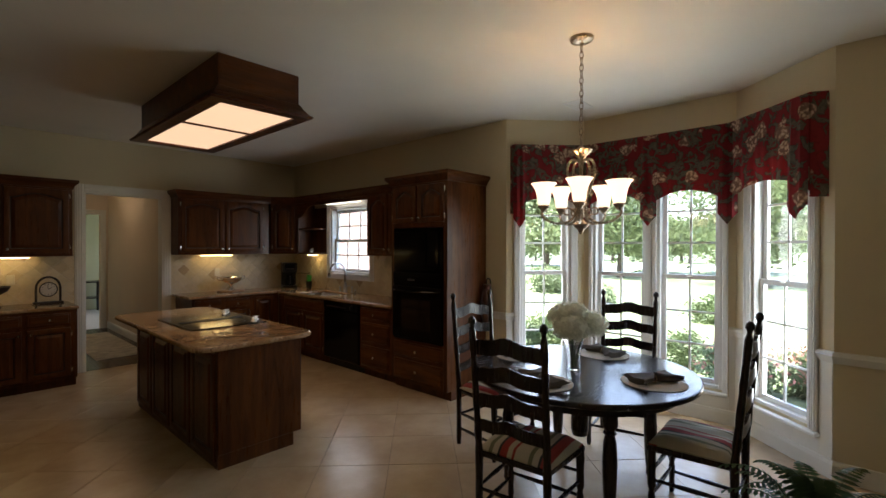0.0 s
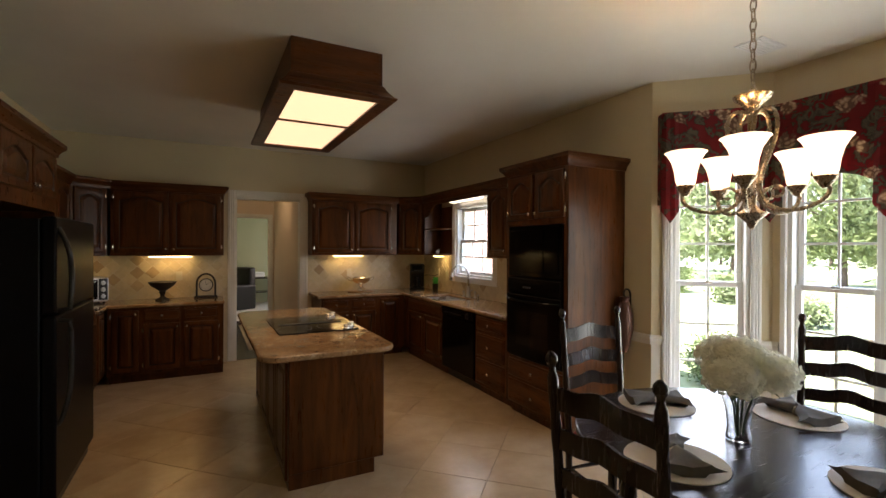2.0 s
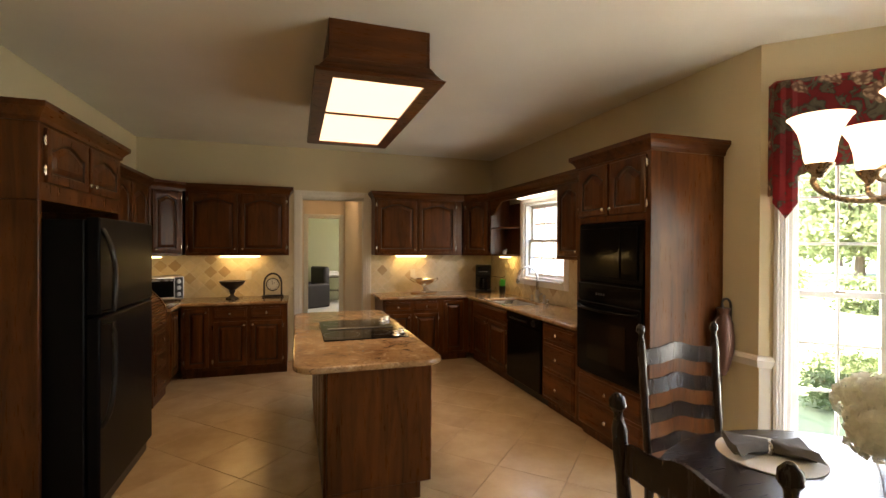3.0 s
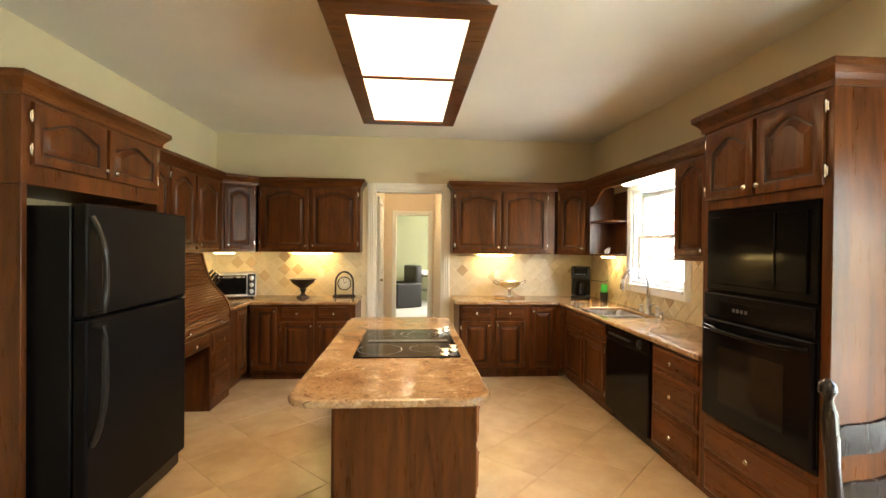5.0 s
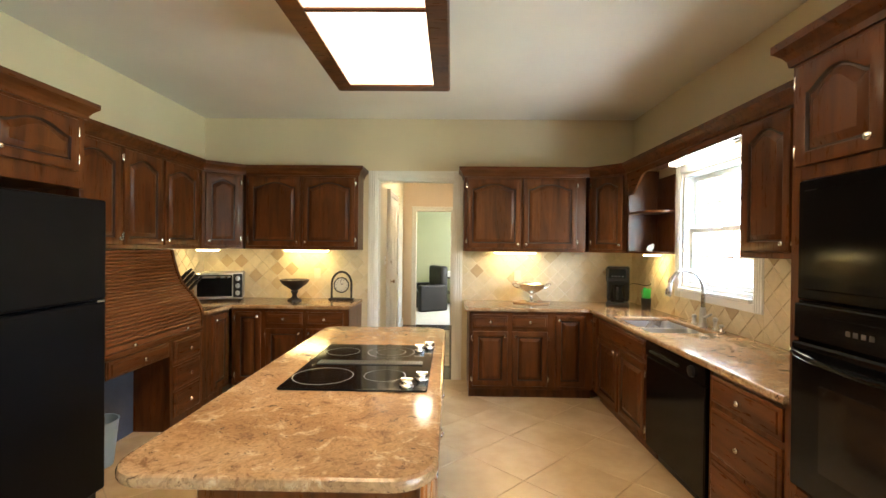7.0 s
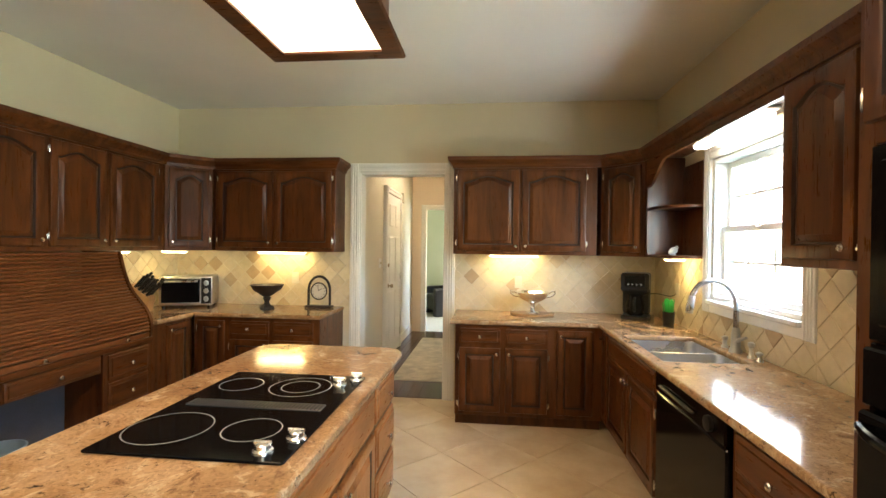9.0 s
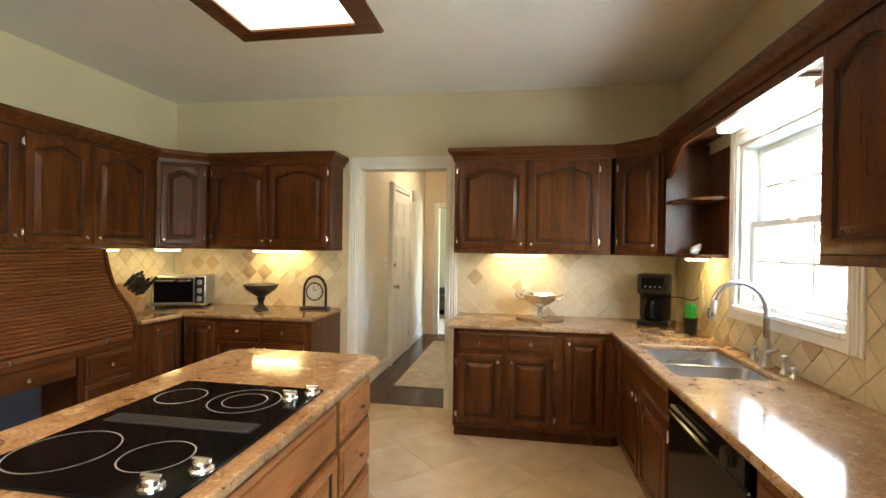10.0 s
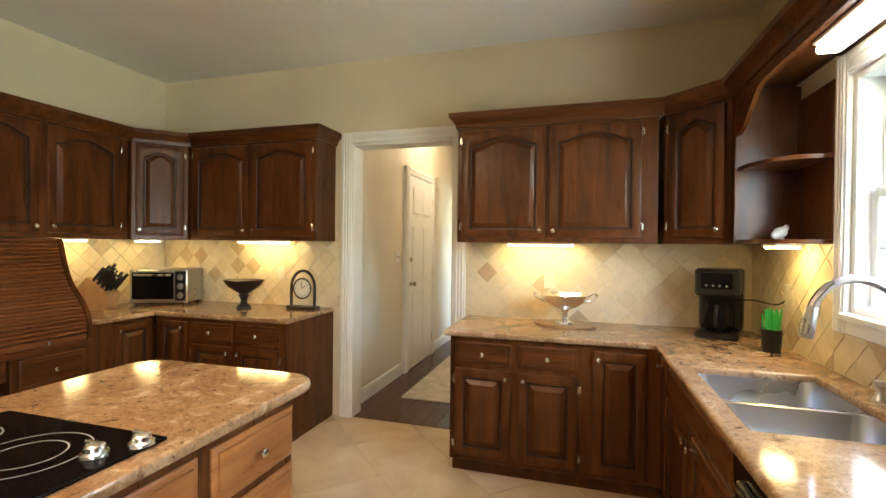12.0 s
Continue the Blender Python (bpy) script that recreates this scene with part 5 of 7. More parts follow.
cl = thing("mantel_clock", pose(2.295, 8.26, CT) @ Matrix.Diagonal((1.1, 1.0, 1.12, 1)), "black wire clock with arched frame on the counter", "clock")
bm = tube(bmesh.new(), [(-0.10, 0, 0.02)] + [(0.10 * -math.cos(radians(a)), 0, 0.16 + 0.12 * math.sin(radians(a))) for a in range(0, 181, 12)] + [(0.10, 0, 0.02)], 0.011, 8)
part("frame", bm, IRON, cl)
part("base", boxm(-0.125, 0.125, -0.045, 0.045, 0.0, 0.022, 0.006), IRON, cl)
fm = Matrix.Rotation(radians(90), 4, "X")
face = part("face", lathe(bmesh.new(), [(0.070, -0.010), (0.070, 0.010), (0.066, 0.012)], 32, (0, 0, 0.15), fm), MATCLOTH, cl, "pale clock dial")
part("bezel", tube(bmesh.new(), [(0.073 * math.cos(a), -0.012, 0.15 + 0.073 * math.sin(a)) for a in (2 * math.pi * i / 32 for i in range(32))], 0.006, 8, True), IRON, cl)
for i in range(12):
    b3 = boxm(-0.002, 0.002, -0.0145, -0.0125, 0.050, 0.062)
    b3.transform(pose(0, 0, 0.15) @ Matrix.Rotation(math.pi * i / 6, 4, "Y"))
    part("dial_marking", b3, IRON, face)
for a, r in ((50, 0.036), (-10, 0.052)):
    b3 = boxm(-0.002, 0.002, -0.017, -0.0146, 0.0, r)
    b3.transform(pose(0, 0, 0.15) @ Matrix.Rotation(radians(a), 4, "Y"))
    part("clock_hand", b3, IRON, face)

tv = thing("toaster_oven", pose(0.99, 8.15, CT, 0, 0, 22) @ Matrix.Diagonal((1.1, 1.1, 1.3, 1)), "stainless toaster oven with dark glass door", "toaster oven")
part("body", boxm(-0.215, 0.215, -0.14, 0.15, 0.015, 0.235, 0.012, seg=2), STEEL, tv)
part("door", boxm(-0.19, 0.115, -0.152, -0.141, 0.04, 0.215, 0.004), BLACKGLASS, tv)
part("handle", tube(bmesh.new(), [(-0.17, -0.152, 0.20), (-0.16, -0.178, 0.20), (0.085, -0.178, 0.20), (0.095, -0.152, 0.20)], 0.007, 8), STEEL, tv)
part("control_panel", boxm(0.125, 0.205, -0.146, -0.141, 0.03, 0.225, 0.002), PLASTIC, tv)
for z in (0.065, 0.125, 0.185):
    part("dial", lathe(bmesh.new(), [(0.021, 0), (0.019, 0.014), (0.008, 0.016)], 16, (0.165, -0.146, z), fm), STEEL, tv)
for x in (-0.18, 0.18):
    for y in (-0.11, 0.12):
        part("foot", lathe(bmesh.new(), [(0.012, 0), (0.012, 0.016)], 10, (x, y, 0)), PLASTIC, tv)

kb = thing("knife_block", pose(0.82, 7.66, CT, 0, 0, 20) @ Matrix.Diagonal((1.3, 1.3, 1.3, 1)), "wooden knife block filled with black-handled knives", "knife block")
bm = prism(bmesh.new(), [(-0.10, 0.0), (0.08, 0.0), (0.10, 0.10), (-0.02, 0.20), (-0.10, 0.11)], -0.06, 0.06, "y")
part("block", bm, PALEWOOD, kb)
kd = Vector((0.62, 0, 0.78)).normalized()
for i in range(4):
    for j in range(3):
        p = Vector((0.005 + 0.024 * i, -0.042 + 0.042 * j, 0.178 - 0.020 * i))
        part("knife_handle", tube(bmesh.new(), [p, p + kd * 0.05, p + kd * (0.10 + 0.012 * ((i + j) % 3))], [0.008, 0.010, 0.009], 8), PLASTIC, kb)

cm = thing("coffee_maker", pose(5.30, 8.12, CT, 0, 0, -22) @ Matrix.Diagonal((1.15, 1.15, 1.15, 1)), "black drip coffee maker with glass carafe", "coffee maker")
part("base", boxm(-0.10, 0.10, -0.12, 0.12, 0.0, 0.035, 0.01), PLASTIC, cm)
part("tower", boxm(-0.10, 0.10, 0.02, 0.12, 0.036, 0.36, 0.012), PLASTIC, cm)
part("brew_head", boxm(-0.10, 0.10, -0.12, 0.019, 0.22, 0.36, 0.012), PLASTIC, cm)
ca = part("carafe", lathe(bmesh.new(), [(0.055, 0.037), (0.068, 0.06), (0.070, 0.11), (0.052, 0.165), (0.056, 0.19)], 22, (0, -0.045, 0)), BLACKGLASS, cm)
part("carafe_handle", tube(bmesh.new(), bezier([(0.0, -0.10, 0.17), (0.0, -0.16, 0.17), (0.0, -0.155, 0.07), (0.0, -0.115, 0.07)], 10), 0.009, 8), PLASTIC, ca)
part("control_panel", boxm(-0.07, 0.07, -0.124, -0.1205, 0.26, 0.34, 0.001), BLACK, cm)
for x in (-0.045, -0.015, 0.015, 0.045):
    part("button", lathe(bmesh.new(), [(0.006, 0), (0.005, 0.004)], 10, (x, -0.124, 0.275), fm), STEEL, cm)
tube_cord = tube(bmesh.new(), bezier([(RIGHT - 0.03, 7.86, 1.17), (5.50, 7.90, 1.10), (5.46, 8.0, 1.20), (5.36, 8.1, 1.12)], 14), 0.004, 6)
tagged(link_mesh("power_cord", tube_cord, PLASTIC), "black power cord from outlet to coffee maker", "cord")

gp = thing("scrub_cup", pose(5.44, 7.74, CT) @ Matrix.Diagonal((1.2, 1.2, 1.2, 1)), "clear cup of bright green bristles by the sink", "cup")
part("cup", lathe(bmesh.new(), [(0.035, 0), (0.040, 0.10), (0.037, 0.10), (0.033, 0.008)], 20), PLASTIC, gp)
bm = bmesh.new()
for i in range(46):
    a, r = random.uniform(0, 6.28), random.uniform(0, 0.033)
    x, y = r * math.cos(a), r * math.sin(a)
    tube(bm, [(x, y, 0.085), (x * 1.25, y * 1.25, random.uniform(0.15, 0.19))], 0.003, 5)
part("bristles", bm, GREENPL, gp)

# ---------------------------------------------------------------- dining
TC = (4.42, 2.60)
TH = 0.76
tbl = thing("round_table", pose(*TC, 0), "round dark espresso dining table on turned legs", "table")
part("tabletop", slab(bmesh.new(), [(0.745 * math.cos(a), 0.745 * math.sin(a)) for a in (2 * math.pi * i / 72 for i in range(72))], TH - 0.035, TH, 0.010), TABLEWOOD, tbl)
bm = bmesh.new()
for r0, r1 in ((0.60, 0.62),):
    a = [[bm.verts.new((r * math.cos(q), r * math.sin(q), z)) for q in (2 * math.pi * i / 60 for i in range(60))] for r, z in ((r0, TH - 0.036), (r1, TH - 0.036), (r1, TH - 0.11), (r0, TH - 0.11))]
    for u, v in zip(a, a[1:] + a[:1]):
        for i in range(60):
            bm.faces.new((u[i], u[(i + 1) % 60], v[(i + 1) % 60], v[i]))
part("apron", bm, TABLEWOOD, tbl)
legp = [(0.022, 0), (0.030, 0.02), (0.026, 0.05), (0.032, 0.09), (0.040, 0.20), (0.044, 0.34), (0.038, 0.46), (0.028, 0.50), (0.040, 0.515), (0.030, 0.53), (0.046, 0.56), (0.046, 0.70)]
for i in range(4):
    a = radians(45 + 90 * i)
    part("leg", lathe(bmesh.new(), legp, 18, (0.50 * math.cos(a), 0.50 * math.sin(a), 0)), DARKWOOD, tbl)
bm = lathe(bmesh.new(), [(0.05, 0.30), (0.06, 0.34), (0.06, 0.68), (0.05, 0.72)], 18)
part("pedestal", bm, DARKWOOD, tbl)


def ladder_chair(m, label):
    ch = thing("dining_chair", m, label, "chair", "chairs round the table")
    H = 1.215
    # back posts lean slightly; the seat faces +y
    for s in (-1, 1):
        x = 0.205 * s
        lean = lambda z: -0.205 - max(0, z - 0.45) * 0.09
        pts, rad = [], []
        prof = [(0, 0.017), (0.05, 0.021), (0.30, 0.021), (0.44, 0.024), (0.50, 0.019), (0.56, 0.022), (0.66, 0.018), (0.72, 0.021), (0.83, 0.018), (0.88, 0.021), (0.99, 0.018), (1.05, 0.021), (1.12, 0.020), (1.15, 0.012), (1.165, 0.013), (1.18, 0.023), (1.20, 0.021), (1.215, 0.008)]
        for z, r in prof:
            pts.append((x + 0.012 * s * max(0, z - 0.45), lean(z), z))
            rad.append(r)
        part("back_post", tube(bmesh.new(), pts, rad, 12), DARKWOOD, ch)
        fp = [(0, 0.014), (0.03, 0.020), (0.08, 0.017), (0.16, 0.021), (0.19, 0.015), (0.22, 0.024), (0.30, 0.022), (0.38, 0.025), (0.45, 0.022)]
        part("front_leg", lathe(bmesh.new(), [(r, z) for z, r in fp], 12, (0.225 * s, 0.20, 0)), DARKWOOD, ch)
    for k, z in enumerate((0.60, 0.745, 0.89, 1.04)):
        bm = bmesh.new()
        n = 14
        yb_ = -0.205 - (z - 0.45) * 0.09
        lo, hi = [], []
        hgt = 0.062 + 0.006 * k
        for i in range(n + 1):
            u = i / n
            x = -0.205 + 0.41 * u
            wav = math.sin(math.pi * u)
            y = yb_ - 0.022 * wav
            dip = 0.028 * wav + 0.010 * math.cos(2 * math.pi * u * 2) * wav
            lo.append((x, y, z - hgt / 2 + dip * 0.8))
            hi.append((x, y, z + hgt / 2 + dip))
        rows_ = []
        for th in (-0.007, 0.007):
            for line in (lo, hi):
                rows_.append([bm.verts.new((x, y + th, zz)) for x, y, zz in line])
        for a, b in ((0, 1), (3, 2), (1, 3), (2, 0)):
            for i in range(n):
                bm.faces.new((rows_[a][i], rows_[a][i + 1], rows_[b][i + 1], rows_[b][i]))
        part("back_slat", bm, DARKWOOD, ch)
    for p, q in (((-0.225, 0.2, 0.30), (0.225, 0.2, 0.30)), ((-0.225, 0.2, 0.16), (0.225, 0.2, 0.16)), ((-0.205, -0.205, 0.24), (0.205, -0.205, 0.24)),
                 ((-0.225, 0.2, 0.25), (-0.205, -0.205, 0.25)), ((0.225, 0.2, 0.25), (0.205, -0.205, 0.25)), ((-0.225, 0.2, 0.13), (-0.205, -0.205, 0.13)), ((0.225, 0.2, 0.13), (0.205, -0.205, 0.13))):
        p, q = Vector(p), Vector(q)
        part("stretcher", tube(bmesh.new(), [p, p.lerp(q, 0.25), p.lerp(q, 0.5), p.lerp(q, 0.75), q], [0.009, 0.011, 0.014, 0.011, 0.009], 8), DARKWOOD, ch)
    bm = bmesh.new()
    slab(bm, [(-0.21, -0.20), (0.21, -0.20), (0.245, 0.22), (-0.245, 0.22)], 0.415, 0.450, 0.008)
    part("seat", bm, DARKWOOD, ch)
    # soft cushion
    bm = bmesh.new()
    N = 14
    grid = {}
    for zz in (0, 1):
        for i in range(N + 1):
            for j in range(N + 1):
                u, v = i / N * 2 - 1, j / N * 2 - 1
                w = 0.215 + 0.02 * (v + 1) / 2
                e2 = (1 - abs(u) ** 5) * (1 - abs(v) ** 5)
                z = 0.452 + (0.008 + 0.05 * e2 ** 0.5 + 0.004 * math.sin(9 * u + 4 * v) * e2 if zz else 0.0)
                grid[zz, i, j] = bm.verts.new((u * w, v * 0.205 + 0.01, z))
    for zz in (0, 1):
        for i in range(N):
            for j in range(N):
                bm.faces.new([grid[zz, a, b] for a, b in ((i, j), (i + 1, j), (i + 1, j + 1), (i, j + 1))])
    for i in range(N):
        for a, b in (((i, 0), (i + 1, 0)), ((i, N), (i + 1, N)), ((0, i), (0, i + 1)), ((N, i), (N, i + 1))):
            bm.faces.new((grid[0, *a], grid[0, *b], grid[1, *b], grid[1, *a]))
    part("cushion", bm, STRIPED, ch, "striped cream and red seat cushion")
    return ch


c1 = ladder_chair(pose(3.50 + 0.21, 2.57, 0, 0, 0, -85), "dark ladder-back chair with striped cushion at the round table")
copy_thing(c1, pose(4.45, 3.55 - 0.21, 0, 0, 0, 173))
copy_thing(c1, pose(5.42 - 0.21, 2.60, 0, 0, 0, 101))
copy_thing(c1, pose(4.45, 1.66 + 0.21, 0, 0, 0, 2))

napkins = 0
for a in (178, 88, 5, 268):
    c, s = math.cos(radians(a)), math.sin(radians(a))
    px, py = TC[0] + 0.49 * c, TC[1] + 0.49 * s
    bm = slab(bmesh.new(), [(px + 0.19 * math.cos(q), py + 0.19 * math.sin(q)) for q in (2 * math.pi * i / 40 for i in range(40))], TH + 0.0005, TH + 0.006, 0.002)
    tagged(link_mesh("placemat", bm, MATCLOTH), "round cream woven placemat on the table", "placemat", "placemats")
    nk = thing("napkin", pose(px, py, TH + 0.006, 0, 0, a + 60), "dark grey cloth napkin gathered in a ring", "napkin", "napkins")
    for s2_ in (-1, 1):
        bm = bmesh.new()
        rings = []
        for i in range(9):
            u = i / 8
            wd = 0.014 + 0.085 * u ** 0.8 + 0.008 * math.sin(7 * u)
            hh = 0.016 + 0.016 * (1 - u) + 0.01 * u
            ring_ = []
            for k in range(16):
                q = 2 * math.pi * k / 16
                fold = 1 + 0.22 * math.sin(5 * q + 2 * u) * u
                ring_.append(bm.verts.new((s2_ * (0.008 + 0.135 * u), wd * math.cos(q) * fold, max(0.001, hh + hh * math.sin(q) * (0.9 + 0.5 * u * math.sin(3 * q))))))
            rings.append(ring_)
        for r0, r1 in zip(rings, rings[1:]):
            for k in range(16):
                bm.faces.new((r0[k], r0[(k + 1) % 16], r1[(k + 1) % 16], r1[k]))
        bm.faces.new(rings[0])
        bm.faces.new(rings[-1])
        part("cloth", bm, FABRIC, nk)
    part("napkin_ring", tube(bmesh.new(), [(0, 0.023 * math.cos(q), 0.023 + 0.023 * math.sin(q)) for q in (2 * math.pi * i / 20 for i in range(20))], 0.006, 8, True), BRASS, nk, "metal napkin ring")

vs = thing("flower_vase", pose(4.36, 2.62, TH), "clear glass vase of white hydrangeas on the table", "vase")
part("vase", lathe(bmesh.new(), [(0.045, 0.0), (0.050, 0.01), (0.042, 0.06), (0.052, 0.14), (0.072, 0.20), (0.068, 0.20), (0.048, 0.14), (0.038, 0.06), (0.044, 0.016)], 24), VASEGLASS, vs)
heads = [(-0.10, -0.03, 0.30, 0.115), (0.06, -0.09, 0.31, 0.11), (0.02, 0.08, 0.35, 0.11), (0.15, 0.03, 0.27, 0.10), (-0.03, -0.01, 0.38, 0.10)]
petal_rng = random.Random(5)
for hx, hy, hz, hr in heads:
    bm = bmesh.new()
    for i in range(260):
        z = 1 - 2 * (i + 0.5) / 260
        a = i * 2.39996
        n = Vector((math.sqrt(1 - z * z) * math.cos(a), math.sqrt(1 - z * z) * math.sin(a), z * 0.8))
        if z < -0.75:
            continue
        c = Vector((hx, hy, hz)) + n * hr * petal_rng.uniform(0.88, 1.04)
        nn = (n + Vector([petal_rng.uniform(-0.5, 0.5) for _ in range(3)])).normalized()
        t = nn.orthogonal().normalized()
        b = nn.cross(t)
        rot = petal_rng.uniform(0, 1.57)
        s = 0.0155
        for k in range(4):
            q = rot + k * math.pi / 2
            d1 = t * math.cos(q) + b * math.sin(q)
            d2 = t * math.cos(q + 0.75) + b * math.sin(q + 0.75)
            d3 = t * math.cos(q - 0.75) + b * math.sin(q - 0.75)
            bm.faces.new([bm.verts.new(v) for v in (c, c + d3 * s * 0.8 + nn * 0.003, c + d1 * s * 1.15 + nn * 0.001, c + d2 * s * 0.8 + nn * 0.003)])
    core = lathe(bm, [(hr * 0.1, hz - hr * 0.6), (hr * 0.7, hz - hr * 0.4), (hr * 0.85, hz), (hr * 0.65, hz + hr * 0.45), (hr * 0.1, hz + hr * 0.68)], 14, (hx, hy, 0))
    part("bloom", bm, PETAL, vs, "creamy white hydrangea head", smooth=False)
    part("stem", tube(bmesh.new(), bezier([(hx * 0.15, hy * 0.15, 0.02), (hx * 0.2, hy * 0.2, 0.15), (hx * 0.8, hy * 0.8, hz - hr * 0.5)], 6), 0.004, 6), STEM, vs)
for a in (20, 110, 200, 310):
    bm = bmesh.new()
    c, s = math.cos(radians(a)), math.sin(radians(a))
    prev = None
    for i in range(7):
        u = i / 6
        w = 0.032 * math.sin(math.pi * min(0.98, u * 0.92 + 0.06))
        ctr = Vector((c * (0.05 + 0.10 * u), s * (0.05 + 0.10 * u), 0.21 + 0.03 * math.sin(2.4 * u) - 0.03 * u * u))
        l = [bm.verts.new(ctr + Vector((-s * w, c * w, 0.006))), bm.verts.new(ctr), bm.verts.new(ctr - Vector((-s * w, c * w, -0.006)))]
        if prev:
            bm.faces.new((prev[0], prev[1], l[1], l[0]))
            bm.faces.new((prev[1], prev[2], l[2], l[1]))
        prev = l
    part("leaf", bm, LEAF, vs)

# chandelier
CHX, CHY = 4.30, 2.54
cd = thing("chandelier", pose(CHX, CHY, 0), "aged nickel five-arm chandelier with lit bell shades", "chandelier")
part("canopy", lathe(bmesh.new(), [(0.010, CEILING - 0.052), (0.016, CEILING - 0.036), (0.052, CEILING - 0.030), (0.072, CEILING - 0.020), (0.078, CEILING - 0.008), (0.078, CEILING)], 28), BRASS, cd)
n_links = 15
ztop, zbot = CEILING - 0.05, 2.295
ll = (ztop - zbot) / n_links
for i in range(n_links):
    zc = zbot + ll * (i + 0.5)
    ax = i % 2
    pts = []
    for k in range(14):
        q = 2 * math.pi * k / 14
        h, w = math.sin(q) * ll * 0.66, math.cos(q) * ll * 0.28
        pts.append((w * (1 - ax), w * ax, zc + h))
    part("chain_link", tube(bmesh.new(), pts, 0.0032, 6, True), BRASS, cd)
part("column", lathe(bmesh.new(), [(0.006, 1.72), (0.016, 1.735), (0.022, 1.75), (0.05, 1.775), (0.058, 1.785), (0.03, 1.80), (0.016, 1.82), (0.02, 1.86), (0.014, 1.90), (0.013, 2.15), (0.018, 2.18), (0.015, 2.21), (0.035, 2.235), (0.065, 2.26), (0.072, 2.275), (0.03, 2.285), (0.012, 2.30), (0.006, 2.335)], 20), BRASS, cd)
for i in range(5):
    a = radians(72 * i + 59)
    c, s = math.cos(a), math.sin(a)
    P = lambda r, z: (r * c, r * s, z)
    arm = bezier([P(0.015, 2.20), P(0.10, 2.26), P(0.14, 2.10), P(0.03, 2.00), P(0.03, 1.90)], 16) + bezier([P(0.03, 1.90), P(0.03, 1.80), P(0.10, 1.77), P(0.17, 1.765), P(0.26, 1.80), P(0.30, 1.85), P(0.25, 1.90), P(0.235, 1.87)], 18)[1:]
    ap = part("arm", tube(bmesh.new(), arm, 0.0085, 8), BRASS, cd)
    part("scroll", tube(bmesh.new(), bezier([P(0.03, 1.84), P(0.07, 1.93), P(0.14, 1.90), P(0.12, 1.83), P(0.08, 1.85)], 12), 0.006, 8), BRASS, ap)
    cup = (0.245 * c, 0.245 * s, 0)
    part("cup", lathe(bmesh.new(), [(0.010, 1.865), (0.018, 1.875), (0.036, 1.90), (0.040, 1.91), (0.02, 1.912)], 18, cup), BRASS, ap)
    shade = lathe(bmesh.new(), [(0.034, 1.912), (0.040, 1.93), (0.045, 1.97), (0.055, 2.01), (0.075, 2.046), (0.084, 2.055), (0.080, 2.057), (0.052, 2.015), (0.042, 1.97), (0.037, 1.93)], 26, cup)
    part("bulb", lathe(bmesh.new(), [(0.010, 1.925), (0.020, 1.95), (0.022, 1.975), (0.012, 2.0), (0.003, 2.005)], 12, cup), BULB_GLOW, ap, "glowing bulb")
    part("shade", shade, SHADE_GLOW, ap, "glowing frosted glass bell shade")

for o in cd.children:
    if o.name.startswith(("column", "arm")):
        o.location.z = -0.04

# ---------------------------------------------------------------- bay valance
def valance_run():
    d = 0.11
    inner = []
    line = [(5.615, 3.957), (6.2, 3.40), (6.2, 1.98), (5.625, 1.36)]
    # plan line set off from the bay walls into the room
    out = []
    vs_ = [Vector(p) for p in line]
    for i, p in enumerate(vs_):
        ds = []
        if i:
            ds.append((p - vs_[i - 1]).normalized())
        if i < 3:
            ds.append((vs_[i + 1] - p).normalized())
        t = sum(ds, Vector((0, 0))).normalized()
        n = Vector((t.y, -t.x))
        k = d / n.dot(Vector((ds[0].y, -ds[0].x)))
        out.append(p + n * k)
    return out
vp = valance_run()
vl = thing("bay_valance", pose(0, 0, 0), "crimson floral fabric valance with scalloped lower edge", "valance")
VT, VLOW, VHIGH = 2.665, 1.99, 2.12
def scallop(a, b, spans, name):
    t = (b - a)
    ln = t.length
    t.normalize()
    n = Vector((t.y, -t.x))
    steps = max(24, int(ln / 0.018))
    bm = bmesh.new()
    rows_ = []
    for i in range(steps + 1):
        s = ln * i / steps
        c, w = min(((c, w) for c, w in spans), key=lambda q: abs(q[0] - s))
        u = min(1.0, abs(s - c) / (w / 2))
        z = VHIGH - (VHIGH - VLOW) * u ** 2.2
        soft = 0.008 * math.sin(s * 37) + 0.005 * math.sin(s * 81)
        col = []
        for k in range(9):
            v = k / 8
            zz = VT + (z - VT) * v
            off_ = soft * v
            col.append(bm.verts.new((a.x + t.x * s + n.x * off_, a.y + t.y * s + n.y * off_, zz)))
        rows_.append(col)
    for r0, r1 in zip(rows_, rows_[1:]):
        for k in range(8):
            bm.faces.new((r0[k], r1[k], r1[k + 1], r0[k + 1]))
    bmesh.ops.solidify(bm, geom=bm.faces[:], thickness=0.006)
    part("fabric_panel", bm, FLORAL, vl)
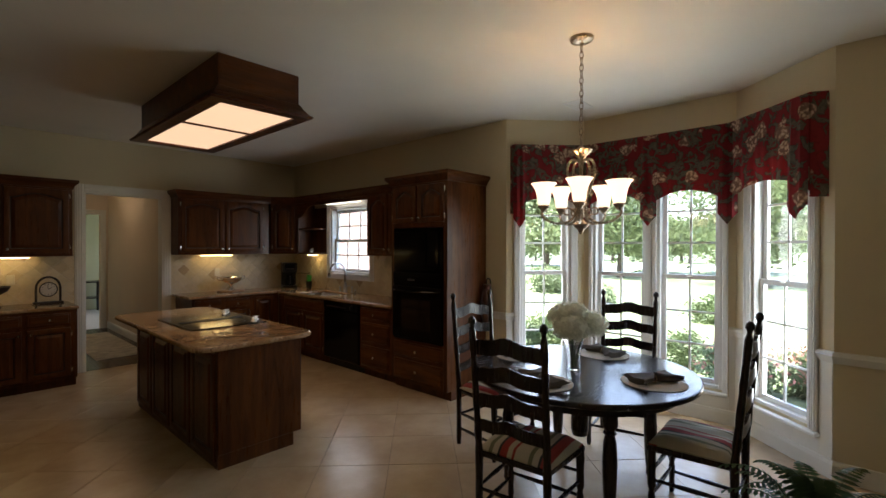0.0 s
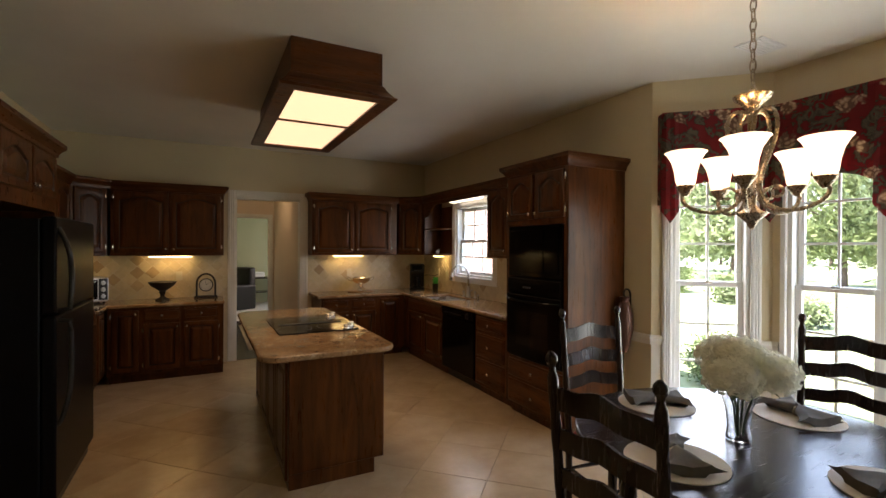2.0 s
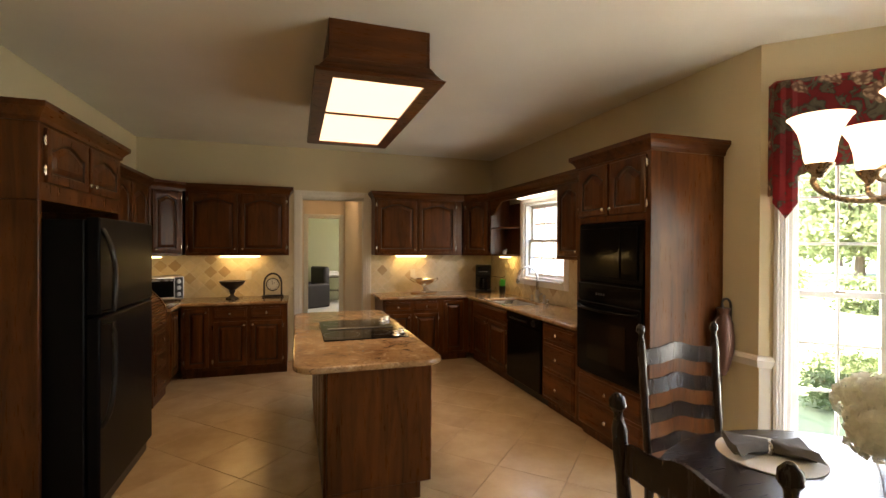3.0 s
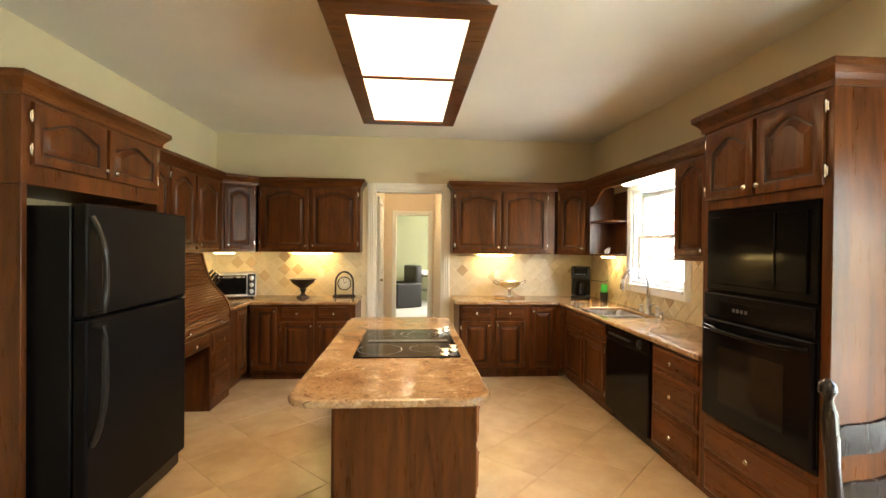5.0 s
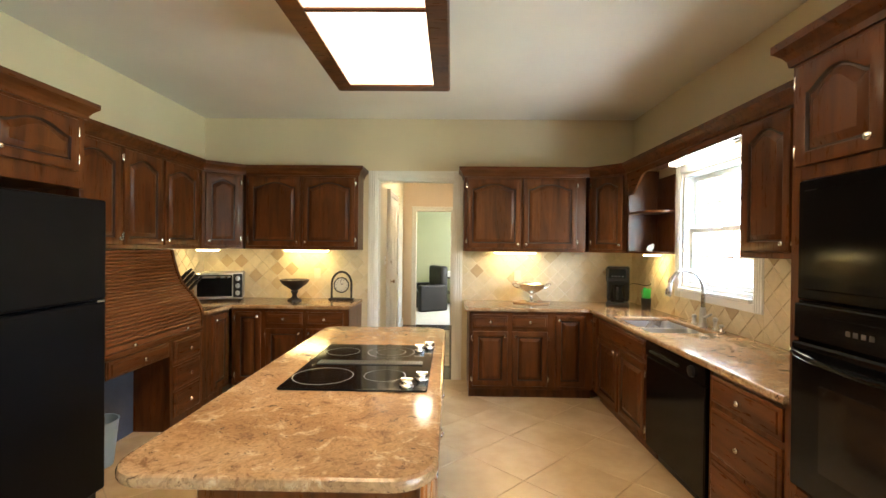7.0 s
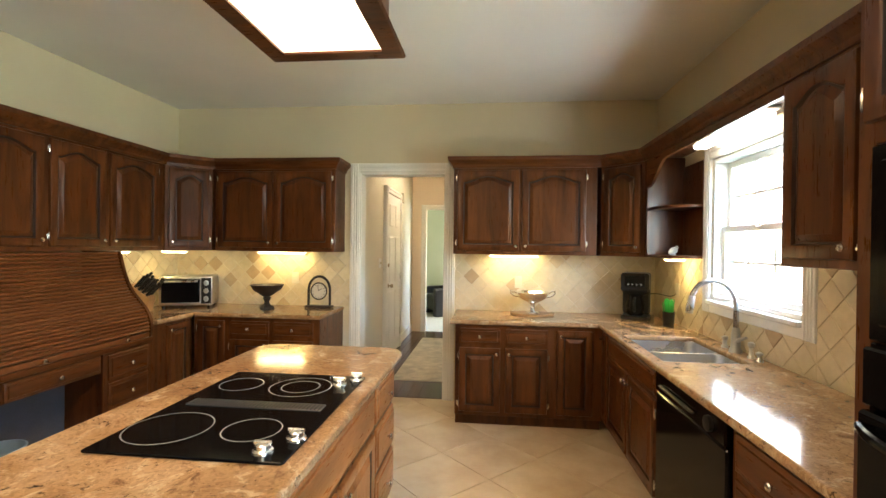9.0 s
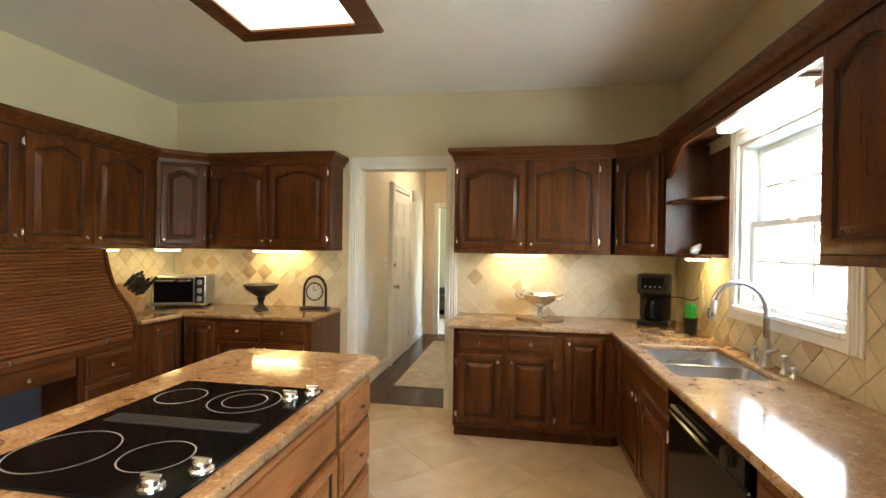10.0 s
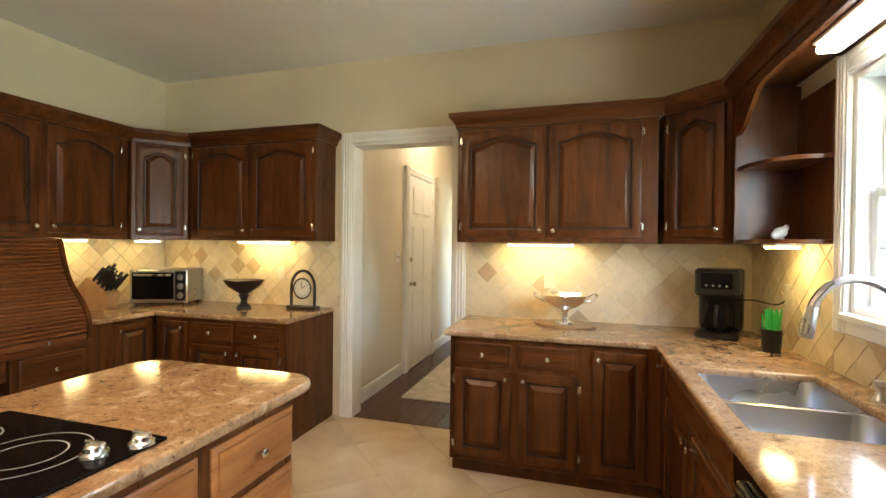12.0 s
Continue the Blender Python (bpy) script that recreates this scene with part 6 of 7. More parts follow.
def jabot(p, ang, w=0.14):
    """A pointed hanging tab between the scallops."""
    bm = bmesh.new()
    prof = [(-w / 2, 0.0), (-w / 4, -0.022), (0, -0.012), (w / 4, -0.026), (w / 2, 0.0)]
    cols = []
    for i, (x, y) in enumerate(prof):
        zb = 1.80 + 0.10 * abs(x) / (w / 2)
        cols.append([bm.verts.new((x * (1.0 + 0.1 * k / 8), y - 0.008 - 0.012 * k / 8, VT - 0.005 + (zb - VT) * k / 8)) for k in range(9)])
    for a, b in zip(cols, cols[1:]):
        for k in range(8):
            bm.faces.new((a[k], b[k], b[k + 1], a[k + 1]))
    bmesh.ops.solidify(bm, geom=bm.faces[:], thickness=0.006)
    bm.transform(pose(p.x, p.y, 0, 0, 0, ang))
    part("jabot", bm, FLORAL, vl)
for i in range(3):
    a, b = vp[i], vp[i + 1]
    ln = (b - a).length
    spans = [(ln / 4, ln / 2), (3 * ln / 4, ln / 2)] if i == 1 else [(ln / 2, ln)]
    scallop(a, b, spans, i)
    t = (b - a).normalized()
    ang = math.degrees(math.atan2(t.y, t.x))
    if i == 1:
        for s in (0.0, 0.5, 1.0):
            jabot(a.lerp(b, s), ang)
    elif i == 0:
        jabot(a + t * 0.05, ang, 0.12)
    else:
        jabot(b - t * 0.08, ang, 0.16)
for p, q in ((vp[0], Vector((5.60, 3.97))), (vp[3], Vector((5.60, 1.335)))):
    d = (q - p)
    bm = bmesh.new()
    prism(bm, [(p.x, p.y), (q.x, q.y), (q.x + d.y * 0.05, q.y - d.x * 0.05), (p.x + d.y * 0.05, p.y - d.x * 0.05)], 1.95, VT)
    part("return_panel", bm, FLORAL, vl)
bm = bmesh.new()
prism(bm, [(p.x, p.y) for p in vp] + [(5.60, 1.335), (6.195, 1.985), (6.195, 3.395), (5.60, 3.97)], VT + 0.001, VT + 0.02)
part("mounting_board", bm, FLORAL, vl)

# ceiling vent by the bay
cvn = thing("ceiling_vent", pose(5.62, 3.2, CEILING, 0, 0, 0), "white slotted ceiling vent near the bay", "vent")
part("frame", boxm(-0.15, 0.15, -0.09, 0.09, -0.008, 0.0, 0.003), WHITE, cvn)
for k in range(7):
    y = -0.066 + 0.022 * k
    part("slat", boxm(-0.13, 0.13, y - 0.006, y + 0.006, -0.014, -0.0085, 0.002), WHITE, cvn)

# iron wall ornament behind the chairs
bn = thing("waste_bin", pose(FX - 0.16, DY0 + 0.17, 0), "pale blue waste bin in the desk knee hole", "bin")
part("bucket", lathe(bmesh.new(), [(0.10, 0.0), (0.13, 0.30), (0.135, 0.31), (0.125, 0.31), (0.095, 0.01)], 20), plain("pale_blue_plastic", (0.30, 0.42, 0.58), 0.5), bn)
wo = thing("wall_ornament", pose(RIGHT, 4.20, 0, 0, 0, -90), "dark iron scroll bracket with copper pitcher on the wall", "ornament")
part("pitcher", lathe(bmesh.new(), [(0.02, 0.70), (0.045, 0.76), (0.07, 0.88), (0.072, 0.98), (0.06, 1.08), (0.035, 1.14), (0.045, 1.18)], 18, (0, -0.08, 0)), COPPER, wo)
part("bracket", tube(bmesh.new(), [(0, -0.005, 0.80), (0, -0.012, 1.0), (0, -0.012, 1.20)] + bezier([(0, -0.012, 1.20), (0, -0.02, 1.27), (0, -0.12, 1.26), (0, -0.10, 1.19), (0, -0.07, 1.17)], 10), 0.008, 8), IRON, wo)
part("handle", tube(bmesh.new(), bezier([(0, -0.11, 1.12), (0, -0.20, 1.10), (0, -0.17, 0.95), (0, -0.125, 0.93)], 10), 0.008, 8), COPPER, wo)

# fern in a pot on a low stand
fn = thing("fern", pose(4.02, 1.30, 0), "green fern in a dark pot near the table", "plant")
part("pot", lathe(bmesh.new(), [(0.10, 0.0), (0.13, 0.12), (0.15, 0.24), (0.16, 0.26), (0.145, 0.26), (0.13, 0.22)], 24), IRON, fn)
frng = random.Random(3)
for i in range(44):
    a = 2.39996 * i
    reach, top = frng.uniform(0.14, 0.40), frng.uniform(0.40, 0.60)
    pts = bezier([(0.03 * math.cos(a), 0.03 * math.sin(a), 0.22), (0.3 * reach * math.cos(a), 0.3 * reach * math.sin(a), top + 0.08), (reach * math.cos(a), reach * math.sin(a), top - 0.04)], 18)
    bm = tube(bmesh.new(), pts, 0.002, 4)
    side = Vector((-math.sin(a), math.cos(a), 0))
    for k in range(3, 19):
        u = k / 18
        w = 0.055 * math.sin(math.pi * (0.12 + 0.86 * u)) + 0.004
        d = (pts[k] - pts[k - 1]).normalized()
        for s in (-1, 1):
            tip = pts[k] + side * s * w + d * 0.012 - Vector((0, 0, 0.012))
            bm.faces.new([bm.verts.new(v) for v in (pts[k] - d * 0.006, pts[k].lerp(tip, 0.55) - d * 0.009, tip, pts[k].lerp(tip, 0.55) + d * 0.009, pts[k] + d * 0.006)])
    part("frond", bm, LEAF, fn, smooth=False)

# ---------------------------------------------------------------- hall
def panel_door(name, m, w, h, label):
    dr = tagged(new(name), label, "door", "", "structure")
    dr.matrix_world = m
    part("slab", boxm(0, w, 0.0, 0.035, 0.01, h, 0.003), WHITE, dr)
    cw2 = (w - 0.30) / 2
    for x0 in (0.10, 0.20 + cw2):
        for z0, z1 in ((0.22, 0.92), (1.02, 1.68), (1.80, h - 0.12)):
            part("panel", panel_front(bmesh.new(), x0, x0 + cw2, z0, z1, 0, 0.02, 0.010), WHITE, dr)
    k = part("door_handle", lathe(bmesh.new(), [(0.03, 0), (0.028, 0.006), (0.010, 0.012), (0.010, 0.03), (0.026, 0.04), (0.028, 0.055), (0.018, 0.066)], 16, (0.07, 0, 1.0), fm), BRASS, dr)
    part("deadbolt", lathe(bmesh.new(), [(0.026, 0), (0.024, 0.012), (0.010, 0.016)], 14, (0.07, 0, 1.28), fm), BRASS, dr)
    for hz in (0.25, 1.1, h - 0.25):
        part("hinge", boxm(w - 0.004, w + 0.008, -0.008, 0.0, hz - 0.05, hz + 0.05, 0.002), NICKEL, dr)
    return dr
panel_door("door_1", pose(HX0 + 0.038, 9.85, 0, 0, 0, 90), 0.86, 2.25, "white six-panel door closed in the hall wall")
bm = casing(bmesh.new(), pose(HX0, 9.85, 0, 0, 0, 90), 0.86, 0.0, 2.26, 0.085, 0.045)
setting("trim", bm, WHITE, "white casing of the hall door", "trim")
sx = thing("light_switch", pose(HX0, 9.60, 1.32, 0, 0, 90), "white double light switch on the hall wall", "switch")
part("plate", boxm(-0.06, 0.06, -0.006, 0, -0.06, 0.06, 0.002), WHITE, sx)
for x in (-0.025, 0.025):
    part("toggle", boxm(x - 0.006, x + 0.006, -0.016, -0.0062, -0.012, 0.012, 0.002), IVORY, sx)
ch2 = thing("door_chime", pose(HX0, 10.98, 2.30, 0, 0, 90), "small ivory chime box high on the hall wall", "chime")
part("cover", boxm(-0.05, 0.05, -0.05, 0, -0.08, 0.08, 0.008), IVORY, ch2)
bm = slab(bmesh.new(), [(2.88, 9.0), (3.50, 9.0), (3.50, 11.4), (2.88, 11.4)], 0.0005, 0.012, 0.004)
tagged(link_mesh("runner_rug", bm, RUG), "pale patterned wool runner on the hall floor", "rug")
hl = thing("hall_ceiling_light", pose(3.1, 10.4, CEILING), "lit flush ceiling lamp in the hall", "ceiling light")
part("base", lathe(bmesh.new(), [(0.13, -0.03), (0.14, 0.0)], 24), BRASS, hl)
part("shade", lathe(bmesh.new(), [(0.02, -0.11), (0.08, -0.095), (0.12, -0.06), (0.13, -0.031)], 24), HALL_GLOW, hl, "glowing glass bowl")

# far room: dark recliner and a small desk
rc = thing("armchair", pose(2.90, 14.2, 0, 0, 0, -60), "black leather armchair in the far room", "armchair")
part("seat", boxm(-0.35, 0.35, -0.35, 0.35, 0.12, 0.46, 0.05, seg=3), LEATHER, rc)
part("backrest", boxm(-0.33, 0.33, 0.25, 0.45, 0.40, 1.05, 0.06, seg=3), LEATHER, rc)
for s in (-1, 1):
    part("armrest", boxm(0.36 * s - 0.08, 0.36 * s + 0.08, -0.35, 0.38, 0.0, 0.62, 0.04, seg=3), LEATHER, rc)
ds = thing("side_desk", pose(3.62, 14.9, 0), "small dark desk against the green wall", "desk")
part("top", boxm(-0.45, 0.45, -0.28, 0.28, 0.72, 0.75, 0.005), DARKWOOD, ds)
part("shelf", boxm(-0.41, 0.41, -0.26, 0.26, 0.34, 0.36, 0.004), DARKWOOD, ds)
for x in (-0.42, 0.42):
    for y in (-0.25, 0.25):
        part("leg", boxm(x - 0.025, x + 0.025, y - 0.025, y + 0.025, 0, 0.72, 0.004), DARKWOOD, ds)
pp = thing("printer", pose(3.55, 14.9, 0.75), "small pale printer on the dark desk", "printer")
part("body", boxm(-0.18, 0.18, -0.15, 0.15, 0, 0.14, 0.02), WHITE, pp)
part("tray", boxm(-0.13, 0.13, -0.20, -0.151, 0.03, 0.05, 0.004), WHITE, pp)

# ---------------------------------------------------------------- outside
bm = bmesh.new()
vsq = [bm.verts.new(p) for p in ((-600, -600, -0.42), (900, -600, -0.42), (900, 900, -0.42), (-600, 900, -0.42))]
bm.faces.new(vsq)
setting("ground", bm, GRASS, "mown green lawn reaching the horizon", "ground")
setting("road", boxm(46, 52, -300, 300, -0.6, -0.40), ASPHALT, "pale street beyond the lawn", "road")
orng = random.Random(11)
def leaf_mesh(name, n, rx, rz, size, mat, clumps):
    cs = [Vector((orng.gauss(0, 0.45) * rx, orng.gauss(0, 0.45) * rx, orng.uniform(-0.8, 0.8) * rz)) for _ in range(clumps)]
    verts, faces = [], []
    for i in range(n):
        c = cs[i % clumps] + Vector([orng.gauss(0, 0.22) * rx for _ in range(2)] + [orng.gauss(0, 0.18) * rz])
        t = Vector([orng.gauss(0, 1) for _ in range(3)]).normalized()
        b = t.orthogonal().normalized()
        s = size * orng.uniform(0.6, 1.3)
        k = len(verts)
        verts += [c - t * s, c + b * s * 0.45, c + t * s, c - b * s * 0.45]
        faces.append((k, k + 1, k + 2, k + 3))
    me = bpy.data.meshes.new(name)
    me.from_pydata(verts, [], faces)
    me.materials.append(mat)
    return me
crown_me = leaf_mesh("crown", 9000, 2.6, 2.4, 0.16, TREELEAF, 46)
def tree(x, y, s, label):
    t = thing("tree", pose(x, y, -0.42), label, "tree", "trees beyond the lawn")
    bm = tube(bmesh.new(), [(0, 0, 0), (0.05, 0, 1.2 * s), (-0.04, 0.06, 2.6 * s), (0.05, 0, 4.4 * s)], [0.22 * s, 0.16 * s, 0.12 * s, 0.04 * s], 8)
    for k in range(6):
        a = 1.05 * k
        tube(bm, [(0, 0, (1.8 + 0.35 * k) * s), (0.8 * math.cos(a) * s, 0.8 * math.sin(a) * s, (2.7 + 0.35 * k) * s), (1.7 * math.cos(a) * s, 1.7 * math.sin(a) * s, (3.3 + 0.35 * k) * s)], [0.07 * s, 0.045 * s, 0.015 * s], 6)
    part("trunk", bm, BARK, t)
    c = new("crown", crown_me)
    c.parent = t
    c.matrix_local = pose(0, 0, 3.7 * s, 0, 0, orng.uniform(0, 360)) @ Matrix.Diagonal((s, s, s, 1))
for x, y, s in ((31, 12.5, 1.1), (29, 4.5, 0.95), (33, 19, 1.2), (28, -3, 1.1), (40, 8, 1.3), (38, 0, 1.3), (42, 24, 1.3), (38, 13, 0.7), (42, -10, 0.8), (40, 28, 0.8), (62, 16, 0.8), (66, -4, 0.9), (68, 8, 0.8), (66, 27, 0.95), (70, 40, 0.9), (64, -18, 0.8), (70, -34, 0.9), (60, 36, 0.8), (72, 2, 1.0), (74, 20, 0.95), (70, 50, 0.9), (74, -12, 1.0), (71, 13, 0.9), (69, 33, 0.9)):
    tree(x, y, s, "leafy green tree standing beyond the lawn")
bush_me = leaf_mesh("foliage", 2600, 0.62, 0.42, 0.05, SHRUBLEAF, 18)
flower_me = leaf_mesh("blossoms", 500, 0.6, 0.30, 0.035, FLOWER, 16)
for i, (x, y, s) in enumerate(((8.9, 2.4, 0.8), (9.3, 1.5, 0.9), (9.6, 3.4, 0.8), (9.2, 5.6, 0.9), (11.0, 0.6, 1.0), (16, 7.6, 1.2), (19.5, 11.2, 1.5), (15.2, 4.0, 1.0), (21.5, 15.2, 1.6))):
    b = thing("bush", pose(x, y, -0.42), "low green garden shrub with red blossoms" if i in (0, 1) else "low green garden shrub on the lawn", "bush", "garden shrubs")
    f = new("foliage", bush_me)
    f.parent = b
    f.matrix_local = pose(0, 0, 0.32 * s, 0, 0, 70 * i) @ Matrix.Diagonal((s, s, s, 1))
    if i in (0, 1):
        f2 = new("blossoms", flower_me)
        f2.parent = b
        f2.matrix_local = pose(0, 0, 0.48 * s, 0, 0, 40 * i) @ Matrix.Diagonal((s, s, s, 1))
# timber deck with rail and a slatted chair outside the side window
dkx = thing("wooden_deck", pose(0, 0, 0), "weathered grey timber deck outside the bay", "deck")
for k in range(18):
    part("board", boxm(6.55 + 0.145 * k, 6.69 + 0.145 * k, -2.6, 1.15, -0.20, -0.165, 0.004), DECKWOOD, dkx)
for x in (6.6, 9.1):
    for y in (-2.5, 1.05):
        part("post", boxm(x - 0.045, x + 0.045, y - 0.045, y + 0.045, -0.42, -0.201), DECKWOOD, dkx)
rl = thing("deck_railing", pose(0, 0, -0.165), "weathered timber deck railing with balusters", "railing")
part("top_rail", boxm(9.02, 9.12, -2.6, 1.15, 0.86, 0.90, 0.006), DECKWOOD, rl)
part("top_rail", boxm(6.9, 9.01, 1.06, 1.15, 0.86, 0.90, 0.006), DECKWOOD, rl)
for k in range(26):
    y = -2.5 + 0.14 * k
    part("baluster", boxm(9.05, 9.085, y, y + 0.035, 0.0, 0.859), DECKWOOD, rl)
for k in range(15):
    x = 6.92 + 0.14 * k
    part("baluster", boxm(x, x + 0.035, 1.09, 1.125, 0.0, 0.859), DECKWOOD, rl)
ad = thing("garden_chair", pose(7.5, 0.35, -0.165, 0, 0, 150), "dark slatted wooden garden chair on the deck", "chair")
for k in range(6):
    b3 = boxm(-0.27 + 0.092 * k, -0.19 + 0.092 * k, 0.0, 0.022, 0.0, 0.80 + 0.03 * math.sin(math.pi * k / 5), 0.004)
    b3.transform(pose(0, 0.25, 0.30, -22))
    part("back_slat", b3, DARKWOOD, ad)
for k in range(5):
    part("seat_slat", boxm(-0.28, 0.28, -0.28 + 0.11 * k, -0.19 + 0.11 * k, 0.36 - 0.012 * k, 0.38 - 0.012 * k, 0.004), DARKWOOD, ad)
for s in (-1, 1):
    part("armrest", boxm(0.33 * s - 0.05, 0.33 * s + 0.05, -0.33, 0.40, 0.56, 0.585, 0.005), DARKWOOD, ad)
    part("leg", boxm(0.30 * s - 0.03, 0.30 * s + 0.03, -0.30, -0.22, 0.0, 0.559, 0.004), DARKWOOD, ad)
    part("leg", boxm(0.30 * s - 0.03, 0.30 * s + 0.03, 0.26, 0.34, 0.0, 0.559, 0.004), DARKWOOD, ad)

# brick wing of the house seen through the sink window
BWX = 8.6
bw_ = setting("wall_brick", boxm(BWX + 0.008, BWX + 0.3, 8.4, 14.5, -0.42, 5.0), MORTAR, "pinkish brick wing of the house outside", "wall")
brick_me = None
rest_v, rest_f = [], []
nb = 0
for r in range(64):
    for c in range(27):
        y = 8.4 + c * 0.225 + (0.1125 if r % 2 else 0)
        z = -0.40 + r * 0.078
        if y + 0.21 > 14.5:
            continue
        near = 1.0 < z < 2.35 and 8.4 < y < 11.9
        if near and nb < 280:
            if brick_me is None:
                ob = part("brick", boxm(0, 0.012, 0, 0.213, 0, 0.066, 0.003), BRICK, bw_, smooth=False)
                brick_me = ob.data
            else:
                ob = new("brick", brick_me)
                ob.parent = bw_
            ob.location = (BWX, y, z)
            nb += 1
        else:
            k = len(rest_v)
            x0, x1, y0, y1, z0, z1 = BWX, BWX + 0.012, y, y + 0.213, z, z + 0.066
            rest_v += [(x0, y0, z0), (x0, y1, z0), (x0, y1, z1), (x0, y0, z1), (x1, y0, z0), (x1, y1, z0), (x1, y1, z1), (x1, y0, z1)]
            rest_f += [(k, k + 1, k + 2, k + 3), (k, k + 4, k + 5, k + 1), (k + 3, k + 2, k + 6, k + 7), (k, k + 3, k + 7, k + 4), (k + 1, k + 5, k + 6, k + 2)]
me = bpy.data.meshes.new("bricks")
me.from_pydata(rest_v, [], rest_f)
me.materials.append(BRICK)
rb = new("bricks", me)
rb.parent = bw_
tagged(rb, kind="stuff")


# ---------------------------------------------------------------- tiles and planks, piece by piece
def clip(poly, inside, cross):
    out = []
    for i, p in enumerate(poly):
        q = poly[i - 1]
        if inside(p):
            if not inside(q):
                out.append(cross(q, p))
            out.append(p)
        elif inside(q):
            out.append(cross(q, p))
    return out


def clip_rect(poly, u0, u1, v0, v1):
    for ax, lim, sg in ((0, u0, 1), (0, u1, -1), (1, v0, 1), (1, v1, -1)):
        ins = lambda p: (p[ax] - lim) * sg >= -1e-9
        def crs(a, b):
            k = (lim - a[ax]) / (b[ax] - a[ax])
            return tuple(a[j] + (b[j] - a[j]) * k for j in (0, 1))
        poly = clip(poly, ins, crs) if poly else poly
    return poly


def area_of(poly):
    return abs(sum(poly[i - 1][0] * poly[i][1] - poly[i][0] * poly[i - 1][1] for i in range(len(poly)))) / 2


def tile_piece(poly, h, e):
    """A flat piece with an eased edge, its top at h, about its own middle."""
    n = len(poly)
    cx, cy = sum(p[0] for p in poly) / n, sum(p[1] for p in poly) / n
    bm = bmesh.new()
    rows_ = []
    for ins, z in ((0, 0), (0, h - e), (e, h)):
        ring_ = []
        for x, y in poly:
            d = Vector((cx - x, cy - y))
            d = d.normalized() * min(ins * 1.4, d.length * 0.5)
            ring_.append(bm.verts.new((x + d.x - cx, y + d.y - cy, z)))
        rows_.append(ring_)
    for a, b in zip(rows_, rows_[1:]):
        for i in range(n):
            bm.faces.new((a[i], a[(i + 1) % n], b[(i + 1) % n], b[i]))
    bm.faces.new(rows_[-1])
    return bm, cx, cy


def diagonal_tiles(parent, name, mat, size, gap, u0, u1, v0, v1, h, e, place, keep=lambda x, y: True, phase=(0, 0)):
    whole = None
    s = size / s2
    R = int((u1 - u0 + v1 - v0) / s) + 6
    half = (size - gap) / s2
    for i in range(-R, R):
        for j in range(-R, R):
            cx, cy = u0 + phase[0] + (i - j) * s, v0 + phase[1] + (i + j) * s
            if not (u0 - s < cx < u1 + s and v0 - s < cy < v1 + s) or not keep(cx, cy):
                continue
            poly = [(cx + half, cy), (cx, cy + half), (cx - half, cy), (cx, cy - half)]
            cut = clip_rect(poly, u0, u1, v0, v1)
            if len(cut) < 3 or area_of(cut) < 0.0004:
                continue
            if len(cut) == 4 and abs(area_of(cut) - area_of(poly)) < 1e-7:
                if whole is None:
                    bm, _, _ = tile_piece(poly, h, e)
                    ob = part(name, bm, mat, parent, smooth=False)
                    whole = ob.data
                else:
                    ob = new(name, whole)
                    ob.parent = parent
                px, py = cx, cy
            else:
                bm, px, py = tile_piece(cut, h, e)
                ob = part(name, bm, mat, parent, smooth=False)
            ob.matrix_parent_inverse = Matrix.Identity(4)
            ob.matrix_local = place(px, py)


# floor tiles: a square grid laid at 45 degrees
diagonal_tiles(floor, "tile", FLOOR, 0.50, 0.004, LEFT, RIGHT, FRONT, BACK - 0.002, 0.004, 0.0015, lambda u, v: pose(u, v, -0.004), phase=(2.988, 5.675))
diagonal_tiles(floor, "tile", FLOOR, 0.50, 0.004, RIGHT + 0.003, 6.18, 1.98, 3.40, 0.004, 0.0015, lambda u, v: pose(u, v, -0.004))

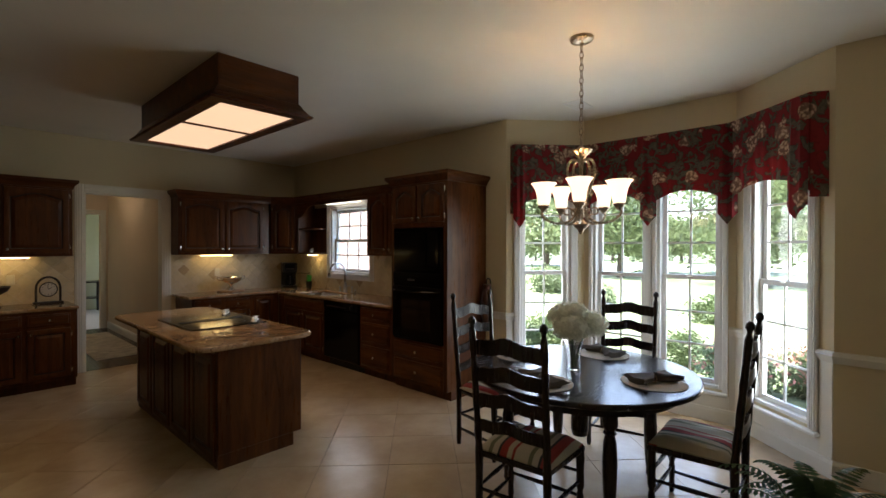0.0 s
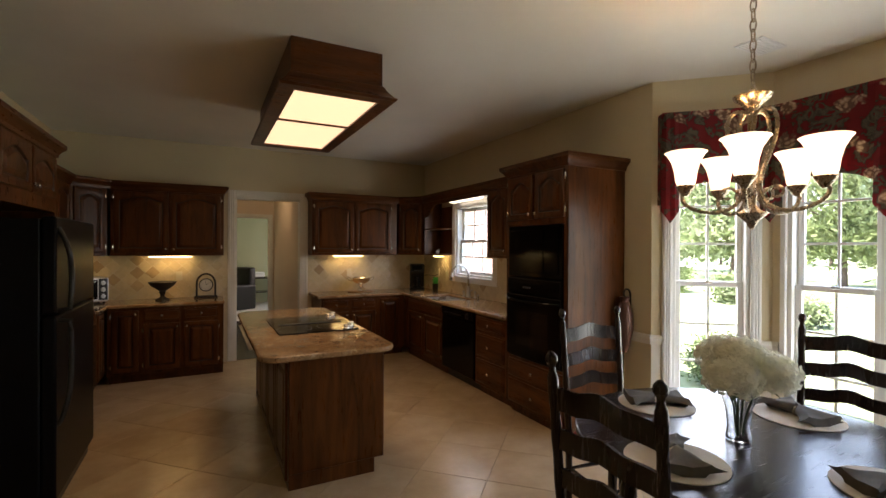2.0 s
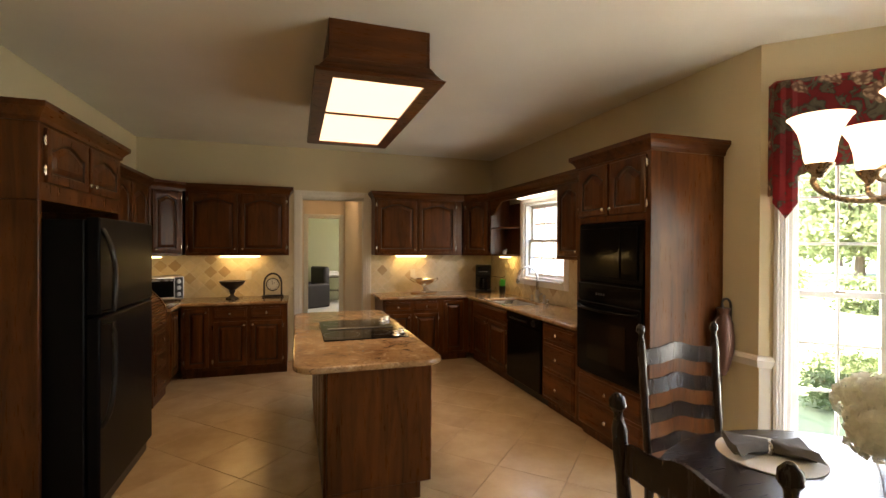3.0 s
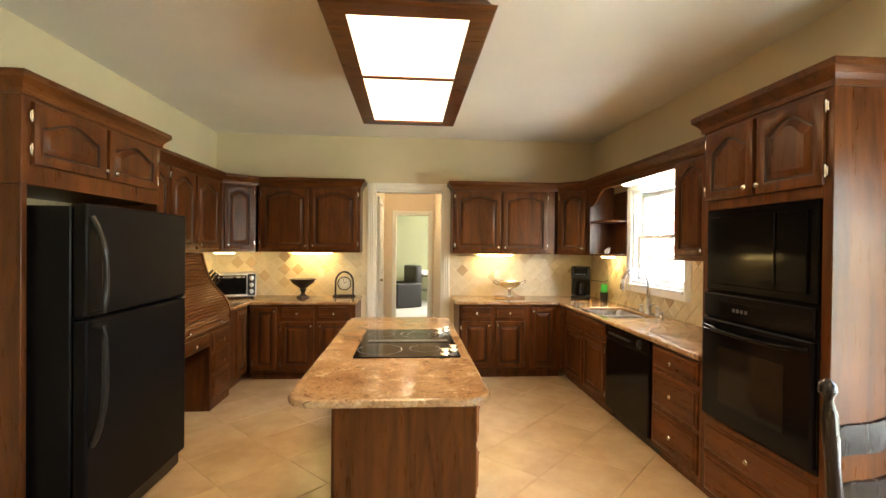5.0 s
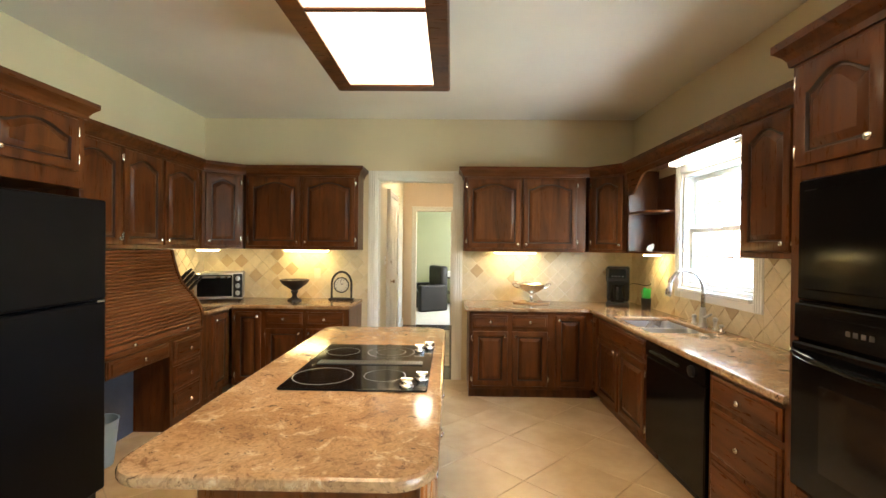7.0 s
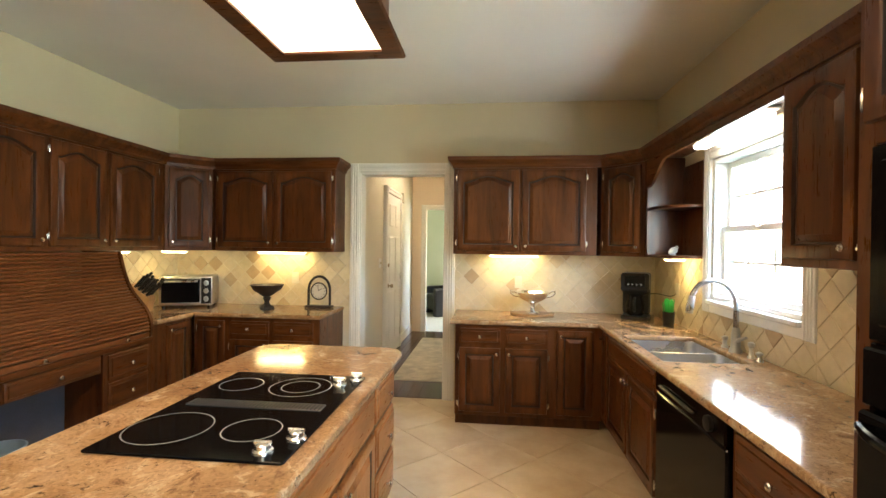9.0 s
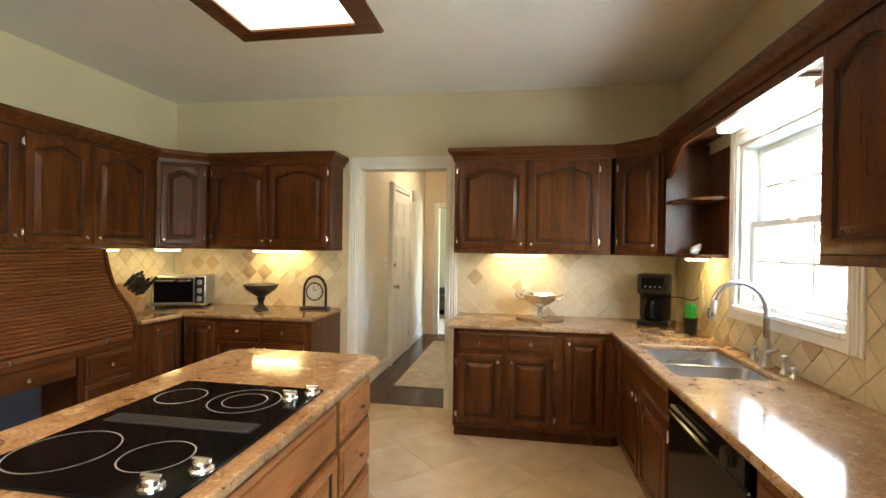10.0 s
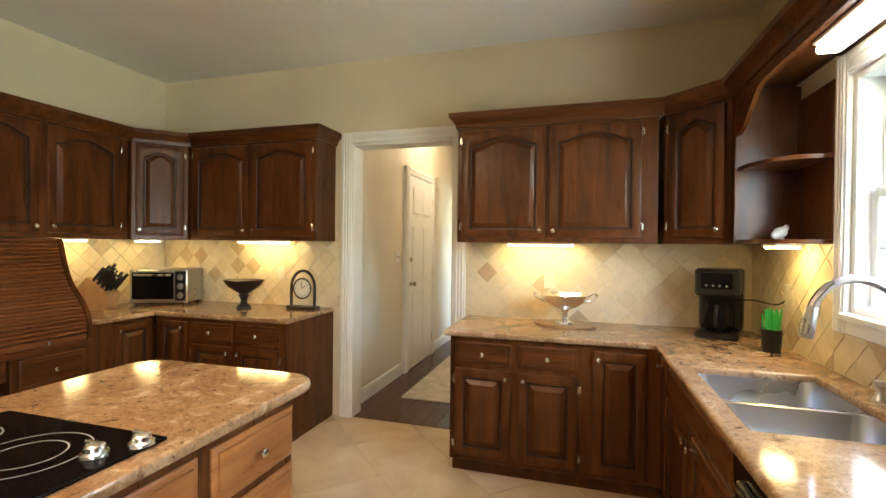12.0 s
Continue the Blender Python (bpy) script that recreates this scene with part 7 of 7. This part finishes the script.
# backsplash
def backsplash(name, label, m, u0, u1, v0, v1, holes=()):
    """Travertine set diagonally on a thin bed; m takes (u, v, out) to the wall."""
    bed = bmesh.new()
    box(bed, u0, u1, v0, v1, 0.0, 0.006)
    ob = setting(name, bed, SPLASHGROUT, label, "backsplash")
    ob.matrix_world = m
    diagonal_tiles(ob, "tile", SPLASH, 0.118, 0.004, u0, u1, v0, v1, 0.006, 0.0018, lambda u, v: pose(u, v, 0.0055))
z0s, z1s = CT + 0.001, UB - 0.001
wallN = Matrix(((1, 0, 0, 0), (0, 0, -1, BACK), (0, 1, 0, 0), (0, 0, 0, 1)))
backsplash("wall_tile_1", "diagonal travertine backsplash behind the counter", wallN, LEFT + 0.02, DOOR[0] - 0.10, z0s, z1s)
backsplash("wall_tile_2", "diagonal travertine backsplash behind the counter", wallN, DOOR[1] + 0.10, RIGHT - 0.02, z0s, z1s)
wallE = Matrix(((0, 0, -1, RIGHT), (-1, 0, 0, 0), (0, 1, 0, 0), (0, 0, 0, 1)))
backsplash("wall_tile_3", "diagonal travertine backsplash beside the sink window", wallE, -BACK + 0.02, -SINKWIN[1] - 0.098, z0s, z1s)
backsplash("wall_tile_4", "diagonal travertine backsplash under the sink window", wallE, -SINKWIN[1] - 0.097, -SINKWIN[0] + 0.097, z0s, SINKWIN[2] - 0.092)
backsplash("wall_tile_5", "diagonal travertine backsplash beside the ovens", wallE, -SINKWIN[0] + 0.098, -TY1 - 0.002, z0s, z1s)
wallW = Matrix(((0, 0, 1, LEFT), (1, 0, 0, 0), (0, 1, 0, 0), (0, 0, 0, 1)))
backsplash("wall_tile_6", "diagonal travertine backsplash beside the desk", wallW, 7.30, BACK - 0.02, z0s, z1s)

# hall floor boards
for i in range(9):
    segs = [(BACK + 0.022, 9.3 + 0.37 * (i % 3)), (9.302 + 0.37 * (i % 3), 10.6 + 0.29 * (i % 4)), (10.602 + 0.29 * (i % 4), HEND + 0.04)]
    for a, b in segs:
        x = HX0 + 0.002 + i * 0.1155
        ob = part("plank", boxm(0, 0.1135, 0, b - a, 0, 0.012, 0.0015), HALLWOOD, hall_floor, smooth=False)
        ob.location = (x, a, -0.012)
